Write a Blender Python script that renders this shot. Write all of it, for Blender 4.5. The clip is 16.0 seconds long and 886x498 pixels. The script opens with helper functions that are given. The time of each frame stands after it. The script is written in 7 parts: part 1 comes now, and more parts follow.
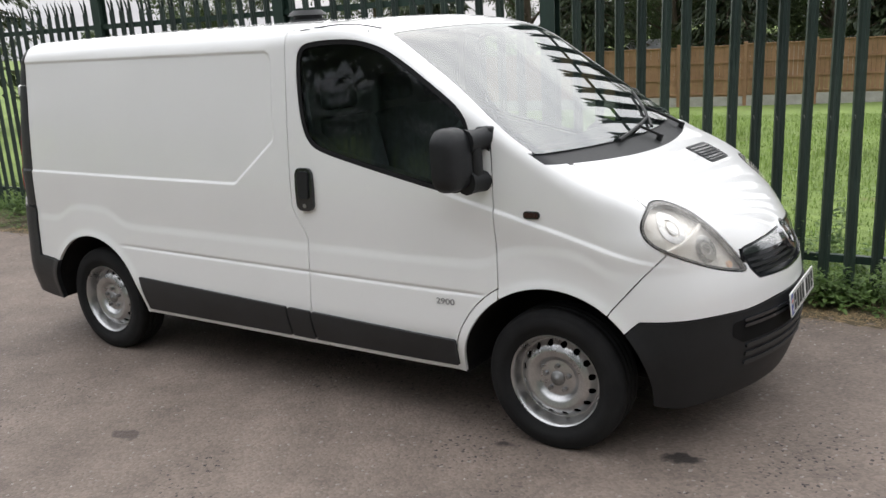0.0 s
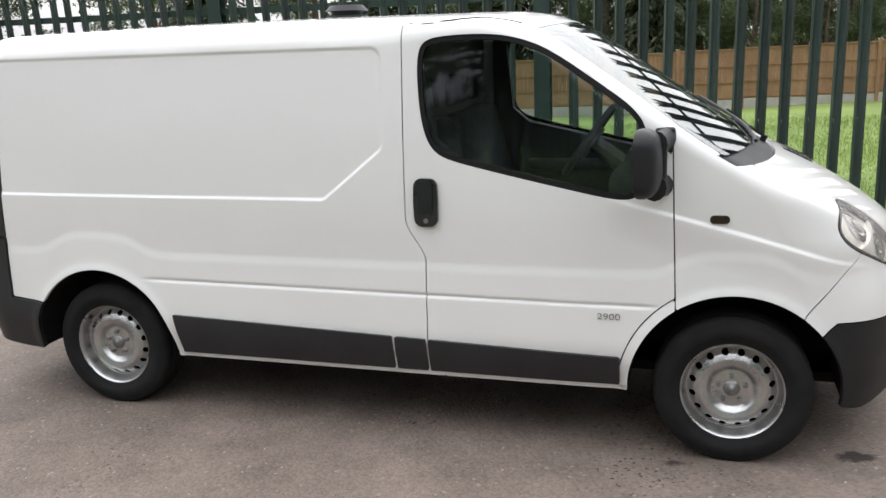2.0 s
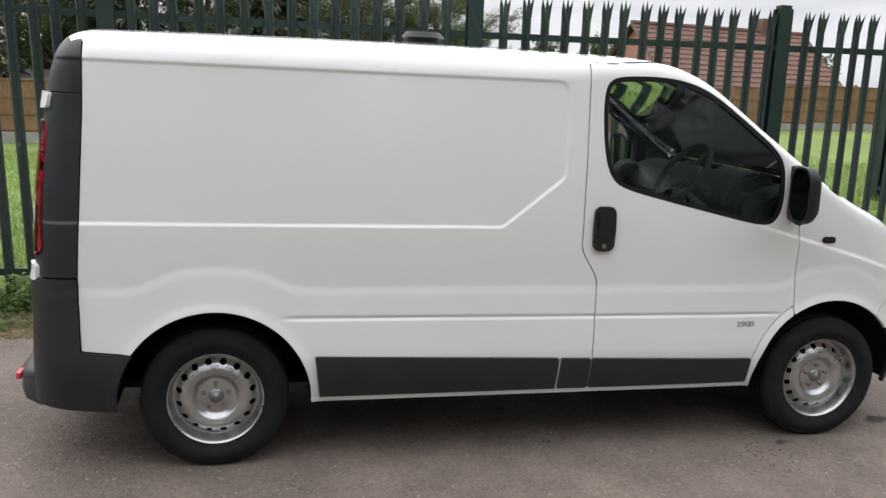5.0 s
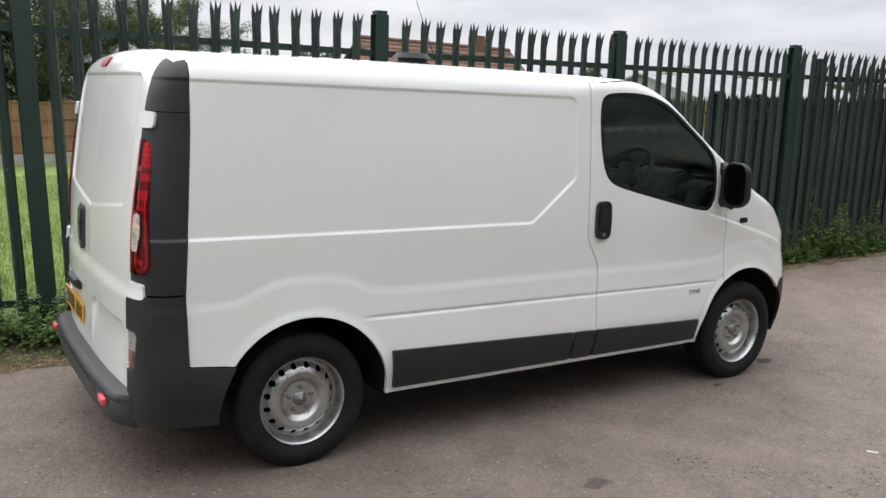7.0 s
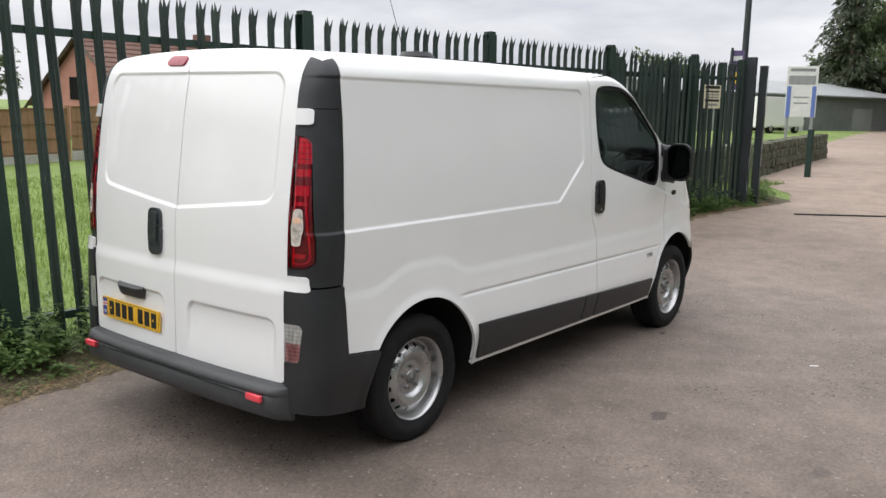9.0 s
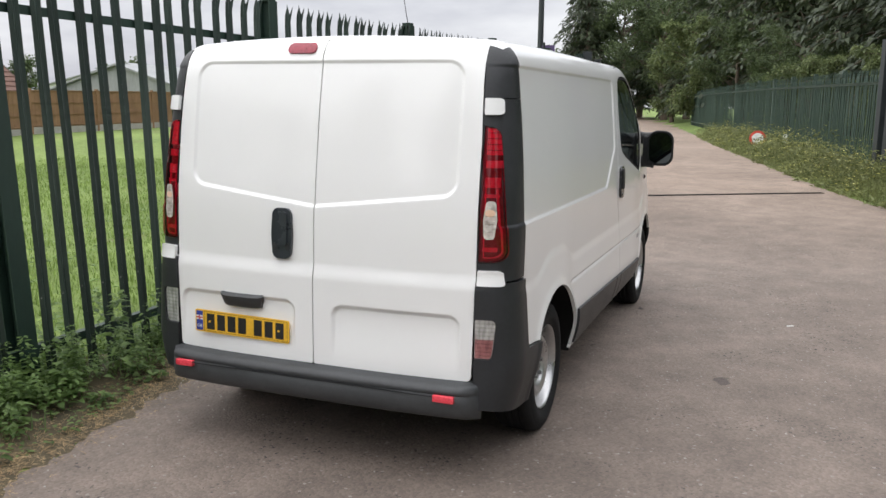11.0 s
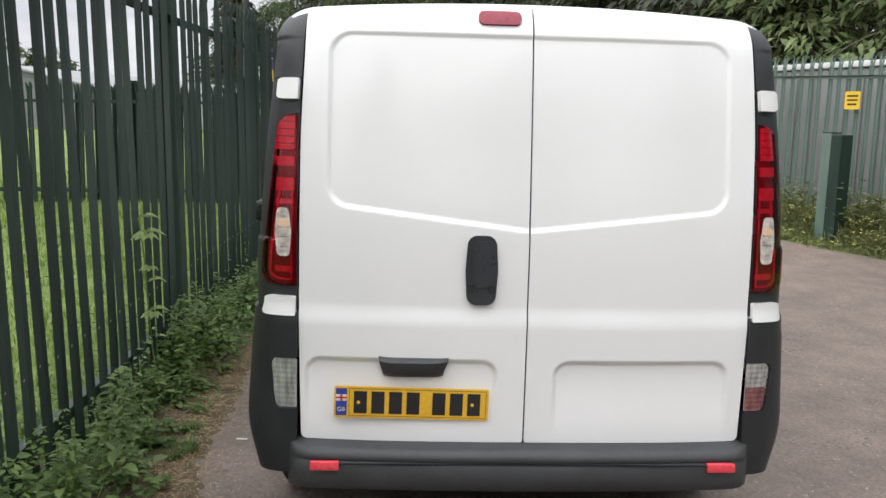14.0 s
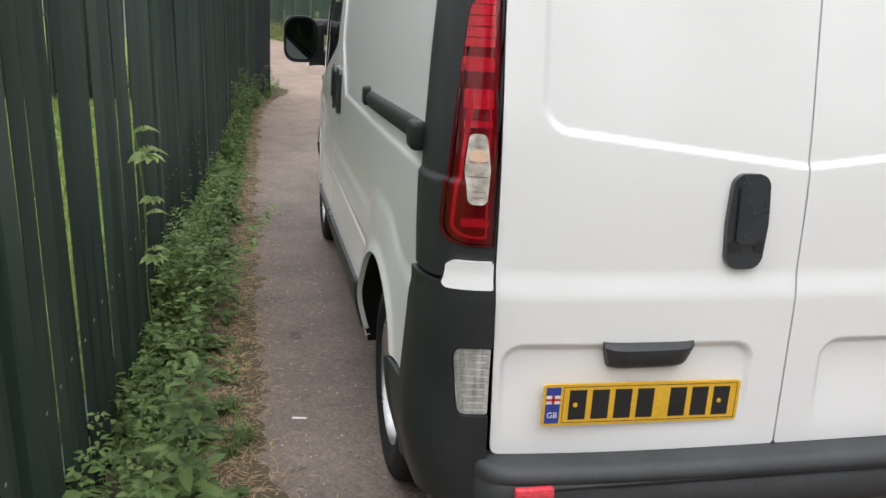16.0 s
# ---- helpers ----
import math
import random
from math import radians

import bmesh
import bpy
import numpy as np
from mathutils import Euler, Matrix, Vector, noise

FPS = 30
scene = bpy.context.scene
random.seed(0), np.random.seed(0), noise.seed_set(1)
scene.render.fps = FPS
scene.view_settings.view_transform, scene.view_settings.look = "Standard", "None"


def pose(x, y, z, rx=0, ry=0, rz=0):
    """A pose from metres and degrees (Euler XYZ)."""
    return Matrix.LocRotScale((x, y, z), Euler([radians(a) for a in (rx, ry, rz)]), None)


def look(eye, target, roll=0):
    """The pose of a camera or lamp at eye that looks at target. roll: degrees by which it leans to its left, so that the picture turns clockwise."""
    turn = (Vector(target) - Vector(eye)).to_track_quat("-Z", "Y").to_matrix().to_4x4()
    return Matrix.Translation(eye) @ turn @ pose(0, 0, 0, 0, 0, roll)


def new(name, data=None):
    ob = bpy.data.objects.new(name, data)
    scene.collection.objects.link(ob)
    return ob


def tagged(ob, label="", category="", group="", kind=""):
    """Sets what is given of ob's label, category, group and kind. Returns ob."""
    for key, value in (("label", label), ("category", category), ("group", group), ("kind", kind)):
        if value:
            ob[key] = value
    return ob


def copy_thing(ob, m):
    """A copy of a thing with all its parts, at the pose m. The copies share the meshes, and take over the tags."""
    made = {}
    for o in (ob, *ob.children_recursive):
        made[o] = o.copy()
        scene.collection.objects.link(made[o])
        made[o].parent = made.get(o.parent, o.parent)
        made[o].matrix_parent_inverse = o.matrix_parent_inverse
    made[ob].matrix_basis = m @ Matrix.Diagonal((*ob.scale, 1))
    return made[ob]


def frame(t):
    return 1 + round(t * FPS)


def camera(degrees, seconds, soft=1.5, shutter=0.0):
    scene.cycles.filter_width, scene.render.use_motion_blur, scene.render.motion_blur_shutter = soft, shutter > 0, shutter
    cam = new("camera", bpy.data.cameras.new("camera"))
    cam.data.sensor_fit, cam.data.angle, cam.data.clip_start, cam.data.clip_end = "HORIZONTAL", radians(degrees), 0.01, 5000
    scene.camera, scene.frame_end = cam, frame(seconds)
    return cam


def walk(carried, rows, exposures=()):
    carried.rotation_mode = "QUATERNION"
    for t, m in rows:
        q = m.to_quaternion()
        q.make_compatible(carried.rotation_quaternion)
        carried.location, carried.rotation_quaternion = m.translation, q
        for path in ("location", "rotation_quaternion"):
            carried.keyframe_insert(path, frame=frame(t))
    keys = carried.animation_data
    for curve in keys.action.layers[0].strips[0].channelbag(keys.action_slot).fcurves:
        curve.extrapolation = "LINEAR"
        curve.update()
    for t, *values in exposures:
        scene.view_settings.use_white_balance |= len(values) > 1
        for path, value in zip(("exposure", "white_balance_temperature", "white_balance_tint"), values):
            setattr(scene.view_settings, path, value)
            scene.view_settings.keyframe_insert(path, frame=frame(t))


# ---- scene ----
cam = camera(54.7, 16.0)
PATH = [
    (0, (3.094, -4.093, 1.84), (2.033, -2.468, 1.356), -3.1),
    (0.5, (2.634, -4.249, 1.885), (1.68, -2.56, 1.397), -2.4),
    (1, (2.212, -4.266, 1.827), (1.393, -2.508, 1.339), -1.9),
    (1.5, (1.811, -4.354, 1.835), (1.065, -2.566, 1.337), -2.0),
    (2, (1.394, -4.472, 1.829), (0.822, -2.615, 1.354), -2.2),
    (2.5, (0.958, -4.441, 1.828), (0.655, -2.522, 1.351), -1.3),
    (3, (0.529, -4.527, 1.807), (0.398, -2.579, 1.37), 0.4),
    (3.5, (0.042, -4.648, 1.874), (-0.015, -2.697, 1.437), 1.0),
    (4, (-0.406, -4.621, 1.851), (-0.369, -2.669, 1.413), 1.9),
    (4.2, (-0.601, -4.609, 1.84), (-0.486, -2.66, 1.406), 2.2),
    (6.3, (-2.576, -4.765, 1.796), (-1.747, -2.979, 1.443), 2.5),
    (6.5, (-2.733, -4.709, 1.759), (-1.858, -2.945, 1.407), 2.5),
    (7, (-3.096, -4.502, 1.775), (-2.039, -2.84, 1.428), 2.4),
    (7.5, (-3.636, -4.408, 1.77), (-2.469, -2.821, 1.422), 1.6),
    (8, (-4.028, -4.179, 1.731), (-2.796, -2.641, 1.394), -0.8),
    (8.5, (-4.361, -3.869, 1.75), (-2.976, -2.462, 1.428), -0.9),
    (8.7, (-4.523, -3.743, 1.729), (-3.062, -2.416, 1.405), 0.0),
    (10.8, (-5.657, -2.138, 1.606), (-3.839, -1.374, 1.272), 1.1),
    (11, (-5.67, -1.927, 1.643), (-3.832, -1.212, 1.31), 0.7),
    (11.5, (-5.83, -1.448, 1.608), (-3.929, -0.913, 1.292), 0.2),
    (12, (-5.886, -1.04, 1.612), (-3.949, -0.652, 1.296), -0.7),
    (12.5, (-5.707, -0.652, 1.61), (-3.749, -0.377, 1.304), -1.2),
    (13, (-5.596, -0.265, 1.575), (-3.624, -0.132, 1.273), -0.3),
    (13.5, (-5.411, 0.113, 1.582), (-3.437, 0.08, 1.262), 0.3),
    (14, (-5.128, 0.431, 1.54), (-3.152, 0.331, 1.246), 1.5),
    (14.5, (-4.938, 0.741, 1.503), (-2.964, 0.609, 1.209), 1.3),
    (15, (-4.708, 1.001, 1.519), (-2.749, 0.828, 1.157), 0.7),
    (15.5, (-4.387, 1.205, 1.483), (-2.467, 0.856, 1.046), 2.4),
    (16, (-4.148, 1.3, 1.498), (-2.263, 0.888, 0.974), 2.7),
]
walk(cam, [(t, look(eye, target, roll)) for t, eye, target, roll in PATH],
     [(0, 0.46), (1.5, 0.72), (2.5, 0.84), (4.0, 0.62), (6.5, 0.55), (8.7, 0.54), (10.8, 0.50), (12.0, 0.53), (14.0, 0.53), (15.0, 0.54), (16.0, 0.62)])

# ---------------------------------------------------------------- light
SUN_EL, SUN_AZ = 42.0, 335.0
world = bpy.data.worlds.new("overcast")
scene.world = world
world.use_nodes = True
wn, wl = world.node_tree.nodes, world.node_tree.links
wn.clear()
w_out = wn.new("ShaderNodeOutputWorld")
w_sky = wn.new("ShaderNodeTexSky")
w_sky.sky_type, w_sky.sun_disc = "NISHITA", False
w_sky.sun_elevation, w_sky.sun_rotation = radians(SUN_EL), radians(SUN_AZ)
w_sky.air_density, w_sky.dust_density, w_sky.ozone_density = 1.0, 3.0, 1.0
w_bg = wn.new("ShaderNodeBackground")
w_bg.inputs["Strength"].default_value = 0.10
wl.new(w_sky.outputs[0], w_bg.inputs["Color"])
# a closed layer of cloud over the whole sky, brighter towards the zenith
w_co = wn.new("ShaderNodeTexCoord")
w_map = wn.new("ShaderNodeMapping")
w_map.inputs["Scale"].default_value = (1.6, 1.6, 6.5)
w_noise = wn.new("ShaderNodeTexNoise")
w_noise.inputs["Scale"].default_value, w_noise.inputs["Detail"].default_value = 2.2, 7.0
w_noise.inputs["Roughness"].default_value = 0.55
w_ramp = wn.new("ShaderNodeValToRGB")
w_ramp.color_ramp.elements[0].position, w_ramp.color_ramp.elements[0].color = 0.36, (0.64, 0.65, 0.70, 1)
w_ramp.color_ramp.elements[1].position, w_ramp.color_ramp.elements[1].color = 0.66, (0.97, 0.98, 0.99, 1)
w_cloud = wn.new("ShaderNodeBackground")
w_cloud.inputs["Strength"].default_value = 1.5
w_mix = wn.new("ShaderNodeMixShader")
w_mix.inputs[0].default_value = 0.9
wl.new(w_co.outputs["Generated"], w_map.inputs["Vector"])
wl.new(w_map.outputs[0], w_noise.inputs["Vector"])
wl.new(w_noise.outputs["Fac"], w_ramp.inputs[0])
w_up = wn.new("ShaderNodeSeparateXYZ")
w_dome = wn.new("ShaderNodeValToRGB")
for pos, v in ((0.22, 0.52), (0.55, 1.05)):
    w_dome.color_ramp.elements.new(pos).color = (v, v, v * 1.01, 1)
w_dome.color_ramp.elements[0].color = (0.44, 0.44, 0.46, 1)
w_dome.color_ramp.elements[3].color = (1.4, 1.4, 1.4, 1)
w_mul = wn.new("ShaderNodeMix")
w_mul.data_type, w_mul.blend_type = "RGBA", "MULTIPLY"
w_mul.inputs[0].default_value = 1.0
wl.new(w_co.outputs["Generated"], w_up.inputs[0])
wl.new(w_up.outputs["Z"], w_dome.inputs[0])
wl.new(w_ramp.outputs[0], w_mul.inputs[6])
wl.new(w_dome.outputs[0], w_mul.inputs[7])
wl.new(w_mul.outputs[2], w_cloud.inputs["Color"])
wl.new(w_bg.outputs[0], w_mix.inputs[1])
wl.new(w_cloud.outputs[0], w_mix.inputs[2])
wl.new(w_mix.outputs[0], w_out.inputs[0])

sun_data = bpy.data.lights.new("sun", "SUN")
sun_data.energy, sun_data.angle, sun_data.color = 1.35, radians(120), (1.0, 0.98, 0.95)
sun = new("sun", sun_data)
_el, _az = radians(SUN_EL), radians(SUN_AZ)
sun.matrix_world = look((0, 0, 0), (-math.cos(_el) * math.sin(_az), -math.cos(_el) * math.cos(_az), -math.sin(_el)))
scene.view_settings.exposure = 0.0

# ---------------------------------------------------------------- materials
def material(name):
    m = bpy.data.materials.new(name)
    m.use_nodes = True
    nt = m.node_tree
    return m, nt.nodes, nt.links, nt.nodes["Principled BSDF"]


def ramp(nodes, a, ca, b, cb):
    r = nodes.new("ShaderNodeValToRGB")
    r.color_ramp.elements[0].position, r.color_ramp.elements[0].color = a, (*ca, 1)
    r.color_ramp.elements[1].position, r.color_ramp.elements[1].color = b, (*cb, 1)
    return r


def noise_node(nodes, links, scale, detail=4.0, rough=0.55, stretch=None, source="Object"):
    co = nodes.new("ShaderNodeTexCoord")
    n = nodes.new("ShaderNodeTexNoise")
    n.inputs["Scale"].default_value, n.inputs["Detail"].default_value = scale, detail
    n.inputs["Roughness"].default_value = rough
    if stretch:
        mp = nodes.new("ShaderNodeMapping")
        mp.inputs["Scale"].default_value = stretch
        links.new(co.outputs[source], mp.inputs["Vector"])
        links.new(mp.outputs[0], n.inputs["Vector"])
    else:
        links.new(co.outputs[source], n.inputs["Vector"])
    return n


def blend(nodes, links, kind, fac, a, b):
    mx = nodes.new("ShaderNodeMix")
    mx.data_type, mx.blend_type = "RGBA", kind
    for sock, v in ((mx.inputs[0], fac), (mx.inputs[6], a), (mx.inputs[7], b)):
        if isinstance(v, bpy.types.NodeSocket):
            links.new(v, sock)
        elif isinstance(v, (int, float)):
            sock.default_value = v
        else:
            sock.default_value = (*v, 1)
    return mx.outputs[2]


def bump(nodes, links, bsdf, height, strength, distance):
    b = nodes.new("ShaderNodeBump")
    b.inputs["Strength"].default_value, b.inputs["Distance"].default_value = strength, distance
    links.new(height, b.inputs["Height"])
    links.new(b.outputs[0], bsdf.inputs["Normal"])
    return b


def simple(name, dark, light, rough=0.5, metal=0.0, scale=8.0, bump_scale=0.0, bump_dist=0.002, coat=0.0, rough_var=0.08,
           stretch=None, spec=0.5, detail=5.0):
    """A surface with colour varied at two scales, uneven gloss and optional fine relief."""
    m, n, l, b = material(name)
    big = noise_node(n, l, scale, detail, 0.6, stretch)
    r = ramp(n, 0.3, dark, 0.7, light)
    l.new(big.outputs["Fac"], r.inputs[0])
    fine = noise_node(n, l, scale * 14, 3.0, 0.6, stretch)
    rr = ramp(n, 0.25, (0.86,) * 3, 0.75, (1.08,) * 3)
    l.new(fine.outputs["Fac"], rr.inputs[0])
    l.new(blend(n, l, "MULTIPLY", 1.0, r.outputs[0], rr.outputs[0]), b.inputs["Base Color"])
    mr = n.new("ShaderNodeMapRange")
    mr.inputs[3].default_value, mr.inputs[4].default_value = max(0.02, rough - rough_var), min(1, rough + rough_var)
    l.new(big.outputs["Fac"], mr.inputs[0])
    l.new(mr.outputs[0], b.inputs["Roughness"])
    b.inputs["Metallic"].default_value = metal
    b.inputs["Coat Weight"].default_value, b.inputs["Coat Roughness"].default_value = coat, 0.06
    b.inputs["Specular IOR Level"].default_value = spec
    if bump_scale:
        bn = noise_node(n, l, bump_scale, 4.0, 0.6, stretch)
        bump(n, l, b, bn.outputs["Fac"], 0.5, bump_dist)
    return m


def van_paint():
    """White coach paint with a faint film of road dust."""
    m, n, l, b = material("white_paint")
    film = noise_node(n, l, 1.1, 5.0, 0.6)
    r = ramp(n, 0.3, (0.80, 0.80, 0.79), 0.75, (0.835, 0.835, 0.83))
    l.new(film.outputs["Fac"], r.inputs[0])
    l.new(r.outputs[0], b.inputs["Base Color"])
    b.inputs["Roughness"].default_value = 0.34
    b.inputs["Coat Weight"].default_value, b.inputs["Coat Roughness"].default_value = 0.9, 0.05
    return m


PAINT = van_paint()
BLACK_PLASTIC = simple("black_plastic", (0.009, 0.010, 0.011), (0.016, 0.017, 0.019), rough=0.50, spec=0.35, scale=5, bump_scale=900, bump_dist=0.0006)
GREY_PLASTIC = simple("grey_plastic", (0.015, 0.016, 0.018), (0.024, 0.026, 0.029), rough=0.42, spec=0.5, scale=4, bump_scale=900, bump_dist=0.0006)
# GREY_PLASTIC lightened: sky light on the bumper's upward faces put into the colour
BUMPER_GREY = simple("skylit_bumper_plastic", (0.036, 0.038, 0.041), (0.056, 0.059, 0.062), rough=0.48, spec=0.5, scale=5, bump_scale=900, bump_dist=0.0006)
GLOSS_BLACK = simple("gloss_black", (0.012, 0.013, 0.016), (0.02, 0.021, 0.025), rough=0.22, scale=6, coat=0.3)
SEAL = simple("rubber_seal", (0.008, 0.008, 0.009), (0.014, 0.014, 0.015), rough=0.75, spec=0.2, scale=10)
DARK = simple("underbody", (0.006, 0.006, 0.006), (0.013, 0.012, 0.012), rough=0.95, scale=6, spec=0.15)
RUBBER = simple("tyre_rubber", (0.009, 0.009, 0.010), (0.018, 0.018, 0.018), rough=0.85, spec=0.25, scale=9, bump_scale=300, bump_dist=0.0008)
STEEL = simple("silver_wheel_paint", (0.42, 0.42, 0.42), (0.58, 0.58, 0.58), rough=0.30, metal=0.9, scale=9, rough_var=0.12)
HUB = simple("worn_hub_metal", (0.20, 0.20, 0.20), (0.38, 0.38, 0.38), rough=0.42, metal=0.8, scale=30)
CHROME = simple("chrome", (0.6, 0.6, 0.6), (0.75, 0.75, 0.75), rough=0.12, metal=1.0, scale=6, rough_var=0.04)
CABIN = simple("cabin_trim", (0.075, 0.080, 0.084), (0.11, 0.116, 0.122), rough=0.65, scale=5)
DASH = simple("dashboard_plastic", (0.10, 0.108, 0.116), (0.15, 0.16, 0.17), rough=0.5, scale=5)
FABRIC = simple("seat_fabric", (0.05, 0.054, 0.06), (0.085, 0.09, 0.10), rough=0.95, scale=20, bump_scale=700, bump_dist=0.001)
PLATE_YELLOW = simple("plate_yellow", (0.75, 0.43, 0.03), (0.82, 0.48, 0.04), rough=0.4, scale=6)
PLATE_WHITE = simple("plate_white", (0.72, 0.72, 0.70), (0.8, 0.8, 0.78), rough=0.4, scale=6)
PLATE_BLUE = simple("plate_blue", (0.03, 0.05, 0.28), (0.04, 0.07, 0.33), rough=0.4, scale=6)
INK = simple("plate_black", (0.012, 0.012, 0.012), (0.02, 0.02, 0.02), rough=0.5, scale=6)
FLAG_RED = simple("flag_red", (0.55, 0.03, 0.05), (0.6, 0.04, 0.06), rough=0.4, scale=6)
GREY_INK = simple("badge_grey", (0.26, 0.26, 0.27), (0.36, 0.36, 0.37), rough=0.35, metal=0.5, scale=20)


def fence_paint():
    """Old green gloss paint on steel pales: each pale its own tone, runs of dirt, small pale chips."""
    m, n, l, b = material("green_fence_paint")
    big = noise_node(n, l, 3.5, 5.0, 0.6, (1, 1, 0.22))
    r = ramp(n, 0.3, (0.017, 0.032, 0.026), 0.7, (0.040, 0.062, 0.050))
    l.new(big.outputs["Fac"], r.inputs[0])
    info = n.new("ShaderNodeObjectInfo")
    rt = ramp(n, 0.0, (0.66, 0.68, 0.70), 1.0, (1.22, 1.18, 1.16))
    l.new(info.outputs["Random"], rt.inputs[0])
    col = blend(n, l, "MULTIPLY", 1.0, r.outputs[0], rt.outputs[0])
    chips = noise_node(n, l, 38.0, 3.0, 0.6, (1, 1, 0.35))
    rc = ramp(n, 0.715, (0, 0, 0), 0.735, (1, 1, 1))
    l.new(chips.outputs["Fac"], rc.inputs[0])
    col = blend(n, l, "MIX", rc.outputs[0], col, (0.26, 0.27, 0.25))
    l.new(col, b.inputs["Base Color"])
    mr = n.new("ShaderNodeMapRange")
    mr.inputs[3].default_value, mr.inputs[4].default_value = 0.28, 0.58
    l.new(big.outputs["Fac"], mr.inputs[0])
    l.new(mr.outputs[0], b.inputs["Roughness"])
    fine = noise_node(n, l, 60.0, 4.0, 0.6, (1, 1, 0.25))
    bump(n, l, b, fine.outputs["Fac"], 0.5, 0.001)
    return m


GREEN_PAINT = fence_paint()
POST_PAINT = simple("dark_green_post_paint", (0.012, 0.028, 0.021), (0.024, 0.048, 0.036), rough=0.55, spec=0.35, scale=3, rough_var=0.15, stretch=(1, 1, 0.3))
GATE_PAINT = simple("weathered_dark_steel", (0.010, 0.014, 0.017), (0.030, 0.038, 0.040), rough=0.55, scale=4, rough_var=0.15, stretch=(1, 1, 0.3))
CONCRETE = simple("concrete", (0.28, 0.27, 0.24), (0.42, 0.40, 0.37), rough=0.9, scale=3, bump_scale=40, bump_dist=0.004)
LARCH = simple("brown_fence_boards", (0.19, 0.105, 0.055), (0.31, 0.18, 0.10), rough=0.8, scale=2.2, stretch=(1, 1, 0.3), bump_scale=40, bump_dist=0.004)
RENDER_PINK = simple("pink_wall_render", (0.44, 0.20, 0.15), (0.52, 0.26, 0.20), rough=0.9, scale=1.5, bump_scale=50, bump_dist=0.003)
TILES = simple("red_brown_roof_tiles", (0.10, 0.055, 0.042), (0.18, 0.095, 0.07), rough=0.85, scale=2.5)
GREY_SHEET = simple("grey_sheet_cladding", (0.22, 0.23, 0.23), (0.32, 0.33, 0.33), rough=0.6, scale=0.7, stretch=(1, 1, 0.2))
SHED_SHEET = simple("shed_cladding", (0.13, 0.14, 0.14), (0.20, 0.21, 0.21), rough=0.6, scale=0.6)
HANDLE = simple("dark_blue_grey_plastic", (0.022, 0.026, 0.032), (0.034, 0.040, 0.048), rough=0.28, scale=6, coat=0.3)
WHITE_SHEET = simple("white_sheet", (0.58, 0.59, 0.59), (0.74, 0.74, 0.73), rough=0.55, scale=1.0)
BARK = simple("bark", (0.06, 0.045, 0.032), (0.15, 0.115, 0.085), rough=0.95, scale=6, stretch=(1, 1, 0.25), bump_scale=25, bump_dist=0.03)
STONE = simple("mossy_stone", (0.05, 0.055, 0.035), (0.13, 0.13, 0.085), rough=0.95, scale=5, bump_scale=30, bump_dist=0.02)
SIGN_WHITE = simple("sign_white", (0.62, 0.63, 0.6), (0.75, 0.75, 0.73), rough=0.5, scale=5)
SIGN_CREAM = simple("sign_cream", (0.62, 0.58, 0.40), (0.72, 0.68, 0.5), rough=0.5, scale=5)
SIGN_YELLOW = simple("sign_yellow", (0.75, 0.5, 0.02), (0.85, 0.58, 0.03), rough=0.5, scale=5)
SIGN_RED = simple("sign_red", (0.5, 0.05, 0.03), (0.6, 0.08, 0.05), rough=0.5, scale=5)
SIGN_BLUE = simple("sign_blue", (0.10, 0.16, 0.42), (0.14, 0.2, 0.5), rough=0.5, scale=5)
SIGN_PURPLE = simple("sign_purple", (0.09, 0.06, 0.16), (0.13, 0.09, 0.2), rough=0.5, scale=5)
LITTER = simple("white_litter", (0.6, 0.6, 0.58), (0.75, 0.75, 0.72), rough=0.8, scale=10)
STRAW = simple("dry_grass", (0.30, 0.20, 0.10), (0.50, 0.36, 0.20), rough=0.9, scale=12)


def leafy(name, dark, light, trans=0.35, rough=0.55):
    """Leaves: each one takes a tone of its own, and some light comes through."""
    m, n, l, b = material(name)
    geo = n.new("ShaderNodeNewGeometry")
    r = ramp(n, 0.0, dark, 1.0, light)
    l.new(geo.outputs["Random Per Island"], r.inputs[0])
    big = noise_node(n, l, 0.9, 3.0)
    rr = ramp(n, 0.3, (0.75,) * 3, 0.7, (1.15,) * 3)
    l.new(big.outputs["Fac"], rr.inputs[0])
    colour = blend(n, l, "MULTIPLY", 1.0, r.outputs[0], rr.outputs[0])
    l.new(colour, b.inputs["Base Color"])
    b.inputs["Roughness"].default_value = rough
    b.inputs["Specular IOR Level"].default_value = 0.3
    tr = n.new("ShaderNodeBsdfTranslucent")
    l.new(colour, tr.inputs["Color"])
    mix = n.new("ShaderNodeMixShader")
    mix.inputs[0].default_value = trans
    l.new(b.outputs[0], mix.inputs[1])
    l.new(tr.outputs[0], mix.inputs[2])
    l.new(mix.outputs[0], n["Material Output"].inputs[0])
    return m


WEED = leafy("weed_leaves", (0.085, 0.145, 0.045), (0.21, 0.31, 0.10), 0.4, 0.45)
LAWN = leafy("field_grass", (0.13, 0.20, 0.044), (0.27, 0.37, 0.10), 0.45)
YELLOWISH = leafy("yellow_flowers", (0.55, 0.48, 0.06), (0.75, 0.7, 0.25), 0.2)
CONIFER = leafy("conifer_needles", (0.026, 0.038, 0.022), (0.078, 0.098, 0.050), 0.25)
CEDAR = leafy("pale_conifer_needles", (0.10, 0.14, 0.055), (0.24, 0.30, 0.13), 0.35)
BROADLEAF = leafy("broad_leaves", (0.045, 0.070, 0.032), (0.125, 0.165, 0.066), 0.3)
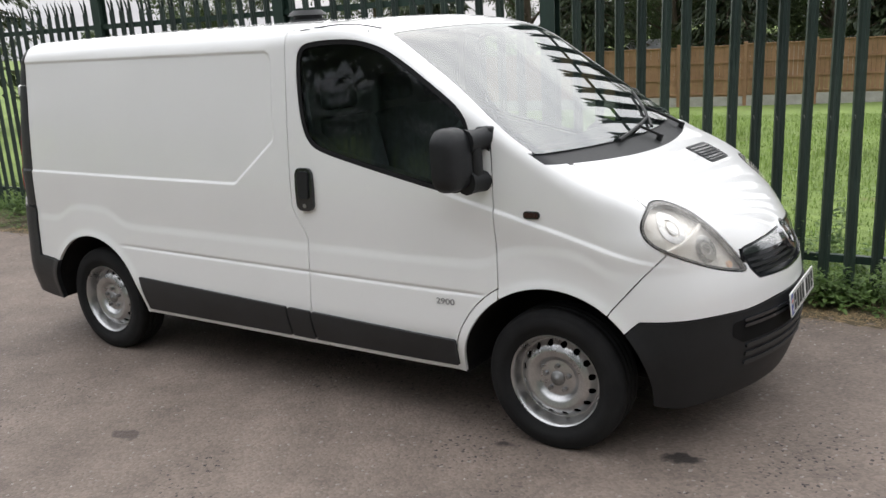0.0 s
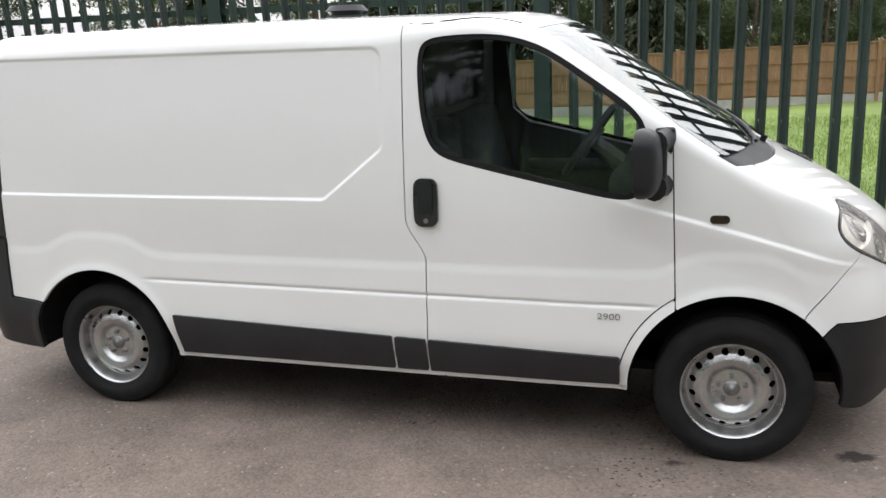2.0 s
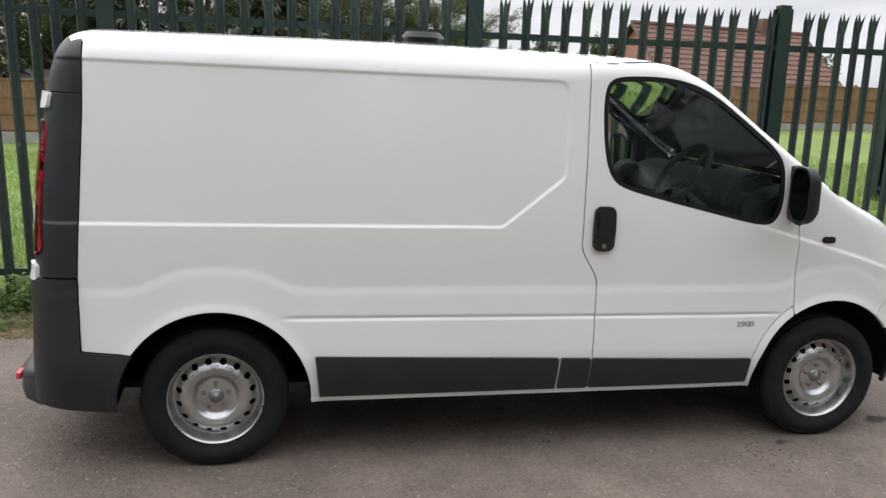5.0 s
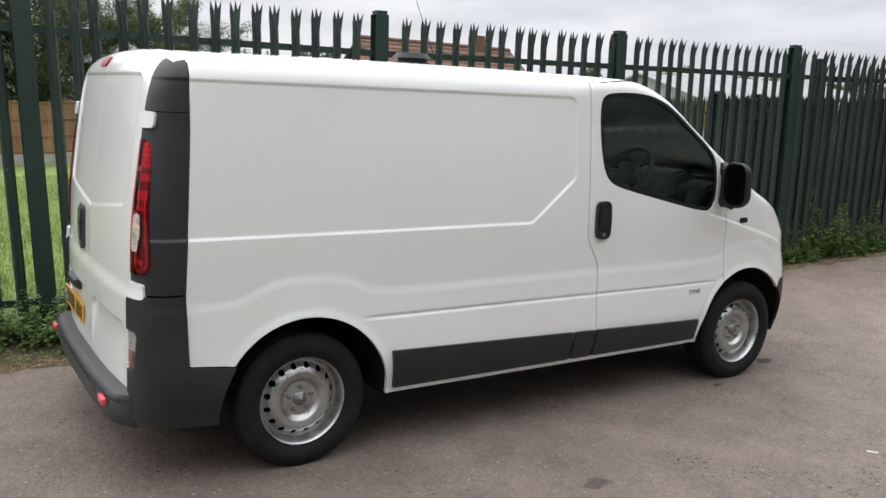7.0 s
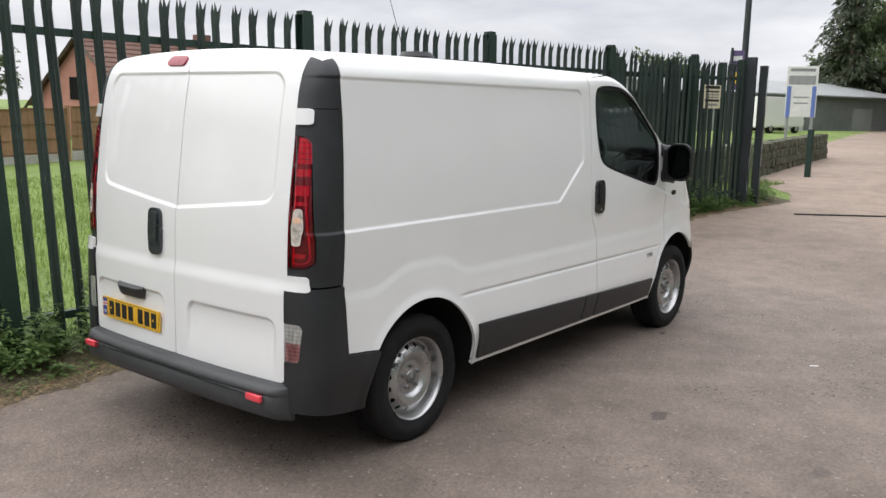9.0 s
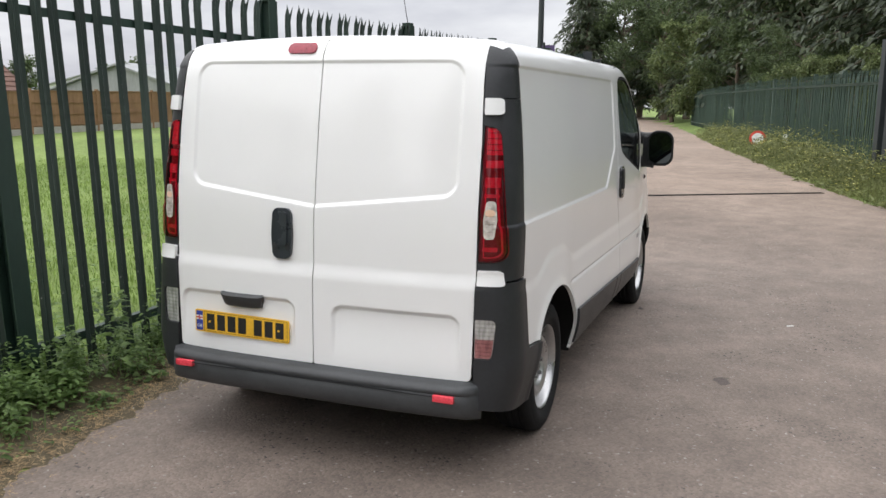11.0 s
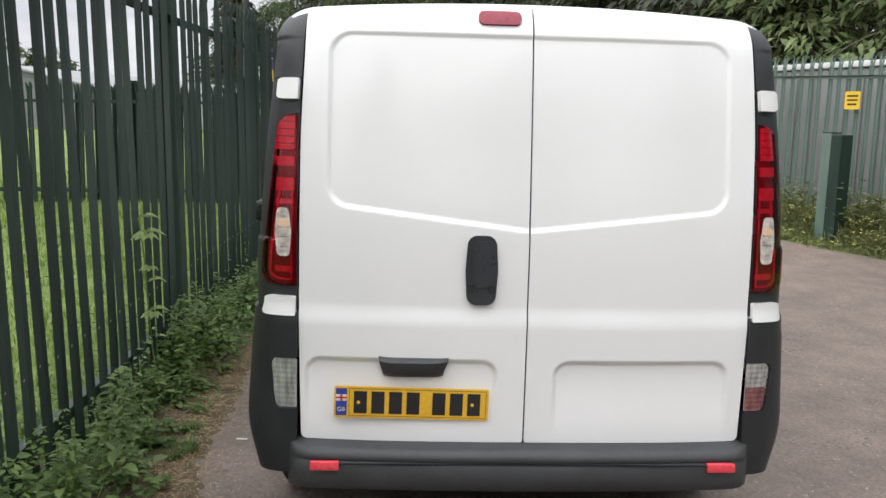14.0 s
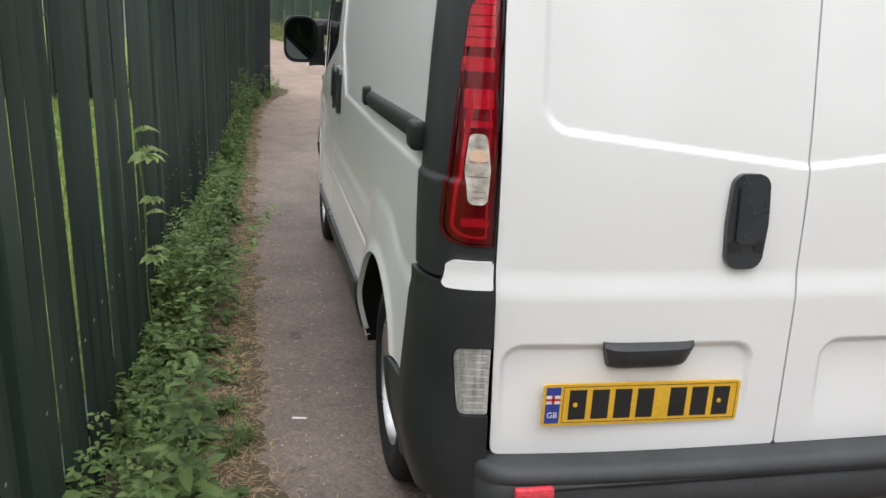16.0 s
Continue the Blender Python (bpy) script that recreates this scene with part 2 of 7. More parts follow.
VERGE_WEED = leafy("verge_weed_leaves", (0.115, 0.135, 0.050), (0.28, 0.30, 0.13), 0.4)
IVY = leafy("light_leaves", (0.14, 0.21, 0.07), (0.30, 0.38, 0.15), 0.4)
WILLOW = leafy("willow_leaves", (0.085, 0.115, 0.045), (0.20, 0.24, 0.10), 0.35)


def clear_glass(name, tint, ior=1.5, rough=0.0):
    m, n, l, b = material(name)
    n.remove(b)
    fr = n.new("ShaderNodeFresnel")
    fr.inputs["IOR"].default_value = ior
    tp = n.new("ShaderNodeBsdfTransparent")
    tp.inputs["Color"].default_value = (*tint, 1)
    gl = n.new("ShaderNodeBsdfGlossy")
    gl.inputs["Roughness"].default_value = rough
    gl.inputs["Color"].default_value = (0.96, 0.98, 0.98, 1)
    mix = n.new("ShaderNodeMixShader")
    l.new(fr.outputs[0], mix.inputs[0])
    l.new(tp.outputs[0], mix.inputs[1])
    l.new(gl.outputs[0], mix.inputs[2])
    l.new(mix.outputs[0], n["Material Output"].inputs[0])
    return m


GLASS = clear_glass("tinted_glass", (0.80, 0.86, 0.85), ior=1.5)
SCREEN_GLASS = clear_glass("windscreen_glass", (0.46, 0.52, 0.51), ior=2.4)
CLEAR_LENS = clear_glass("clear_lens", (0.86, 0.86, 0.83), rough=0.05)
RED_LENS = clear_glass("red_lens", (0.96, 0.30, 0.40), rough=0.03)
PINK_LENS = clear_glass("pale_red_lens", (0.95, 0.58, 0.60), rough=0.04)
def hazy_lens():
    """Weathered polycarbonate: clear glass with a milky haze."""
    m, n, l, b = material("hazy_headlight_lens")
    b.inputs["Base Color"].default_value = (0.88, 0.85, 0.80, 1)
    b.inputs["Roughness"].default_value = 0.25
    tp = n.new("ShaderNodeBsdfTransparent")
    tp.inputs["Color"].default_value = (0.98, 0.97, 0.95, 1)
    haze = noise_node(n, l, 6.0, 4.0)
    mr = n.new("ShaderNodeMapRange")
    mr.inputs[1].default_value, mr.inputs[2].default_value, mr.inputs[3].default_value, mr.inputs[4].default_value = 0.35, 0.65, 0.90, 0.70
    mix = n.new("ShaderNodeMixShader")
    l.new(haze.outputs["Fac"], mr.inputs[0])
    l.new(mr.outputs[0], mix.inputs[0])
    l.new(b.outputs[0], mix.inputs[1])
    l.new(tp.outputs[0], mix.inputs[2])
    l.new(mix.outputs[0], n["Material Output"].inputs[0])
    return m


HAZY = hazy_lens()
MIRROR, _n, _l, _b = material("mirror_glass")
_b.inputs["Base Color"].default_value, _b.inputs["Metallic"].default_value = (0.13, 0.14, 0.15, 1), 1.0
_b.inputs["Roughness"].default_value = 0.02
RED_REFLECTOR = simple("red_reflector", (0.70, 0.035, 0.06), (0.90, 0.09, 0.12), rough=0.25, scale=120, coat=0.6)
RED_DARK = simple("red_lamp_inner", (0.20, 0.012, 0.028), (0.32, 0.022, 0.045), rough=0.3, scale=60)
RED_BRIGHT = simple("red_lamp_segment", (0.92, 0.07, 0.15), (1.0, 0.16, 0.26), rough=0.15, scale=60)
LAMP_SILVER = simple("lamp_reflector", (0.88, 0.85, 0.81), (0.96, 0.94, 0.91), rough=0.22, metal=0.25, scale=25, rough_var=0.08)
FOG_CHROME = simple("fluted_lamp_chrome", (0.45, 0.45, 0.45), (0.92, 0.92, 0.90), rough=0.16, metal=0.45, scale=30, stretch=(1, 2.5, 0.5), rough_var=0.05, detail=2.0)
LAMP_WINDOW = simple("ribbed_lamp_window", (0.30, 0.25, 0.22), (0.85, 0.80, 0.74), rough=0.18, scale=26, coat=0.5)
SMOKED_GREY = simple("lamp_window_shadow", (0.46, 0.38, 0.34), (0.58, 0.50, 0.46), rough=0.3, scale=60)
SMOKED = simple("smoked_lens", (0.022, 0.008, 0.008), (0.045, 0.014, 0.012), rough=0.25, scale=40)
AMBER = simple("amber_bulb", (0.72, 0.45, 0.30), (0.78, 0.55, 0.40), rough=0.3, scale=20)


def asphalt():
    m, n, l, b = material("worn_asphalt")
    big = noise_node(n, l, 0.35, 5.0, 0.6)
    r = ramp(n, 0.30, (0.140, 0.111, 0.093), 0.72, (0.222, 0.178, 0.150))
    l.new(big.outputs["Fac"], r.inputs[0])
    mid = noise_node(n, l, 3.0, 6.0, 0.65)
    rm = ramp(n, 0.35, (0.80,) * 3, 0.65, (1.10,) * 3)
    l.new(mid.outputs["Fac"], rm.inputs[0])
    col = blend(n, l, "MULTIPLY", 1.0, r.outputs[0], rm.outputs[0])
    # chippings: each stone its own tone
    co = n.new("ShaderNodeTexCoord")
    vo = n.new("ShaderNodeTexVoronoi")
    vo.inputs["Scale"].default_value = 75.0
    l.new(co.outputs["Object"], vo.inputs["Vector"])
    sep = n.new("ShaderNodeSeparateColor")
    l.new(vo.outputs["Color"], sep.inputs[0])
    rs = ramp(n, 0.0, (0.72,) * 3, 1.0, (1.18,) * 3)
    l.new(sep.outputs[0], rs.inputs[0])
    col = blend(n, l, "MULTIPLY", 0.75, col, rs.outputs[0])
    light = ramp(n, 0.982, (0, 0, 0), 0.995, (1, 1, 1))
    l.new(sep.outputs[1], light.inputs[0])
    col = blend(n, l, "MIX", light.outputs[0], col, (0.25, 0.225, 0.20))
    dark = ramp(n, 0.945, (0, 0, 0), 0.965, (1, 1, 1))
    l.new(sep.outputs[2], dark.inputs[0])
    patchy = noise_node(n, l, 1.1, 3.0)
    pr = ramp(n, 0.48, (0, 0, 0), 0.6, (1, 1, 1))
    l.new(patchy.outputs["Fac"], pr.inputs[0])
    col = blend(n, l, "MIX", blend(n, l, "MULTIPLY", 1.0, dark.outputs[0], pr.outputs[0]), col, (0.035, 0.03, 0.028))
    # from x 3.5 to 11 the tarmac colour turns paler and warmer
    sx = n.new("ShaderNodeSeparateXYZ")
    pale_x = n.new("ShaderNodeMapRange")
    pale_x.inputs[1].default_value, pale_x.inputs[2].default_value = 3.5, 11.0
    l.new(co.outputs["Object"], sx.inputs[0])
    l.new(sx.outputs["X"], pale_x.inputs[0])
    col = blend(n, l, "MULTIPLY", pale_x.outputs[0], col, (1.55, 1.46, 1.36))
    # oil drips
    wob = noise_node(n, l, 9.0, 4.0)
    for cx, cy, rad, k in OIL:
        ds = n.new("ShaderNodeVectorMath")
        ds.operation = "DISTANCE"
        ds.inputs[1].default_value = (cx, cy, 0)
        flat = n.new("ShaderNodeVectorMath")
        flat.operation = "MULTIPLY"
        flat.inputs[1].default_value = (1, 1.6, 0)
        ds.inputs[1].default_value = (cx, cy * 1.6, 0)
        l.new(co.outputs["Object"], flat.inputs[0])
        l.new(flat.outputs[0], ds.inputs[0])
        ad = n.new("ShaderNodeMath")
        ad.operation = "MULTIPLY_ADD"
        ad.inputs[1].default_value, ad.inputs[2].default_value = rad * 3.4, -rad * 1.7
        l.new(wob.outputs["Fac"], ad.inputs[0])
        su = n.new("ShaderNodeMath")
        su.operation = "ADD"
        l.new(ds.outputs["Value"], su.inputs[0])
        l.new(ad.outputs[0], su.inputs[1])
        mr = n.new("ShaderNodeMapRange")
        mr.inputs[1].default_value, mr.inputs[2].default_value = rad * 0.7, rad * 1.25
        mr.inputs[3].default_value, mr.inputs[4].default_value = k, 0.0
        l.new(su.outputs[0], mr.inputs[0])
        col = blend(n, l, "MIX", mr.outputs[0], col, (0.022, 0.018, 0.016))
    l.new(col, b.inputs["Base Color"])
    b.inputs["Roughness"].default_value = 0.74
    b.inputs["Specular IOR Level"].default_value = 0.4
    inv = n.new("ShaderNodeMath")
    inv.operation = "SUBTRACT"
    inv.inputs[0].default_value = 1.0
    l.new(vo.outputs["Distance"], inv.inputs[1])
    bump(n, l, b, inv.outputs[0], 0.55, 0.005)
    return m


OIL = ((1.335, -0.955, 0.045, 0.9), (2.052, -0.735, 0.075, 0.95), (-0.395, -1.70, 0.07, 0.6), (-0.62, -2.62, 0.06, 0.35), (-2.95, -1.05, 0.06, 0.6), (-0.3, 1.15, 0.05, 0.5))
ASPHALT = asphalt()


def earth():
    m, n, l, b = material("grassy_ground")
    big = noise_node(n, l, 0.25, 6.0, 0.6)
    r = ramp(n, 0.3, (0.118, 0.178, 0.043), 0.7, (0.212, 0.295, 0.08))
    l.new(big.outputs["Fac"], r.inputs[0])
    mid = noise_node(n, l, 7.0, 6.0, 0.7)
    rm = ramp(n, 0.3, (0.60, 0.62, 0.5), 0.7, (1.15, 1.12, 1.0))
    l.new(mid.outputs["Fac"], rm.inputs[0])
    col = blend(n, l, "MULTIPLY", 1.0, r.outputs[0], rm.outputs[0])
    patch = noise_node(n, l, 0.6, 5.0, 0.65)
    pr = ramp(n, 0.60, (0, 0, 0), 0.72, (1, 1, 1))
    l.new(patch.outputs["Fac"], pr.inputs[0])
    col = blend(n, l, "MIX", pr.outputs[0], col, (0.16, 0.14, 0.06))
    l.new(col, b.inputs["Base Color"])
    b.inputs["Roughness"].default_value = 0.95
    bump(n, l, b, mid.outputs["Fac"], 0.8, 0.06)
    return m


EARTH = earth()
SOIL = simple("dry_verge_soil", (0.052, 0.044, 0.026), (0.135, 0.105, 0.060), rough=0.95, scale=3.0, bump_scale=60, bump_dist=0.012)

# ---------------------------------------------------------------- building tools
def smooth_table(xs, ys, sigma):
    """A smooth curve through given stations."""
    lo, hi = xs[0], xs[-1]
    u = np.linspace(lo - 4 * sigma, hi + 4 * sigma, 900)
    v = np.interp(u, xs, ys)
    v = np.where(u < lo, ys[0] + (u - lo) * (ys[1] - ys[0]) / (xs[1] - xs[0]), v)
    v = np.where(u > hi, ys[-1] + (u - hi) * (ys[-1] - ys[-2]) / (xs[-1] - xs[-2]), v)
    step = u[1] - u[0]
    k = np.exp(-0.5 * (np.arange(-60, 61) * step / sigma) ** 2)
    k /= k.sum()
    pad = np.r_[v[0] + (np.arange(-60, 0)) * (v[1] - v[0]), v, v[-1] + np.arange(1, 61) * (v[-1] - v[-2])]
    w = np.convolve(pad, k, "valid")
    return lambda q: np.interp(q, u, w)


def sstep(a, b, x):
    t = np.clip((np.asarray(x, float) - a) / (b - a), 0, 1)
    return t * t * (3 - 2 * t)


def smax(a, b, k):
    h = np.clip(k - np.abs(a - b), 0, None) / k
    return np.maximum(a, b) + h * h * k * 0.25


def poly_sdf(px, py, pts, r=0.0):
    """Signed distance to a polygon, negative inside; corners rounded by r (the outline keeps its size)."""
    px, py = np.broadcast_arrays(np.asarray(px, float), np.asarray(py, float))
    pts = [np.array(p, float) for p in pts]
    if r:
        area = sum(a[0] * b[1] - b[0] * a[1] for a, b in zip(pts, pts[1:] + pts[:1]))
        s = 1 if area > 0 else -1
        inner = []
        for a, b, c in zip(pts[-1:] + pts[:-1], pts, pts[1:] + pts[:1]):
            n1 = np.array([-(b - a)[1], (b - a)[0]]) * s / np.linalg.norm(b - a)
            n2 = np.array([-(c - b)[1], (c - b)[0]]) * s / np.linalg.norm(c - b)
            inner.append(b + (n1 + n2) * r / max(0.35, 1 + n1 @ n2))
        pts = inner
    d = np.full(px.shape, 1e9)
    inside = np.zeros(px.shape, bool)
    for a, b in zip(pts, pts[1:] + pts[:1]):
        ex, ey = b - a
        t = np.clip(((px - a[0]) * ex + (py - a[1]) * ey) / (ex * ex + ey * ey + 1e-12), 0, 1)
        d = np.minimum(d, np.hypot(px - a[0] - t * ex, py - a[1] - t * ey))
        cond = (a[1] > py) != (b[1] > py)
        inside ^= cond & (px < (b[0] - a[0]) * (py - a[1]) / (b[1] - a[1] + 1e-12) + a[0])
    return np.where(inside, -d, d) - r


def empty(name, label, category, group="", m=None):
    ob = new(name)
    ob.empty_display_size = 0.2
    if m is not None:
        ob.matrix_world = m
    return tagged(ob, label, category, group)


def part(name, data, mat, parent=None, label=""):
    """Links a bmesh or a mesh as one object under its thing."""
    if isinstance(data, bmesh.types.BMesh):
        me = bpy.data.meshes.new(name)
        data.to_mesh(me)
        data.free()
    else:
        me = data
    if mat is not None and not me.materials:
        me.materials.append(mat)
    ob = new(name, me)
    if parent is not None:
        ob.parent = parent
    return tagged(ob, label) if label else ob


def mesh_of(name, verts, faces, normals=None, smooth=True):
    me = bpy.data.meshes.new(name)
    me.from_pydata([tuple(v) for v in np.asarray(verts, float)], [], faces)
    if smooth:
        me.shade_smooth()
    if normals is not None:
        me.normals_split_custom_set_from_vertices([tuple(v) for v in normals])
    return me


def cut_grid(P, g):
    """The part of a grid of points where g < 0, cut exactly along g = 0. Returns vertices, faces and the open border."""
    nu, nv = g.shape
    inside = g < 0
    index = -np.ones(g.shape, int)
    index[inside] = np.arange(inside.sum())
    verts = [tuple(v) for v in P[inside].tolist()]
    count = inside[:-1, :-1].astype(int) + inside[1:, :-1] + inside[1:, 1:] + inside[:-1, 1:]
    full = count == 4
    a, b, c, d = index[:-1, :-1][full], index[1:, :-1][full], index[1:, 1:][full], index[:-1, 1:][full]
    faces = np.stack([a, b, c, d], 1).tolist()
    cache = {}

    def crossing(p, q):
        key = (p, q) if p < q else (q, p)
        if key not in cache:
            t = g[p] / (g[p] - g[q])
            cache[key] = len(verts)
            verts.append(tuple((P[p] * (1 - t) + P[q] * t).tolist()))
        return cache[key]

    for i, j in zip(*np.nonzero((count > 0) & (count < 4))):
        ring = [(i, j), (i + 1, j), (i + 1, j + 1), (i, j + 1)]
        face = []
        for p, q in zip(ring, ring[1:] + ring[:1]):
            if inside[p]:
                face.append(int(index[p]))
            if inside[p] != inside[q]:
                face.append(crossing(p, q))
        if len(face) > 2:
            faces.append(face)
    return verts, faces


def rim_edges(faces):
    seen = {}
    for f in faces:
        for a, b in zip(f, f[1:] + f[:1]):
            if (b, a) in seen:
                del seen[(b, a)]
            else:
                seen[(a, b)] = 1
    return list(seen)


def box(bm, x0, x1, y0, y1, z0, z1, bevel=0.0, m=None, seg=2):
    r = bmesh.ops.create_cube(bm, size=1)
    vs = r["verts"]
    for v in vs:
        v.co = Vector(((x0 + x1) / 2 + v.co.x * (x1 - x0), (y0 + y1) / 2 + v.co.y * (y1 - y0), (z0 + z1) / 2 + v.co.z * (z1 - z0)))
    if bevel:
        es = {e for v in vs for e in v.link_edges}
        out = bmesh.ops.bevel(bm, geom=list(es), offset=bevel, segments=seg, profile=0.5, affect="EDGES")
        vs = list({v for f in out["faces"] for v in f.verts} | {v for v in vs if v.is_valid})
    if m is not None:
        bmesh.ops.transform(bm, matrix=m, verts=[v for v in vs if v.is_valid])
    return vs


def rod(bm, a, b, r0, r1=None, seg=10):
    """A round bar from a to b."""
    a, b = Vector(a), Vector(b)
    m = Matrix.Translation((a + b) / 2) @ (b - a).to_track_quat("Z", "Y").to_matrix().to_4x4()
    bmesh.ops.create_cone(bm, cap_ends=True, segments=seg, radius1=r0, radius2=r0 if r1 is None else r1, depth=(b - a).length, matrix=m)


def prism(bm, outline, axis, lo, hi, m=None):
    """A straight prism: a 2D outline drawn along an axis ('x', 'y' or 'z') from lo to hi."""
    place = {"x": lambda u, v, w: (w, u, v), "y": lambda u, v, w: (u, w, v), "z": lambda u, v, w: (u, v, w)}[axis]
    rings = [[bm.verts.new(place(u, v, w)) for u, v in outline] for w in (lo, hi)]
    n = len(outline)
    new_faces = [bm.faces.new(rings[0]), bm.faces.new(rings[1])]
    for i in range(n):
        new_faces.append(bm.faces.new((rings[0][i], rings[0][(i + 1) % n], rings[1][(i + 1) % n], rings[1][i])))
    bmesh.ops.recalc_face_normals(bm, faces=new_faces)
    if m is not None:
        bmesh.ops.transform(bm, matrix=m, verts=rings[0] + rings[1])
    return new_faces


def lathe(bm, profile, axis_y=True, seg=48):
    """Turns a profile of (radius, offset) about the y axis."""
    rings = []
    for k in range(seg):
        a = 2 * math.pi * k / seg
        rings.append([bm.verts.new((r * math.cos(a), o, r * math.sin(a))) for r, o in profile])
    for k in range(seg):
        p, q = rings[k], rings[(k + 1) % seg]
        for i in range(len(profile) - 1):
            bm.faces.new((p[i], q[i], q[i + 1], p[i + 1]))
    bmesh.ops.recalc_face_normals(bm, faces=bm.faces[:])
    for f in bm.faces:
        f.smooth = True


def rounded_rect(w, h, r, n=5):
    pts = []
    for cx, cy, a0 in ((w / 2 - r, h / 2 - r, 0), (-w / 2 + r, h / 2 - r, 90), (-w / 2 + r, -h / 2 + r, 180), (w / 2 - r, -h / 2 + r, 270)):
        for k in range(n + 1):
            a = radians(a0 + 90 * k / n)
            pts.append((cx + r * math.cos(a), cy + r * math.sin(a)))
    return pts


def soft_shade(bm, angle=40):
    for f in bm.faces:
        f.smooth = True
    for e in bm.edges:
        if len(e.link_faces) == 2 and e.calc_face_angle(0) > radians(angle):
            e.smooth = False


def lettering(text, size, depth, m, mat, name, parent, label=""):
    """Built-in font lettering as a mesh."""
    cu = bpy.data.curves.new("lettering", "FONT")
    cu.body, cu.size, cu.extrude, cu.align_x, cu.align_y = text, size, depth, "CENTER", "CENTER"
    tmp = new("lettering", cu)
    me = bpy.data.meshes.new_from_object(tmp)
    bpy.data.objects.remove(tmp)
    me.transform(m)
    me.materials.clear()
    return part(name, me, mat, parent, label)

# ---------------------------------------------------------------- the van's skin: one smooth form, cut into its panels
HALF = smooth_table((0.15, 0.30, 0.45, 0.75, 1.00, 1.15, 1.45, 1.80, 2.0), (0.885, 0.908, 0.924, 0.928, 0.932, 0.931, 0.913, 0.880, 0.855), 0.05)
NOSE = smooth_table((0.15, 0.25, 0.36, 0.50, 0.62, 0.72, 0.80, 0.88, 0.95, 1.00, 1.06, 1.12, 1.183, 1.22, 1.26, 1.448, 1.95, 2.10),
                    (2.27, 2.33, 2.37, 2.388, 2.388, 2.378, 2.355, 2.312, 2.255, 2.20, 2.11, 2.005, 1.885, 1.805, 1.722, 1.438, 0.712, 0.495), 0.022)
BOW = smooth_table((0.1, 0.85, 1.0, 1.15, 1.30, 1.6, 2.1), (0.46, 0.46, 0.26, 0.09, 0.15, 0.18, 0.18), 0.04)
LEAN = smooth_table((0.2, 0.9, 1.1, 1.25, 1.64, 1.82, 2.0), (-0.004, 0.0, 0.004, 0.014, 0.066, 0.10, 0.15), 0.05)
EDGE_LINE = smooth_table((0.8, 1.08, 1.30, 1.55, 1.75, 1.93, 2.10, 2.4), (1.235, 1.142, 1.086, 1.018, 0.960, 0.900, 0.862, 0.85), 0.05)
ARCH_F, ARCH_R, HUB_Z = 0.435, 0.424, 0.33
PANEL = ((-3.0, 1.805), (0.03, 1.805), (0.03, 1.37), (-0.262, 1.138), (-3.0, 1.138))
REAR_PANEL = ((-0.668, 1.822), (0.668, 1.822), (0.668, 1.265), (0.0, 1.188), (-0.668, 1.265))


def side_half(x, z):
    y = HALF(z)
    zb = 0.846 + 0.092 * np.exp(-((x + 1.54) / 0.27) ** 4) + 0.09 * np.exp(-((x - 1.53) / 0.24) ** 4)
    d = zb + 0.012 - z
    y = y + 0.080 * (np.sqrt(d * d + 0.00012) + d) / 2 * sstep(0.30, 0.55, z) + 0.004 * (1 - sstep(zb - 0.035, zb + 0.02, z))
    zc = EDGE_LINE(x)
    y = y + 0.010 * sstep(0.95, 1.2, x) * (1 - sstep(zc - 0.006, zc + 0.016, z)) * sstep(zc - 0.17, zc - 0.01, z)
    y = y - 0.040 * sstep(0.75, 2.05, x) - 0.010 * sstep(-1.2, -2.2, x)
    y = y - 0.008 * (1 - sstep(-0.008, 0.010, poly_sdf(x, z, PANEL, 0.05))) * sstep(0.1, 0.05, x)
    zg = 0.709 - 0.008 * (x / 1.2)
    y = y - 0.007 * np.exp(-((z - zg) / 0.008) ** 2) * sstep(-1.30, -1.18, x) * sstep(1.28, 1.16, x)
    for cx, ar in ((1.549, ARCH_F), (-1.549, ARCH_R)):
        rr = np.hypot(x - cx, z - HUB_Z) - ar
        y = y + 0.008 * np.exp(-((rr - 0.0) / 0.028) ** 2)
    return y


def body_fields(x, y, z):
    ay = np.abs(y)
    fs = ay - side_half(x, z)
    slope = (NOSE(z + 0.02) - NOSE(z - 0.02)) / 0.04
    ff = (x - (NOSE(z) - BOW(z) * ay ** 2)) / np.sqrt(1 + slope ** 2)
    ft = z - (1.962 - 0.032 * (ay / 0.8) ** 2 - 0.016 * ((x + 0.7) / 1.5) ** 2)
    low = 1 - sstep(0.90, 1.0, z)
    xr = -2.330 + LEAN(z) + 0.045 * (ay / 0.85) ** 3
    xr = xr - 0.012 * (1 - sstep(0.855, 0.935, z))
    xr = xr + 0.009 * (1 - sstep(-0.008, 0.012, poly_sdf(y, z, REAR_PANEL, 0.07)))
    dip = np.minimum(poly_sdf(y, z, ((0.10, 0.742), (0.74, 0.742), (0.74, 0.2), (0.10, 0.2)), 0.05), poly_sdf(y, z, ((-0.10, 0.742), (-0.70, 0.742), (-0.70, 0.2), (-0.10, 0.2)), 0.05))
    xr = xr + 0.016 * (1 - sstep(-0.012, 0.010, dip)) * sstep(0.47, 0.70, z)
    fr = xr - x
    return fs, ff, ft, fr


def body(x, y, z):
    fs, ff, ft, fr = body_fields(x, y, z)
    k = 0.07 + 0.11 * (1 - sstep(1.0, 1.3, z)) * sstep(1.4, 1.9, x) + 0.06 * sstep(0.5, -0.2, x)
    f = smax(fs, smax(ff, ft, 0.14), k)
    return smax(f, fr, 0.13)


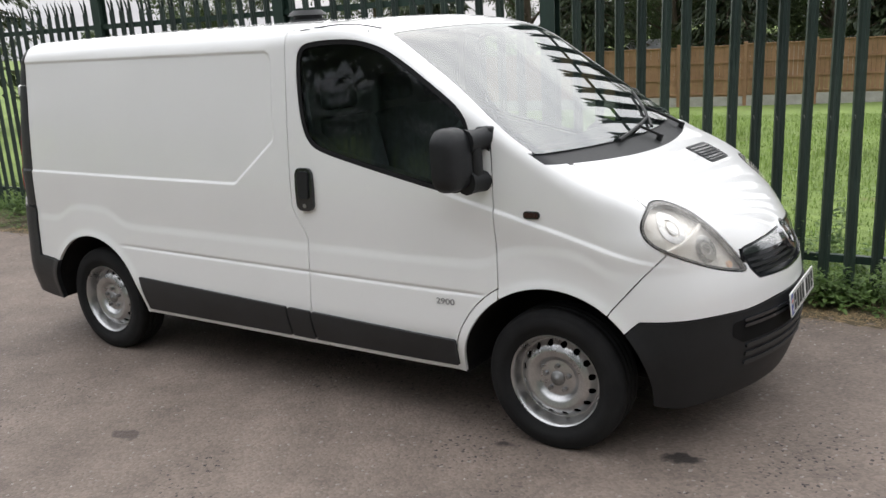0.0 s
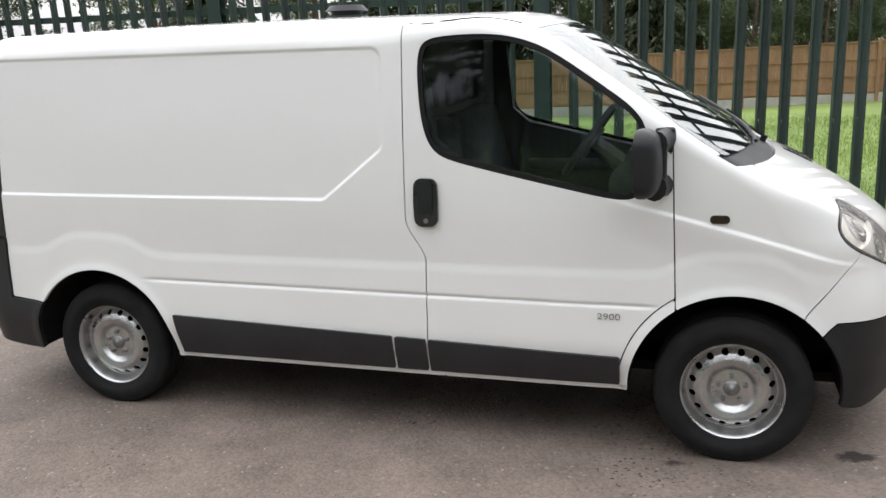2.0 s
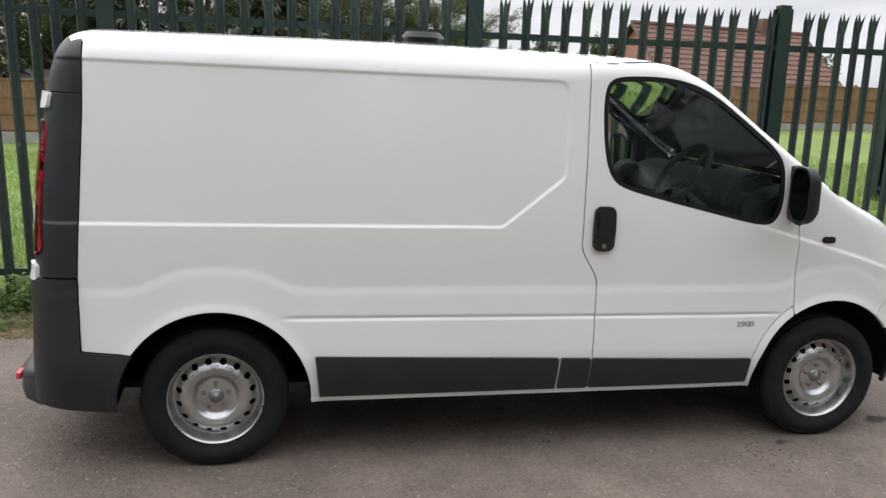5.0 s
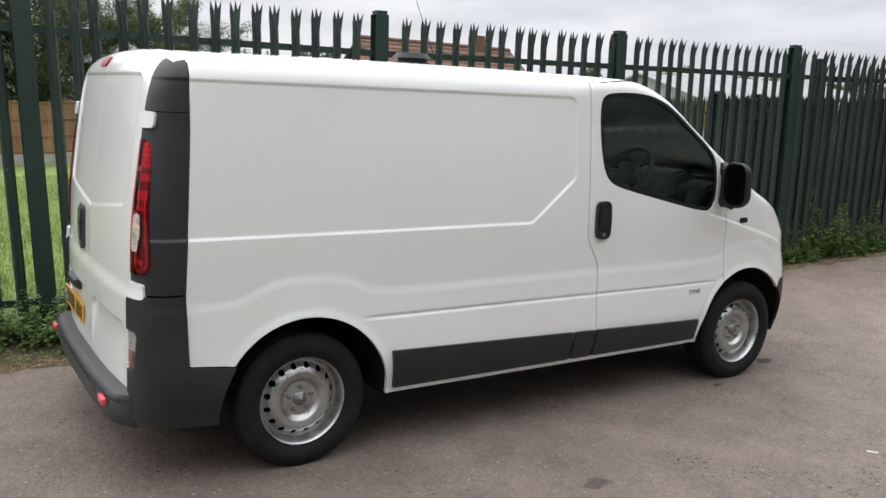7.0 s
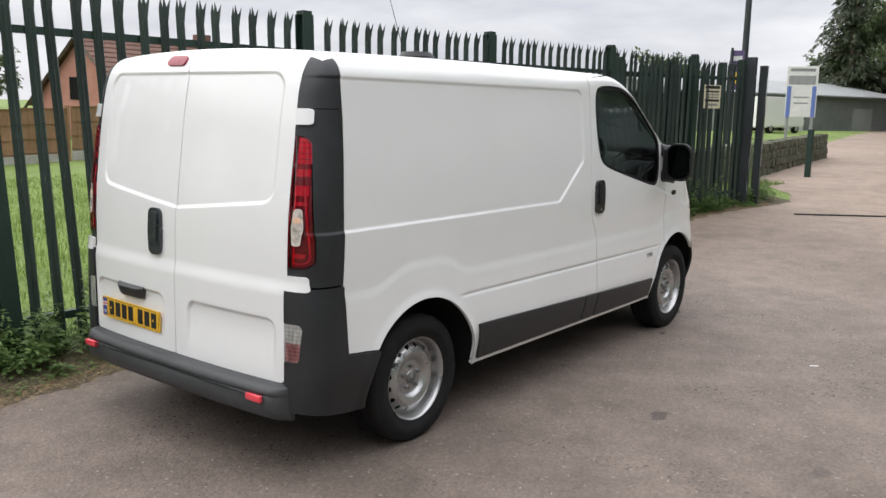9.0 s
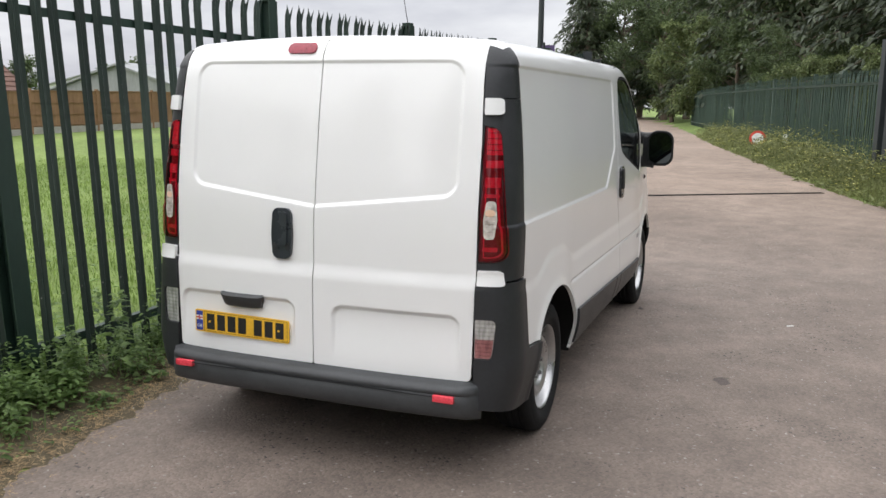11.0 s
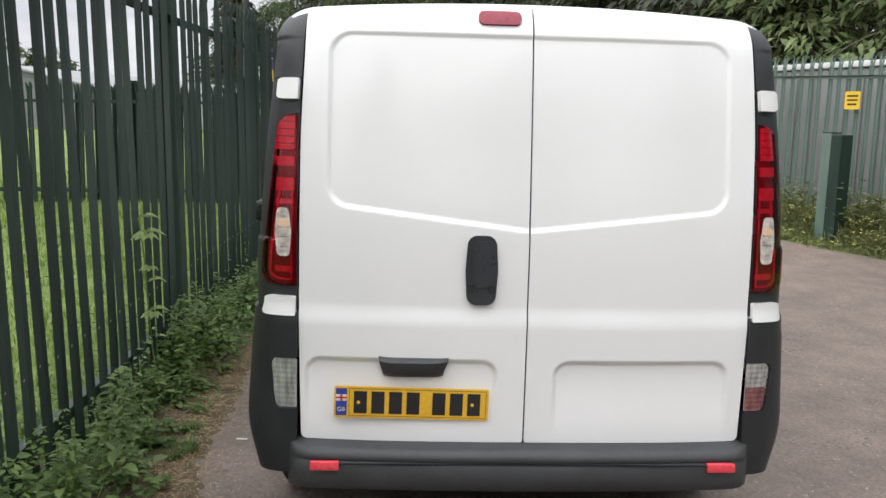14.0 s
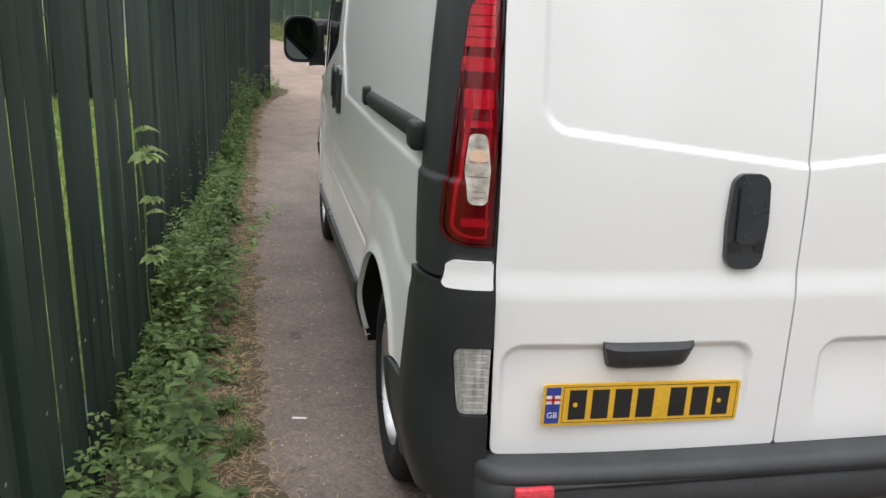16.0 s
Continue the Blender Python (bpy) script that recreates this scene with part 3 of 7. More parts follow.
def solve(fun, lo, hi, steps=23):
    lo, hi = lo.copy(), hi.copy()
    for _ in range(steps):
        mid = (lo + hi) / 2
        inside = fun(mid) < 0
        lo, hi = np.where(inside, mid, lo), np.where(inside, hi, mid)
    return (lo + hi) / 2


def body_normals(P):
    P = np.asarray(P, float)
    e = 0.0015
    n = np.stack([body(P[:, 0] + e, P[:, 1], P[:, 2]) - body(P[:, 0] - e, P[:, 1], P[:, 2]),
                  body(P[:, 0], P[:, 1] + e, P[:, 2]) - body(P[:, 0], P[:, 1] - e, P[:, 2]),
                  body(P[:, 0], P[:, 1], P[:, 2] + e) - body(P[:, 0], P[:, 1], P[:, 2] - e)], 1)
    return n / np.maximum(np.linalg.norm(n, axis=1), 1e-9)[:, None]


def side_chart(x0, x1, dx, z0, z1, dz, sign):
    x, z = np.meshgrid(np.arange(x0, x1 + dx, dx), np.arange(z0, z1 + dz, dz), indexing="ij")
    y = solve(lambda v: body(x, v, z), np.full(x.shape, 0.2), np.full(x.shape, 1.2))
    return np.stack([x, sign * y, z], -1)


AXLE = 0.3


def front_chart(a0, a1, da, z0, z1, dz):
    a, z = np.meshgrid(np.radians(np.arange(a0, a1 + da, da)), np.arange(z0, z1 + dz, dz), indexing="ij")
    r = solve(lambda v: body(AXLE + v * np.cos(a), v * np.sin(a), z), np.full(a.shape, 0.05), np.full(a.shape, 2.8))
    return np.stack([AXLE + r * np.cos(a), r * np.sin(a), z], -1)


def roof_chart(x0, x1, dx, dy):
    x, y = np.meshgrid(np.arange(x0, x1 + dx, dx), np.arange(-0.99, 0.99 + dy, dy), indexing="ij")
    z = solve(lambda v: body(x, y, v), np.full(x.shape, 0.9), np.full(x.shape, 2.2))
    return np.stack([x, y, z], -1)


def rear_chart(dy, dz):
    y, z = np.meshgrid(np.arange(-0.99, 0.99 + dy, dy), np.arange(0.28, 1.975, dz), indexing="ij")
    x = solve(lambda v: body(-v, y, z), np.full(y.shape, 0.0), np.full(y.shape, 2.7))
    return np.stack([-x, y, z], -1)


def shell(name, P, g, mat, parent, label="", offset=0.0, lip=0.018):
    """A panel: the skin where g < 0, moved in or out by offset, with turned-in edges."""
    verts, faces = cut_grid(P, g)
    if not faces:
        return None
    V = np.array(verts)
    N = body_normals(V)
    V = V + N * offset
    # outward winding
    f0 = faces[len(faces) // 2]
    nn = np.cross(V[f0[1]] - V[f0[0]], V[f0[2]] - V[f0[0]])
    if nn @ N[f0[0]] < 0:
        faces = [f[::-1] for f in faces]
    if lip:
        edges = rim_edges(faces)
        ring = sorted({i for e in edges for i in e})
        n0 = len(V)
        at = {i: n0 + 2 * k for k, i in enumerate(ring)}
        extra, enorm = [], []
        side = {i: np.zeros(3) for i in ring}
        for a, b in edges:
            s = np.cross(V[b] - V[a], N[a])
            s = s / (np.linalg.norm(s) + 1e-12)
            side[a] += s
            side[b] += s
        for i in ring:
            s = side[i] / (np.linalg.norm(side[i]) + 1e-12)
            extra += [V[i], V[i] - N[i] * lip]
            enorm += [s, s]
        V = np.vstack([V, np.array(extra)])
        N = np.vstack([N, np.array(enorm)])
        for a, b in edges:
            faces.append([at[b], at[a], at[a] + 1, at[b] + 1])
    return part(name, mesh_of(name, V, faces, N), mat, parent, label)


van = empty("panel_van", "white panel van with dark grey lower trim parked on tarmac", "van")
GAP = 0.0028


def seam_rear(z):
    return 0.133 + 0.088 * sstep(1.06, 0.86, z)


def seam_front(z):
    return 1.279 + 0.039 * (1.45 - z)


def lower_corner(x, z):
    """Below 0 where the black rear corner bumper covers the flank."""
    return poly_sdf(x, z, ((-3, 3), (-2.052, 3), (-2.072, 1.6), (-2.108, 0.9), (-2.100, 0.585), (-1.86, 0.560), (-1.86, 0), (-3, 0)), 0.0)


def softened(pts, rounds=3):
    """Corner cutting: the same outline without its corners."""
    for _ in range(rounds):
        pts = [(p[0] * (1 - t) + q[0] * t, p[1] * (1 - t) + q[1] * t) for p, q in zip(pts, pts[1:] + pts[:1]) for t in (0.25, 0.75)]
    return tuple(pts)


WINDOW = ((0.208, 1.56), (0.200, 1.745), (0.226, 1.828), (0.33, 1.847), (0.53, 1.848), (0.66, 1.823), (0.785, 1.772), (1.03, 1.602), (1.125, 1.530), (1.180, 1.450),
          (1.192, 1.270), (1.152, 1.163), (1.06, 1.153), (0.80, 1.210), (0.56, 1.264), (0.33, 1.320), (0.266, 1.362), (0.230, 1.435))


def pillar_width(x):
    """How far the white pillar and roof frame reach in from the shoulder."""
    return 0.004 + 0.080 * sstep(0.22, 0.72, x) * (1 - 0.85 * sstep(1.0, 1.42, x))


for sign, fine in ((-1, 1.0), (1, 1.9)):
    P = side_chart(-2.42, 0.30, 0.0085 * fine, 0.30, 1.97, 0.0065 * fine, sign)
    x, y, z = P[..., 0], P[..., 1], P[..., 2]
    fs, ff, ft, fr = body_fields(x, y, z)
    ridge = ft - fs - 0.004
    arch = ARCH_R - np.hypot(x + 1.549, z - HUB_Z)
    g = np.maximum.reduce([ridge, arch, x - seam_rear(z) + GAP, 0.338 - z, GAP - lower_corner(x, z)])
    if sign > 0:
        # sliding door between two more seams
        door_gap = np.maximum(np.abs(x + 1.06) - GAP, z - 1.90)
        g = np.maximum(g, -door_gap)
    shell("side_panel", P, g, PAINT, van, "white pressed steel flank with a recessed panel")
    g = np.maximum.reduce([np.abs(z - 0.325) - 0.012, -1.152 - x, x - 0.29, arch])
    shell("sill", P, g, PAINT, van)
    Q = side_chart(0.10, 1.345, 0.0085 * fine, 0.30, 1.97, 0.0065 * fine, sign)
    x, y, z = Q[..., 0], Q[..., 1], Q[..., 2]
    fs, ff, ft, fr = body_fields(x, y, z)
    ridge = np.maximum(ft, ff) - fs + 0.006
    win = poly_sdf(x, z, softened(list(WINDOW), 2), 0.0)
    ring = ARCH_F + 0.046 - np.hypot(x - 1.549, z - HUB_Z)
    g = np.maximum.reduce([ridge, -win, seam_rear(z) + GAP - x, x - seam_front(z) + GAP, 0.338 - z, ring])
    door = shell("front_door", Q, g, PAINT, van, "white front door with a black-edged window")
    inside = np.maximum.reduce([ridge + 0.01, 0.004 - win, 0.16 - x, x - 1.30, 0.55 - z, ring])
    shell("door_lining", Q, inside, CABIN, door, "dark door frame lining", -0.026, 0.0)
    shell("window_seal", Q, np.maximum(win - 0.001, -0.022 - win), SEAL, door, "", -0.004, 0.012)
    shell("window_glass", Q, win + 0.010, GLASS, door, "dark tinted side window glass", -0.009, 0.0)
    g = np.maximum.reduce([np.abs(z - 0.325) - 0.012, 0.29 - x, ARCH_F - np.hypot(x - 1.549, z - HUB_Z)])
    shell("sill", Q, g, PAINT, van)
    g = np.maximum.reduce([np.hypot(x - 1.549, z - HUB_Z) - ARCH_F - 0.046 + 2 * GAP, ARCH_F - np.hypot(x - 1.549, z - HUB_Z), 0.312 - z, x - seam_front(z) + GAP])
    shell("arch_flange", Q, g, PAINT, van)
    # grey rubbing strips low on the flank
    for lo, hi in ((-1.112, 0.048), (0.062, 0.212), (0.224, 1.084)):
        S = P if hi < 0.25 else Q
        xx, zz = S[..., 0], S[..., 2]
        top = 0.543 - 0.0313 * (xx + 1.11)
        slant = (0.543 - zz) * 0.12
        g = np.maximum.reduce([lo + (slant if lo < -1 else 0) - xx, xx - hi, zz - top, 0.343 - zz])
        shell("side_strip", S, g, GREY_PLASTIC, van, "dark grey plastic side rubbing strip", 0.014, 0.02)

# roof and rear
P = roof_chart(-2.30, 1.05, 0.016, 0.014)
x, y, z = P[..., 0], P[..., 1], P[..., 2]
fs, ff, ft, fr = body_fields(x, y, z)
roof_back = fr + 0.02 - ft
shell("roof_lining", P, np.maximum.reduce([fs - ft + 0.02, ff - ft + 0.02, 0.08 - x]), CABIN, van, "dark cab roof lining", -0.030, 0.0)
shell("roof", P, np.maximum.reduce([fs - ft - 0.004, ff - ft + 0.006, roof_back, np.where(x > 0.13, fs - ft - 0.0055, -1)]), PAINT, van, "white roof skin")
P = roof_chart(0.10, 1.35, 0.010, 0.008)
x, y, z = P[..., 0], P[..., 1], P[..., 2]
fs, ff, ft, fr = body_fields(x, y, z)
edge = np.maximum(ft, ff) - fs
for sgn in (1, -1):
    shell("roof_seal", P, np.maximum.reduce([np.abs(edge - pillar_width(x)) - 0.006, 0.16 - x, ff - ft, -y * sgn]), SEAL, van, "", 0.002, 0.01)

P = rear_chart(0.0075, 0.0065)
x, y, z = P[..., 0], P[..., 1], P[..., 2]
ay = np.abs(y)
fs, ff, ft, fr = body_fields(x, y, z)
for sgn in (1, -1):
    g = np.maximum.reduce([GAP * 0.9 - y * sgn, poly_sdf(ay, z, ((-0.2, 0.462), (0.757, 0.462), (0.766, 0.9), (0.766, 1.50), (0.757, 1.75), (0.74, 3), (-0.2, 3)), 0.02), ft - fr - 0.016])
    shell("rear_door", P, g, PAINT, van, "white rear door with a recessed panel")
g = np.maximum.reduce([ay - 0.78, z - 0.458, 0.30 - z])
shell("rear_sill", P, g, DARK, van, "", 0.0, 0.0)

# nose
LAMP = ((12.6, 0.790), (13.4, 0.850), (15.1, 0.934), (16.5, 1.010), (17.7, 1.066), (20.0, 1.110), (23.0, 1.132), (25.6, 1.118), (27.2, 1.066), (27.4, 1.012), (26.6, 0.966), (24.7, 0.926), (19.9, 0.858), (16.8, 0.822))
GRILLE = ((-0.5, 0.742), (0.15, 0.742), (0.390, 0.756), (0.430, 0.800), (0.450, 0.890), (0.275, 0.900), (0.0, 0.910), (-0.5, 0.91))
BEND = 0.034


def nose_region(P):
    """Distances, below 0 inside, to the outlines that divide the nose."""
    x, y, z = P[..., 0], P[..., 1], P[..., 2]
    ay = np.abs(y)
    s = np.degrees(np.arctan2(ay, x - AXLE)) * BEND
    return dict(
        x=x, y=y, z=z, ay=ay, s=s,
        lamp=poly_sdf(s, z, softened([(a * BEND, h) for a, h in LAMP]), 0.0),
        grille=poly_sdf(ay, z, GRILLE, 0.03),
        seam=poly_sdf(x, z, ((1.79, 0.64), (1.826, 0.699), (1.95, 0.849), (2.021, 0.927), (2.06, 1.2), (4, 1.2), (4, -1), (1.6, -1)), 0),
        black=poly_sdf(s, z, ((45 * BEND, 0.50), (30.4 * BEND, 0.590), (28.4 * BEND, 0.658), (14 * BEND, 0.640), (8 * BEND, 0.652), (-1, 0.652), (-1, -1), (3, -1)), 0),
        split=z - (0.83 + 0.19 / 14.6 * np.maximum(s / BEND - 12.4, 0)),
        cowl=z - (1.258 + 0.045 * ay ** 2),
        arch=ARCH_F - np.hypot(x - 1.549, z - HUB_Z))


def strongest(*fields):
    return np.maximum.reduce(np.broadcast_arrays(*fields))


P = front_chart(-50, 50, 0.22, 0.24, 1.52, 0.0065)
R = nose_region(P)
x, y, z, ay, s, lamp, grille = R["x"], R["y"], R["z"], R["ay"], R["s"], R["lamp"], R["grille"]
fs, ff, ft, fr = body_fields(x, y, z)
bonnet_edge = ay - 0.776
wing_bound = np.where(R["cowl"] < 0, GAP * 1.2 - bonnet_edge, np.maximum(ff - fs + 0.004, -0.02 - bonnet_edge))
for sgn in (-1, 1):
    half = -y * sgn
    other = np.where(half > 0, 1.0, -1.0)
    g = strongest(half, seam_front(z) + GAP - x, np.where(R["split"] < 0, GAP - R["seam"], -1), GAP - lamp, R["arch"], wing_bound, 0.5 - ay)
    shell("front_wing", P, g, PAINT, van, "white front wing")
    shell("pillar_lining", P, strongest(g, 1.24 - z), CABIN, van, "dark windscreen pillar lining", -0.024, 0.0)
    shell("headlight_rim", P, strongest(lamp + 0.001, -0.013 - lamp, other), GLOSS_BLACK, van, "", -0.002, 0.02)
    hl = shell("headlight", P, strongest(lamp + 0.004, half), HAZY, van, "slightly cloudy clear headlight lens", 0.001, 0.0)
    shell("reflector", P, strongest(lamp - 0.004, half), LAMP_SILVER, hl, "silvery lamp reflector", -0.030, 0.0)
    bowl = np.hypot((s - 22.6 * BEND) * 0.9, z - 1.035)
    shell("main_bowl", P, strongest(bowl - 0.066, 0.036 - bowl, lamp + 0.012, half), CHROME, hl, "", -0.024, 0.006)
    shell("main_bulb", P, strongest(bowl - 0.026, half), CHROME, hl, "", -0.020, 0.008)
    bowl = np.hypot(s - 18.2 * BEND, z - 0.925)
    shell("dip_bowl", P, strongest(bowl - 0.060, 0.030 - bowl, lamp + 0.010, half), CHROME, hl, "", -0.024, 0.006)
    shell("dip_bulb", P, strongest(bowl - 0.022, half), CHROME, hl, "", -0.020, 0.008)
    fin = np.abs((z - 0.985) + 0.35 * (s - 20.5 * BEND)) - 0.006
    shell("lamp_divider", P, strongest(fin, lamp + 0.010, half), LAMP_SILVER, hl, "", -0.014, 0.016)
    shell("indicator_bulb", P, strongest(np.hypot(s - 14.9 * BEND, z - 0.842) - 0.015, half), AMBER, hl, "", -0.022, 0.008)
g = strongest(bonnet_edge + GAP, R["cowl"], GAP - lamp, GAP - grille, np.where(ay < 0.46, 0.89 - z, -1), GAP - R["split"])
shell("bonnet", P, g, PAINT, van, "white bonnet")
g = strongest(R["seam"] + GAP, GAP - lamp, GAP - grille, GAP - R["black"], R["split"] + GAP, R["arch"])
shell("front_bumper", P, g, PAINT, van, "white upper front bumper")
g = strongest(R["black"] + GAP, R["arch"], 1.72 - x, 0.245 + 0.07 * sstep(22, 31, s / BEND) - z)
lowb = shell("lower_bumper", P, g, BLACK_PLASTIC, van, "black plastic lower bumper", 0.004)
intake = poly_sdf(ay, z, ((-0.5, 0.50), (0.52, 0.50), (0.58, 0.54), (0.58, 0.60), (-0.5, 0.615)), 0.02)
shell("intake", P, intake, DARK, lowb, "", 0.006, 0.0)
for zz in (0.40, 0.44, 0.48):
    shell("slat", P, strongest(np.abs(z - zz) - 0.010, ay - 0.5), GREY_PLASTIC, lowb, "", 0.012, 0.02)
for zz in (0.575, 0.60):
    shell("slat", P, strongest(np.abs(z - zz) - 0.007, ay - 0.52), GLOSS_BLACK, lowb, "", 0.014, 0.02)
gr = shell("grille", P, grille + 0.002, GLOSS_BLACK, van, "black grille with a chrome bar", -0.028, 0.0)
shell("grille_surround", P, strongest(grille + 0.001, -0.010 - grille), GLOSS_BLACK, gr, "", 0.002, 0.04)
for zz in (0.772, 0.798, 0.824):
    shell("slat", P, strongest(np.abs(z - zz - 0.03 * ay) - 0.006, grille + 0.012), BLACK_PLASTIC, gr, "", -0.008, 0.02)
shell("chrome_bar", P, strongest(0.848 + 0.03 * ay - z, grille + 0.006), CHROME, gr, "bright chrome bar", 0.004, 0.02)
shell("emblem", P, np.abs(np.hypot(y, z - 0.862) - 0.052) - 0.011, CHROME, gr, "round chrome emblem", 0.016, 0.02)

# windscreen, its black border and the scuttle below it
P = front_chart(-72, 72, 0.45, 1.16, 1.965, 0.0075)
R = nose_region(P)
x, y, z, ay = R["x"], R["y"], R["z"], R["ay"]
fs, ff, ft, fr = body_fields(x, y, z)
foot = 1.322 + 0.02 * ay ** 2
screen = strongest(fs - ff + 0.006 + pillar_width(x), foot - z, ft - ff + 0.040)
surround = strongest(0.003 - screen, fs - ff - 0.0055, ft - ff - 0.0055, foot - z + 0.002)
shell("screen_surround", P, surround, PAINT, van, "white windscreen pillars and roof edge", -0.001, 0.012)
shell("surround_lining", P, surround, CABIN, van, "", -0.026, 0.0)
shell("windscreen", P, screen, SCREEN_GLASS, van, "large raked windscreen", -0.002, 0.0)
shell("screen_border", P, strongest(screen + 0.001, -0.022 - screen), GLOSS_BLACK, van, "", -0.006, 0.0)
shell("scuttle", P, strongest(0.003 - R["cowl"], z - foot - 0.002, fs - ff + 0.006), BLACK_PLASTIC, van, "black plastic scuttle panel", -0.010, 0.02)

# ---------------------------------------------------------------- rear corners, lamps and bumper
def corner_chart(sign, da, z0, z1, dz):
    a, z = np.meshgrid(np.radians(np.arange(-25, 150, da)), np.arange(z0, z1 + dz, dz), indexing="ij")
    r = solve(lambda v: body(-2.0 - v * np.cos(a), 0.72 + v * np.sin(a), z), np.full(a.shape, 0.005), np.full(a.shape, 0.9))
    return np.stack([-2.0 - r * np.cos(a), sign * (0.72 + r * np.sin(a)), z], -1)


for sign in (-1, 1):
    P = corner_chart(sign, 1.0, 0.29, 1.955, 0.0048)
    x, y, z = P[..., 0], P[..., 1], P[..., 2]
    ay = np.abs(y)
    fs, ff, ft, fr = body_fields(x, y, z)
    inner = 0.7705 - 0.009 * sstep(1.5, 1.8, z) - 0.01 * sstep(1.75, 1.97, z)
    flank = lower_corner(x, z) + GAP
    xl = x - LEAN(z)
    lamp = np.maximum(poly_sdf(xl, z, ((-3, 0.985), (-2.240, 0.985), (-2.268, 1.562), (-3, 1.562)), 0.05), inner + 0.004 - ay)
    g = np.maximum.reduce([inner - ay, 0.905 - z, flank, ft - np.maximum(fs, fr) - 0.012])
    shell("corner_cap", P, np.maximum(g, 1.672 - z), GREY_PLASTIC, van, "dark grey plastic rear corner cap", 0.003)
    shell("corner_trim", P, np.maximum.reduce([g, z - 1.668, -lamp]), GREY_PLASTIC, van, "dark grey plastic rear corner trim", 0.003)
    tl = shell("tail_light", P, lamp + 0.003, RED_LENS, van, "tall red and clear tail light", 0.010, 0.012)
    shell("lamp_back", P, lamp + 0.004, RED_DARK, tl, "", -0.012, 0.0)
    # u runs over the rear face from the door edge outwards
    u = ay - inner
    mid = np.maximum(np.abs(u - 0.050) - 0.032, xl + 2.262)
    for zz, hh in ((1.492, 0.056), (1.398, 0.016), (1.322, 0.022), (1.266, 0.008), (1.040, 0.010)):
        shell("lamp_segment", P, np.maximum(mid, np.abs(z - zz) - hh), RED_BRIGHT, tl, "bright red lamp segment", -0.004, 0.008)
    for k in range(9):
        shell("lamp_rib", P, np.maximum(mid, np.abs(z - 1.444 - 0.012 * k) - 0.0014), RED_DARK, tl, "", -0.002, 0.004)
    shell("lamp_edge", P, np.maximum.reduce([np.abs(lamp + 0.020) - 0.003, z - 1.30]), RED_BRIGHT, tl, "", -0.006, 0.005)
    oval = poly_sdf(u, z, ((0.026, 1.085), (0.066, 1.085), (0.074, 1.165), (0.066, 1.245), (0.030, 1.245), (0.020, 1.165)), 0.014)
    oval = np.maximum(oval, x + 2.2)
    win = shell("reversing_window", P, oval, LAMP_WINDOW, tl, "clear ribbed lamp window", 0.0105, 0.004)
    for k in range(9):
        shell("ribbing", P, np.maximum(np.abs(z - 1.10 - 0.0165 * k) - 0.0016, oval + 0.004), CLEAR_LENS, win, "", 0.0112, 0.0006)
    shell("bulb", P, strongest(np.hypot(u - 0.046, (z - 1.195) * 1.3) - 0.020, x + 2.2), AMBER, win, "", 0.0112, 0.002)
    for zz, hh in ((1.170, 0.004), (1.108, 0.004)):
        shell("window_shadow", P, strongest(np.abs(z - zz) - hh, oval + 0.006), SMOKED_GREY, win, "", 0.0112, 0.001)
    for zz in (1.634, 0.918):
        hb = np.maximum(poly_sdf(xl, z, ((-3, zz - 0.034), (-2.262, zz - 0.034), (-2.262, zz + 0.034), (-3, zz + 0.034)), 0.014), inner + 0.004 - ay)
        shell("door_hinge", P, hb, PAINT, van, "white painted hinge cover", 0.020, 0.03)
    # lower corner of the bumper
    g = np.maximum.reduce([inner - 0.002 - ay, z - 0.897, lower_corner(x, z) + GAP, ARCH_R - 0.006 - np.hypot(x + 1.549, z - HUB_Z), 0.298 - z + 0.05 * sstep(-2.0, -2.4, x)])
    fog = np.maximum(poly_sdf(ay, z, ((0.60, 0.568), (0.842, 0.568), (0.848, 0.60), (0.858, 0.72), (0.850, 0.742), (0.60, 0.742)), 0.02), x + 2.2)
    cb = shell("bumper_corner", P, np.maximum(g, -fog), GREY_PLASTIC, van, "dark grey plastic bumper corner", 0.013, 0.03)
    fl = shell("fog_lamp", P, np.maximum(fog + 0.002, g + 0.002), FOG_CHROME, cb, "clear ribbed fog lamp" if sign > 0 else "clear and red ribbed fog lamp", 0.004, 0.0)
    if sign < 0:
        shell("red_section", P, np.maximum.reduce([fog + 0.004, g + 0.004, z - 0.655]), PINK_LENS, fl, "", 0.007, 0.0)
    for k in range(9):
        shell("ribbing", P, np.maximum.reduce([np.abs(z - 0.585 - 0.0175 * k) - 0.0035, fog + 0.004, g + 0.004]), CLEAR_LENS, fl, "", 0.010, 0.004)


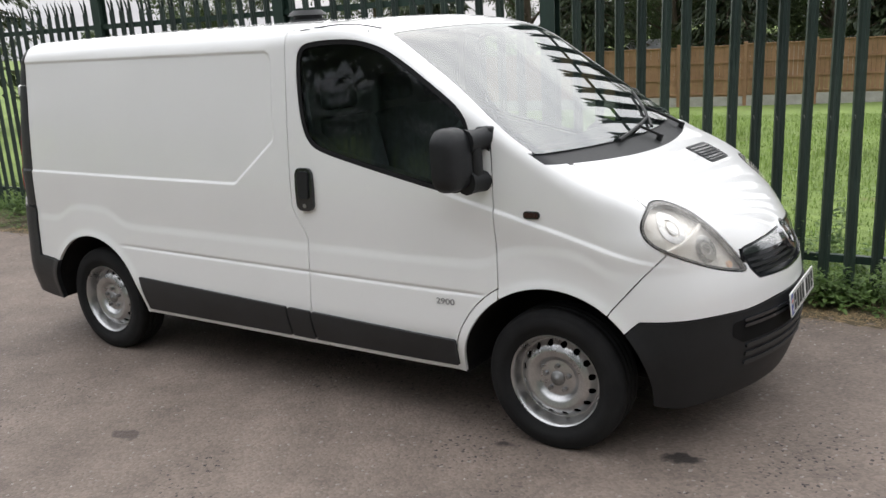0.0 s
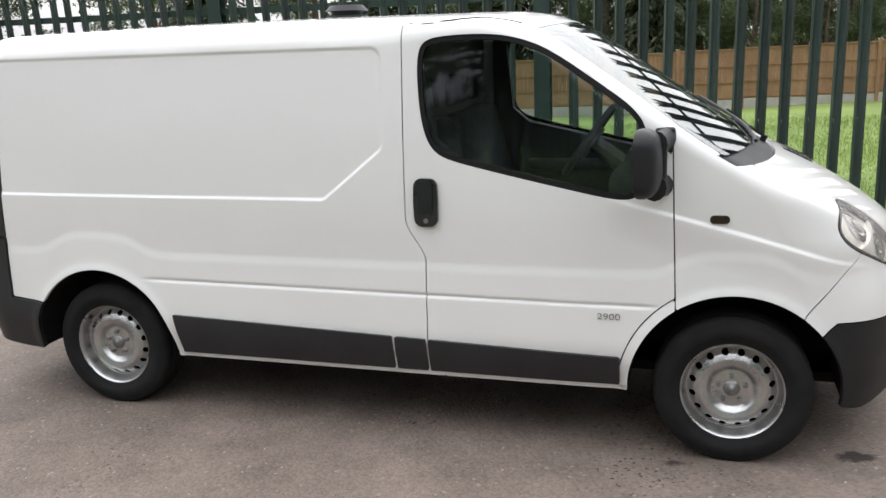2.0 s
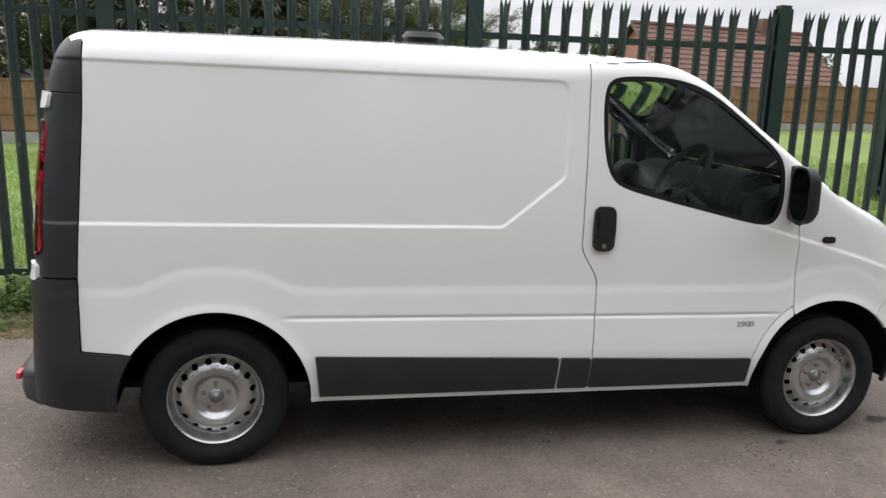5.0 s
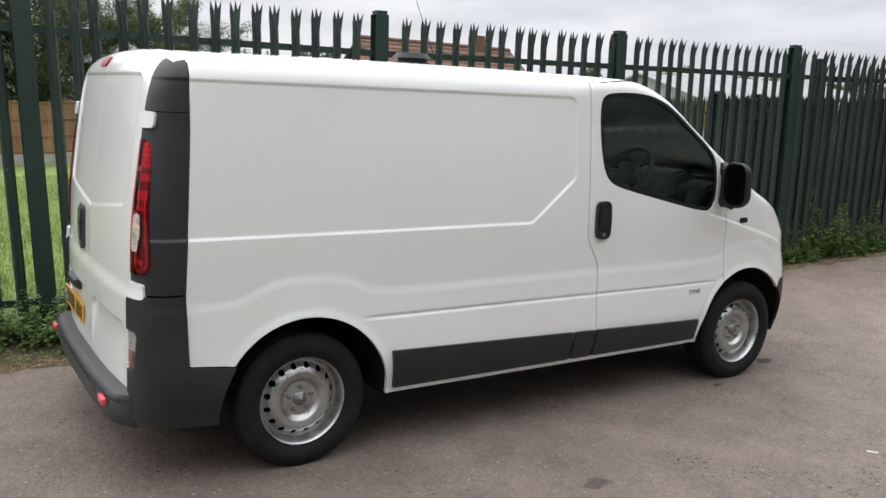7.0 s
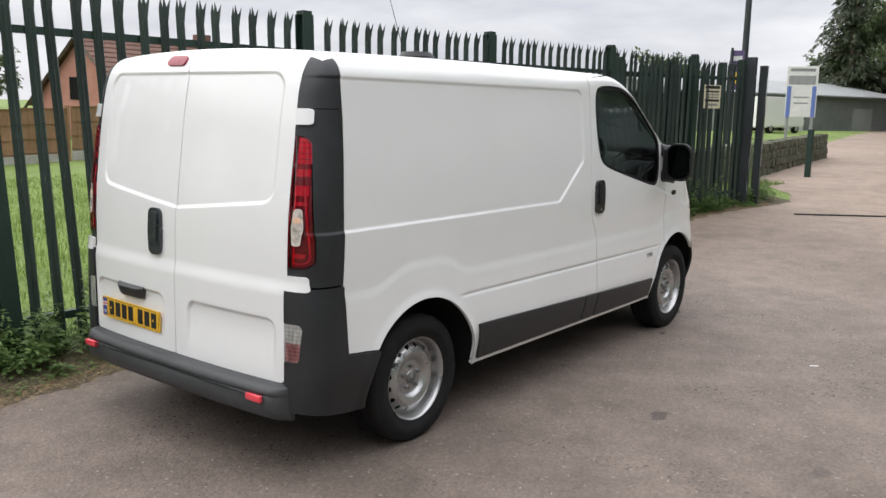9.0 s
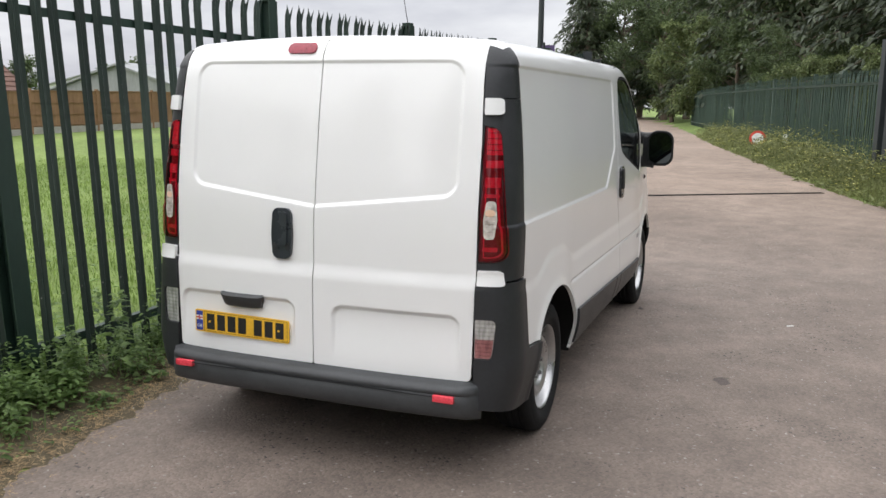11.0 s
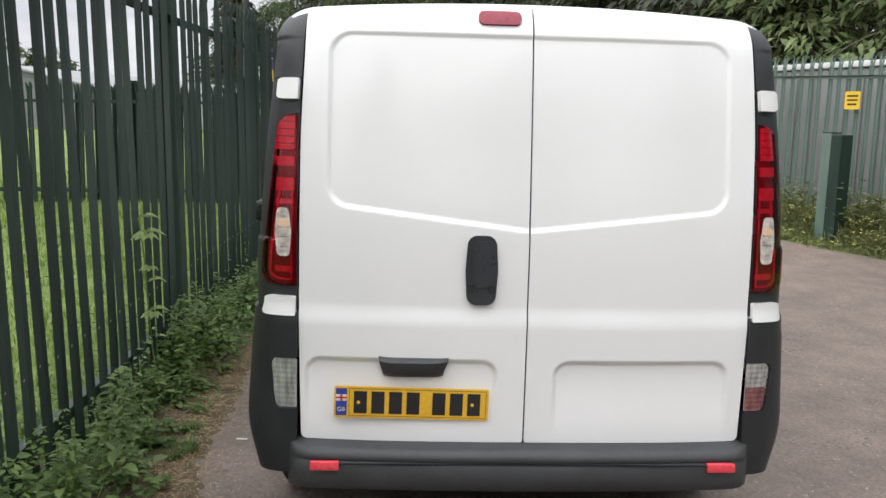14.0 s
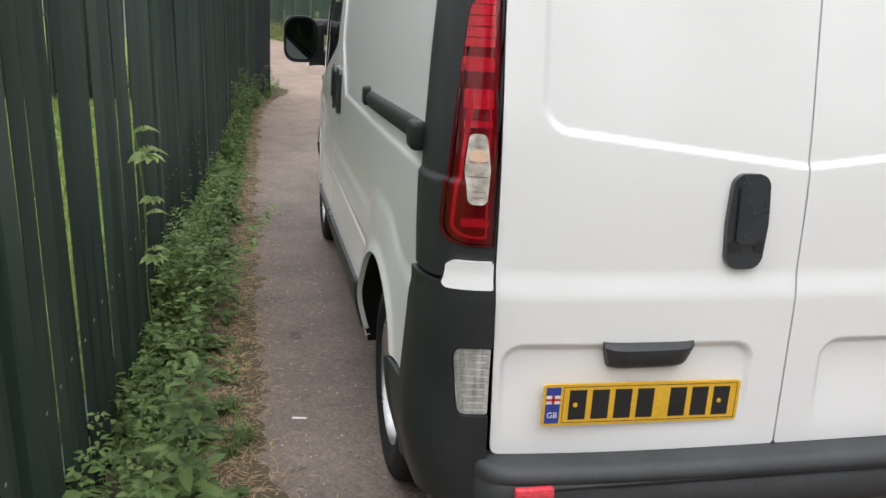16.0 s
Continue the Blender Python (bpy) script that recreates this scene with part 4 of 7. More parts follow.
def rear_bumper():
    bm = bmesh.new()
    prof = ((0.00, 0.463), (0.062, 0.456), (0.082, 0.448), (0.093, 0.432), (0.094, 0.418), (0.089, 0.413), (0.095, 0.406), (0.097, 0.360), (0.088, 0.318), (0.060, 0.302), (0.0, 0.300))
    rows = []
    n = 44
    for k in range(n + 1):
        y = -0.80 + 1.60 * k / n
        f = min(1.0, (0.80 - abs(y)) / 0.07)
        f = 1 - (1 - f) ** 2.2
        back = -2.322 + 0.035 * (abs(y) / 0.8) ** 3
        rows.append([bm.verts.new((back - d * (0.30 + 0.70 * f), y, z - 0.004 * (1 - f))) for d, z in prof])
    for a, b in zip(rows, rows[1:]):
        for i in range(len(prof) - 1):
            bm.faces.new((a[i], a[i + 1], b[i + 1], b[i]))
    bm.faces.new(rows[0])
    bm.faces.new(rows[-1][::-1])
    bmesh.ops.recalc_face_normals(bm, faces=bm.faces[:])
    soft_shade(bm, 50)
    ob = part("rear_bumper", bm, BUMPER_GREY, van, "dark grey plastic rear bumper, colour lifted for sky light")
    for y in (-0.668, 0.668):
        bm = bmesh.new()
        box(bm, -2.421, -2.400, y - 0.048, y + 0.048, 0.388, 0.418, 0.004)
        soft_shade(bm)
        part("reflector", bm, RED_REFLECTOR, ob, "red reflector")
    bm = bmesh.new()
    for k in range(44):
        y0, y1 = -0.70 + 1.40 * k / 44, -0.70 + 1.40 * (k + 1) / 44
        box(bm, -2.4195, -2.412, y0, y1, 0.409, 0.412)
    part("moulding_line", bm, BLACK_PLASTIC, ob)


rear_bumper()
P = rear_chart(0.006, 0.005)
x, y, z = P[..., 0], P[..., 1], P[..., 2]
shell("brake_lamp", P, poly_sdf(y, z, ((0.040, 1.860), (0.184, 1.860), (0.184, 1.904), (0.040, 1.904)), 0.019), RED_DARK, van, "dark red high brake light", 0.010, 0.012)
hd = poly_sdf(y, z, ((0.112, 0.938), (0.206, 0.938), (0.213, 1.05), (0.206, 1.170), (0.112, 1.170), (0.105, 1.05)), 0.034)
handle = shell("door_handle", P, hd, HANDLE, van, "dark blue-grey plastic rear door handle", 0.016, 0.02)
shell("handle_grip", P, poly_sdf(y, z, ((0.128, 1.00), (0.190, 1.00), (0.192, 1.152), (0.126, 1.152)), 0.018), HANDLE, handle, "", 0.024, 0.012)
for yy in (0.126, 0.192):
    shell("finger_pad", P, poly_sdf(y, z, ((yy - 0.012, 0.978), (yy + 0.012, 0.978), (yy + 0.012, 1.010), (yy - 0.012, 1.010)), 0.008), GREY_PLASTIC, handle, "", 0.0185, 0.004)


def rear_grab():
    bm = bmesh.new()
    outline = [(0.0, 0.755), (0.038, 0.752), (0.048, 0.742), (0.040, 0.700), (0.024, 0.688), (0.0, 0.688)]
    rows = []
    for k in range(13):
        t = -1 + k / 6
        y = 0.379 + 0.105 * t
        f = 1 - 0.35 * abs(t) ** 6
        rows.append([bm.verts.new((-2.318 - d * f, y + (0.012 * t if zz > 0.72 else -0.004 * t), zz + 0.004 * abs(t) ** 6)) for d, zz in outline])
    for a, b in zip(rows, rows[1:]):
        for i in range(len(outline) - 1):
            bm.faces.new((a[i], a[i + 1], b[i + 1], b[i]))
    bm.faces.new(rows[0])
    bm.faces.new(rows[-1][::-1])
    bmesh.ops.recalc_face_normals(bm, faces=bm.faces[:])
    soft_shade(bm, 50)
    part("grab_handle", bm, BUMPER_GREY, van, "grey plastic plate lamp and grab handle")


rear_grab()


def number_plate(m, back, label):
    """A plate in its own plane: x across, y up, z out."""
    bm = bmesh.new()
    prism(bm, rounded_rect(0.52, 0.108, 0.008), "z", -0.003, 0.003, m)
    pl = part("number_plate", bm, back, van, label)
    bm = bmesh.new()
    box(bm, -0.254, -0.217, -0.047, 0.047, 0.003, 0.0038, m=m)
    part("blue_band", bm, PLATE_BLUE, pl, "blue band with small flag")
    bm = bmesh.new()
    box(bm, -0.2535, -0.2175, 0.004, 0.026, 0.0038, 0.0044, m=m)
    part("flag", bm, PLATE_WHITE, pl)
    for x0, x1, y0, y1 in ((-0.2535, -0.2175, 0.012, 0.018), (-0.239, -0.232, 0.004, 0.026)):
        bm = bmesh.new()
        box(bm, x0, x1, y0, y1, 0.0044, 0.0049, m=m)
        part("flag_cross", bm, FLAG_RED, pl)
    lettering("GB", 0.021, 0.0003, m @ pose(-0.2355, -0.026, 0.0042), PLATE_WHITE, "country_letters", pl)
    # thin inner border
    bm = bmesh.new()
    for x0, x1, y0, y1 in ((-0.210, 0.252, 0.046, 0.0475), (-0.210, 0.252, -0.0475, -0.046), (-0.210, -0.2085, -0.0475, 0.0475), (0.2505, 0.252, -0.0475, 0.0475)):
        box(bm, x0, x1, y0, y1, 0.003, 0.0036, m=m)
    part("plate_border", bm, INK, pl)
    # the registration stands as plain bars
    for k, cx in enumerate((-0.172, -0.113, -0.054, 0.005, 0.092, 0.151, 0.210)):
        bm = bmesh.new()
        box(bm, cx - 0.022, cx + 0.022, -0.0385, 0.0385, 0.003, 0.0040, m=m)
        part("character_bar", bm, INK, pl)
    for cx in (-0.178, 0.205):
        bm = bmesh.new()
        prism(bm, [(0.006 * math.cos(a * 0.7854) + cx, 0.006 * math.sin(a * 0.7854)) for a in range(8)], "z", 0.003, 0.0055, m)
        part("screw_cap", bm, PLATE_YELLOW if back is PLATE_YELLOW else PLATE_WHITE, pl)
    return pl


px = -2.327
number_plate(pose(px - 0.021, 0.383, 0.599, 90, 1.0, -90), PLATE_YELLOW, "yellow rear number plate with dark characters")
number_plate(pose(2.405, 0.0, 0.600, 84, 0, 90), PLATE_WHITE, "white front number plate with dark characters")


# ---------------------------------------------------------------- flank fittings
for sign in (-1, 1):
    P = side_chart(0.10, 1.62, 0.005, 1.00, 1.28, 0.004, sign)
    x, y, z = P[..., 0], P[..., 1], P[..., 2]
    hand = poly_sdf(x, z, ((0.182, 1.026), (0.287, 1.026), (0.291, 1.133), (0.287, 1.240), (0.182, 1.240), (0.178, 1.133)), 0.036)
    dh = shell("door_handle", P, hand, GLOSS_BLACK, van, "dark plastic door handle", 0.017, 0.02)
    shell("handle_grip", P, poly_sdf(x, z, ((0.202, 1.088), (0.267, 1.088), (0.269, 1.225), (0.200, 1.225)), 0.018), BLACK_PLASTIC, dh, "", 0.025, 0.012)
    shell("key_cylinder", P, np.hypot(x - 0.235, z - 1.052) - 0.011, HUB, dh, "small metal key cylinder", 0.0205, 0.006)
    rep = poly_sdf(x, z, ((1.434, 1.063), (1.511, 1.063), (1.511, 1.097), (1.434, 1.097)), 0.016)
    rp = shell("side_repeater", P, rep, GLOSS_BLACK, van, "dark smoked side repeater lamp", 0.006, 0.008)
    shell("repeater_lens", P, rep + 0.007, SMOKED, rp, "", 0.010, 0.005)
P = side_chart(-0.5, 0.2, 0.006, 1.00, 1.28, 0.004, 1)
x, y, z = P[..., 0], P[..., 1], P[..., 2]
shell("door_handle", P, poly_sdf(x, z, ((-0.06, 1.026), (0.045, 1.026), (0.045, 1.240), (-0.06, 1.240)), 0.036), GLOSS_BLACK, van, "dark plastic sliding door handle", 0.017, 0.02)
# model figures on the right door
Pb = np.array([[1.02, 0.0, 0.655]])
yb = solve(lambda v: body(np.array([1.02]), v, np.array([0.652])), np.array([0.2]), np.array([1.2]))[0]
lettering("2900", 0.040, 0.0015, pose(1.035, -yb - 0.001, 0.652, 88, 0, 1) @ Matrix.Diagonal((1.25, 1, 1, 1)), GREY_INK, "model_figures", van, "small grey model figures")

# rail of the sliding door on the left flank
bm = bmesh.new()
prof = ((0.0, -0.036), (0.014, -0.034), (0.021, -0.016), (0.021, 0.012), (0.013, 0.032), (0.0, 0.036))
rows = []
for k in range(25):
    xx = -2.06 + 1.02 * k / 24
    zz = 1.218 - 0.012 * k / 24
    yy = float(solve(lambda v: body(np.array([xx]), v, np.array([zz])), np.array([0.2]), np.array([1.2]))[0])
    f = 0.8 if k < 23 else 0.45
    rows.append([bm.verts.new((xx, yy - 0.004 + d, zz + h * f)) for d, h in prof])
for a, b in zip(rows, rows[1:]):
    for i in range(len(prof) - 1):
        bm.faces.new((a[i], b[i], b[i + 1], a[i + 1]))
bm.faces.new(rows[0])
bm.faces.new(rows[-1][::-1])
bmesh.ops.recalc_face_normals(bm, faces=bm.faces[:])
soft_shade(bm, 50)
rail = part("door_rail", bm, BLACK_PLASTIC, van, "black sliding door rail cover")
for xx, w, h in ((-1.052, 0.030, 0.034), (-2.060, 0.040, 0.036)):
    bm = bmesh.new()
    box(bm, xx - w, xx + w, 0.900, 0.945, 1.212 - h, 1.212 + h, 0.014, seg=3)
    soft_shade(bm, 50)
    part("rail_end", bm, BLACK_PLASTIC, rail)


# ---------------------------------------------------------------- mirrors
def mirror(sign):
    hold = part("door_mirror", bmesh.new(), None, van, "large black door mirror")
    bm = bmesh.new()
    outline = rounded_rect(0.20, 0.272, 0.075, 8)
    rings = []
    for dx, f in ((-0.034, 0.93), (-0.032, 0.985), (-0.022, 1.0), (0.0, 0.99), (0.022, 0.93), (0.038, 0.80), (0.048, 0.55), (0.052, 0.2)):
        rings.append([bm.verts.new((1.190 + dx - 0.025 * (v * f) - 0.16 * (u * f), sign * (1.066 + u * f), 1.328 + v * f)) for u, v in outline])
    n = len(outline)
    for a, b in zip(rings, rings[1:]):
        for i in range(n):
            bm.faces.new((a[i], a[(i + 1) % n], b[(i + 1) % n], b[i]))
    bm.faces.new(rings[-1])
    inner = [bm.verts.new((1.190 - 0.024 - 0.025 * v * 0.9 - 0.16 * u * 0.9, sign * (1.066 + u * 0.90), 1.328 + v * 0.90)) for u, v in outline]
    for i in range(n):
        bm.faces.new((rings[0][i], rings[0][(i + 1) % n], inner[(i + 1) % n], inner[i]))
    bm.faces.new(inner)
    bmesh.ops.recalc_face_normals(bm, faces=bm.faces[:])
    soft_shade(bm, 45)
    part("mirror_housing", bm, BLACK_PLASTIC, hold)
    bm = bmesh.new()
    prism(bm, [(sign * (1.066 + u * 0.86), 1.328 + v * 0.86) for u, v in outline], "x", 1.159, 1.163)
    for v in bm.verts:
        v.co.x -= 0.025 * (v.co.z - 1.328) + 0.16 * (abs(v.co.y) - 1.066)
    part("mirror_glass", bm, MIRROR, hold, "mirror glass")
    bm = bmesh.new()
    for z0, z1 in ((1.405, 1.395), (1.215, 1.225)):
        rows = []
        for k in range(9):
            t = k / 8
            y = 0.862 + t * 0.15
            r = 0.056 - 0.010 * math.sin(t * 3.14)
            cx, cz = 1.262 - 0.045 * t, z0 + (z1 - z0) * t
            rows.append([bm.verts.new((cx + r * 0.85 * math.cos(a * 0.5236), sign * y, cz + r * math.sin(a * 0.5236))) for a in range(12)])
        for p, q in zip(rows, rows[1:]):
            for i in range(12):
                bm.faces.new((p[i], p[(i + 1) % 12], q[(i + 1) % 12], q[i]))
        bm.faces.new(rows[0])
        bm.faces.new(rows[-1])
    box(bm, 1.190, 1.262, min(sign * 0.925, sign * 0.995), max(sign * 0.925, sign * 0.995), 1.20, 1.425, 0.02, seg=3)
    box(bm, 1.205, 1.290, min(sign * 0.855, sign * 0.905), max(sign * 0.855, sign * 0.905), 1.165, 1.452, 0.014, seg=3)
    bmesh.ops.recalc_face_normals(bm, faces=bm.faces[:])
    soft_shade(bm, 45)
    part("mirror_arm", bm, BLACK_PLASTIC, hold)


mirror(-1)
mirror(1)


# ---------------------------------------------------------------- wheels
def wheel(x, sign):
    w = part("wheel", bmesh.new(), None, van, "silver steel wheel with a worn black tyre")
    w.matrix_world = pose(x, sign * 0.80, HUB_Z, 0, 0, 0 if sign > 0 else 180)
    # tyre, outer side towards +y
    bm = bmesh.new()
    lathe(bm, ((0.205, -0.09), (0.24, -0.098), (0.29, -0.10), (0.318, -0.092), (0.327, -0.075), (0.329, -0.040), (0.323, -0.038), (0.323, -0.030), (0.330, -0.028), (0.330, -0.004), (0.324, -0.002),
               (0.324, 0.006), (0.330, 0.008), (0.330, 0.030), (0.323, 0.032), (0.323, 0.040), (0.329, 0.042), (0.327, 0.072), (0.320, 0.088), (0.306, 0.097), (0.300, 0.097), (0.297, 0.100), (0.270, 0.104),
               (0.245, 0.102), (0.243, 0.099), (0.225, 0.096), (0.214, 0.086), (0.205, 0.070)), seg=72)
    part("tyre", bm, RUBBER, w, "worn black tyre")
    # pressed steel disc with a ring of holes
    prof = smooth_table((0.0, 0.045, 0.060, 0.085, 0.105, 0.135, 0.160, 0.178, 0.186, 0.192, 0.198, 0.206, 0.2135),
                        (0.046, 0.046, 0.044, 0.040, 0.062, 0.071, 0.058, 0.036, 0.026, 0.030, 0.062, 0.086, 0.091), 0.004)
    rr, aa = np.meshgrid(np.linspace(0.012, 0.2135, 60), np.linspace(0, 2 * math.pi, 241), indexing="ij")
    D = np.stack([rr * np.cos(aa), prof(rr), rr * np.sin(aa)], -1)
    g = np.full(rr.shape, -1.0)
    for k in range(16):
        a = 2 * math.pi * (k + 0.5) / 16
        g = np.maximum(g, 0.0145 - np.hypot((rr - 0.1655) * 1.0, (((aa - a + math.pi) % (2 * math.pi)) - math.pi) * rr * 0.92))
    verts, faces = cut_grid(D, g)
    V = np.array(verts)
    e = 0.001
    rad = np.hypot(V[:, 0], V[:, 2])
    slope = (prof(rad + e) - prof(rad - e)) / (2 * e)
    N = np.stack([-slope * V[:, 0] / rad, np.ones(len(V)), -slope * V[:, 2] / rad], 1)
    N /= np.linalg.norm(N, axis=1)[:, None]
    f0 = faces[0]
    if np.cross(V[f0[1]] - V[f0[0]], V[f0[2]] - V[f0[0]])[1] < 0:
        faces = [f[::-1] for f in faces]
    edges = rim_edges(faces)
    base = len(V)
    ring = sorted({i for ed in edges for i in ed})
    at = {i: base + 2 * k for k, i in enumerate(ring)}
    V = np.vstack([V] + [np.array([V[i], V[i] - (0, 0.012, 0)]) for i in ring])
    N = np.vstack([N] + [np.array([N[i], N[i]]) for i in ring])
    faces += [[at[b], at[a], at[a] + 1, at[b] + 1] for a, b in edges]
    part("rim", mesh_of("rim", V, faces, N), STEEL, w, "silver painted steel rim with round holes")
    bm = bmesh.new()
    lathe(bm, ((0.0005, -0.01), (0.206, -0.01), (0.206, 0.02)), seg=32)
    part("brake_drum", bm, DARK, w)
    bm = bmesh.new()
    lathe(bm, ((0.0005, 0.066), (0.010, 0.066), (0.012, 0.060), (0.022, 0.060), (0.026, 0.056), (0.032, 0.056), (0.036, 0.044)), seg=28)
    part("hub_cap", bm, HUB, w, "worn metal hub centre")
    for k in range(5):
        a = 2 * math.pi * k / 5 + 0.3
        bm = bmesh.new()
        rod(bm, (0.058 * math.cos(a), 0.040, 0.058 * math.sin(a)), (0.058 * math.cos(a), 0.064, 0.058 * math.sin(a)), 0.0125, 0.0105, 6)
        part("wheel_bolt", bm, HUB, w)
    return w


for x in (1.549, -1.549):
    for sign in (-1, 1):
        wheel(x, sign)


# ---------------------------------------------------------------- under and inside the body
def wheel_well(x, ar, sign):
    bm = bmesh.new()
    rows = []
    for k in range(33):
        a = radians(-4 + 188 * k / 32)
        xx, zz = x + (ar + 0.003) * math.cos(a), HUB_Z + (ar + 0.003) * math.sin(a)
        out = float(solve(lambda v: body(np.array([xx]), v, np.array([zz])), np.array([0.2]), np.array([1.2]))[0]) - 0.006
        rows.append([bm.verts.new((xx, sign * yy, zz)) for yy in (0.50, out)])
    for p, q in zip(rows, rows[1:]):
        bm.faces.new((p[0], p[1], q[1], q[0]))
    bm.faces.new([r[0] for r in rows])
    bmesh.ops.recalc_face_normals(bm, faces=bm.faces[:])
    for f in bm.faces:
        f.smooth = len(f.verts) == 4
    part("wheel_well", bm, DARK, van)


for x, ar in ((1.549, ARCH_F), (-1.549, ARCH_R)):
    for sign in (-1, 1):
        wheel_well(x, ar, sign)
bm = bmesh.new()
box(bm, -2.25, 2.2, -0.50, 0.50, 0.24, 0.42, 0.03)
box(bm, -1.10, 1.06, -0.87, 0.87, 0.318, 0.42, 0.02)
box(bm, -2.25, -1.98, -0.78, 0.78, 0.30, 0.42, 0.02)
part("underfloor", bm, DARK, van)
for sign in (-1, 1):
    bm = bmesh.new()
    rod(bm, (-1.549, 0, HUB_Z), (-1.549, sign * 0.80, HUB_Z), 0.045, seg=12)
    rod(bm, (1.549, 0, HUB_Z), (1.549, sign * 0.80, HUB_Z), 0.040, seg=12)
    part("axle", bm, DARK, van)

def torus(bm, m, R, r, nu=40, nv=10):
    rows = []
    for k in range(nu):
        a = 2 * math.pi * k / nu
        rows.append([bm.verts.new(m @ Vector(((R + r * math.cos(b * 2 * math.pi / nv)) * math.cos(a), (R + r * math.cos(b * 2 * math.pi / nv)) * math.sin(a), r * math.sin(b * 2 * math.pi / nv)))) for b in range(nv)])
    for k in range(nu):
        p, q = rows[k], rows[(k + 1) % nu]
        for i in range(nv):
            bm.faces.new((p[i], q[i], q[(i + 1) % nv], p[(i + 1) % nv]))
    for f in bm.faces:
        f.smooth = True


# cab: floor, bulkhead, dashboard, seats, wheel
bm = bmesh.new()
box(bm, 0.06, 1.07, -0.86, 0.86, 0.42, 0.50)
box(bm, 1.06, 1.5, -0.49, 0.49, 0.42, 0.50)
part("cab_floor", bm, CABIN, van)
bm = bmesh.new()
box(bm, 0.03, 0.07, -0.86, 0.86, 0.45, 1.86, 0.01)
box(bm, 0.03, 0.07, -0.76, 0.76, 1.84, 1.915, 0.01)
part("bulkhead", bm, CABIN, van, "dark bulkhead behind the seats")
for sign in (-1, 1):
    bm = bmesh.new()
    outline = [(0.14, 0.50), (1.05, 0.50), (1.10, 0.74), (1.26, 0.84), (1.26, 1.16), (1.08, 1.15), (0.36, 1.315), (0.26, 1.40), (0.22, 1.82), (0.14, 1.86)]
    prism(bm, outline, "y", sign * 0.80, sign * 0.862)
    soft_shade(bm, 30)
    part("door_card", bm, CABIN, van, "dark moulded door lining")
    bm = bmesh.new()
    box(bm, 0.35, 1.0, min(sign * 0.73, sign * 0.81), max(sign * 0.73, sign * 0.81), 1.02, 1.09, 0.025, seg=3)
    soft_shade(bm)
    part("armrest", bm, DASH, van)
    bm = bmesh.new()
    rod(bm, (1.10, sign * 0.70, 1.20), (1.12, sign * 0.80, 1.20), 0.085, 0.105, 24)
    torus(bm, pose(1.10, sign * 0.70, 1.20, 90, 0, 0), 0.068, 0.012, 24, 6)
    soft_shade(bm, 40)
    part("door_speaker", bm, DASH, van, "round speaker pod in the door corner")
bm = bmesh.new()
outline = [(1.20, 0.80), (1.24, 0.86), (1.14, 0.96), (1.08, 1.14), (1.14, 1.255), (1.30, 1.320), (1.56, 1.285), (1.68, 1.13), (1.62, 0.80)]
prism(bm, outline, "y", -0.83, 0.83)
bmesh.ops.bevel(bm, geom=[e for e in bm.edges], offset=0.02, segments=2, affect="EDGES")
soft_shade(bm, 50)
dash = part("dashboard", bm, DASH, van, "dark grey moulded dashboard")
bm = bmesh.new()
prism(bm, [(1.02, 1.20), (1.09, 1.335), (1.24, 1.385), (1.36, 1.33), (1.30, 1.20)], "y", -0.60, -0.24)
bmesh.ops.bevel(bm, geom=[e for e in bm.edges], offset=0.022, segments=2, affect="EDGES")
soft_shade(bm, 50)
part("instrument_binnacle", bm, DASH, dash)
for yy in (-0.70, -0.1, 0.08, 0.70):
    bm = bmesh.new()
    rod(bm, (1.075, yy, 1.14), (1.105, yy, 1.155), 0.050, seg=20)
    part("air_vent", bm, GLOSS_BLACK, dash)
bm = bmesh.new()
box(bm, 0.98, 1.16, -0.16, 0.12, 0.70, 1.06, 0.03, seg=3)
soft_shade(bm)
part("centre_console", bm, DASH, dash)


wm = pose(0.885, -0.42, 1.345, 0, -54, 0)
bm = bmesh.new()
torus(bm, wm, 0.190, 0.016)
bmesh.ops.recalc_face_normals(bm, faces=bm.faces[:])
steer = part("steering_wheel", bm, CABIN, van, "dark steering wheel")
bm = bmesh.new()
for a in (0, 120, 240):
    d = radians(a - 30)
    box(bm, 0.03, 0.185, -0.018, 0.018, -0.012, 0.004, 0.004, m=wm @ Matrix.Rotation(d, 4, "Z"))
prism(bm, rounded_rect(0.16, 0.15, 0.05), "z", -0.03, 0.012, wm)
soft_shade(bm, 40)
part("wheel_spokes", bm, DASH, steer)
bm = bmesh.new()
rod(bm, wm @ Vector((0, 0, -0.02)), wm @ Vector((0, 0, -0.34)), 0.045)
part("steering_column", bm, CABIN, steer)


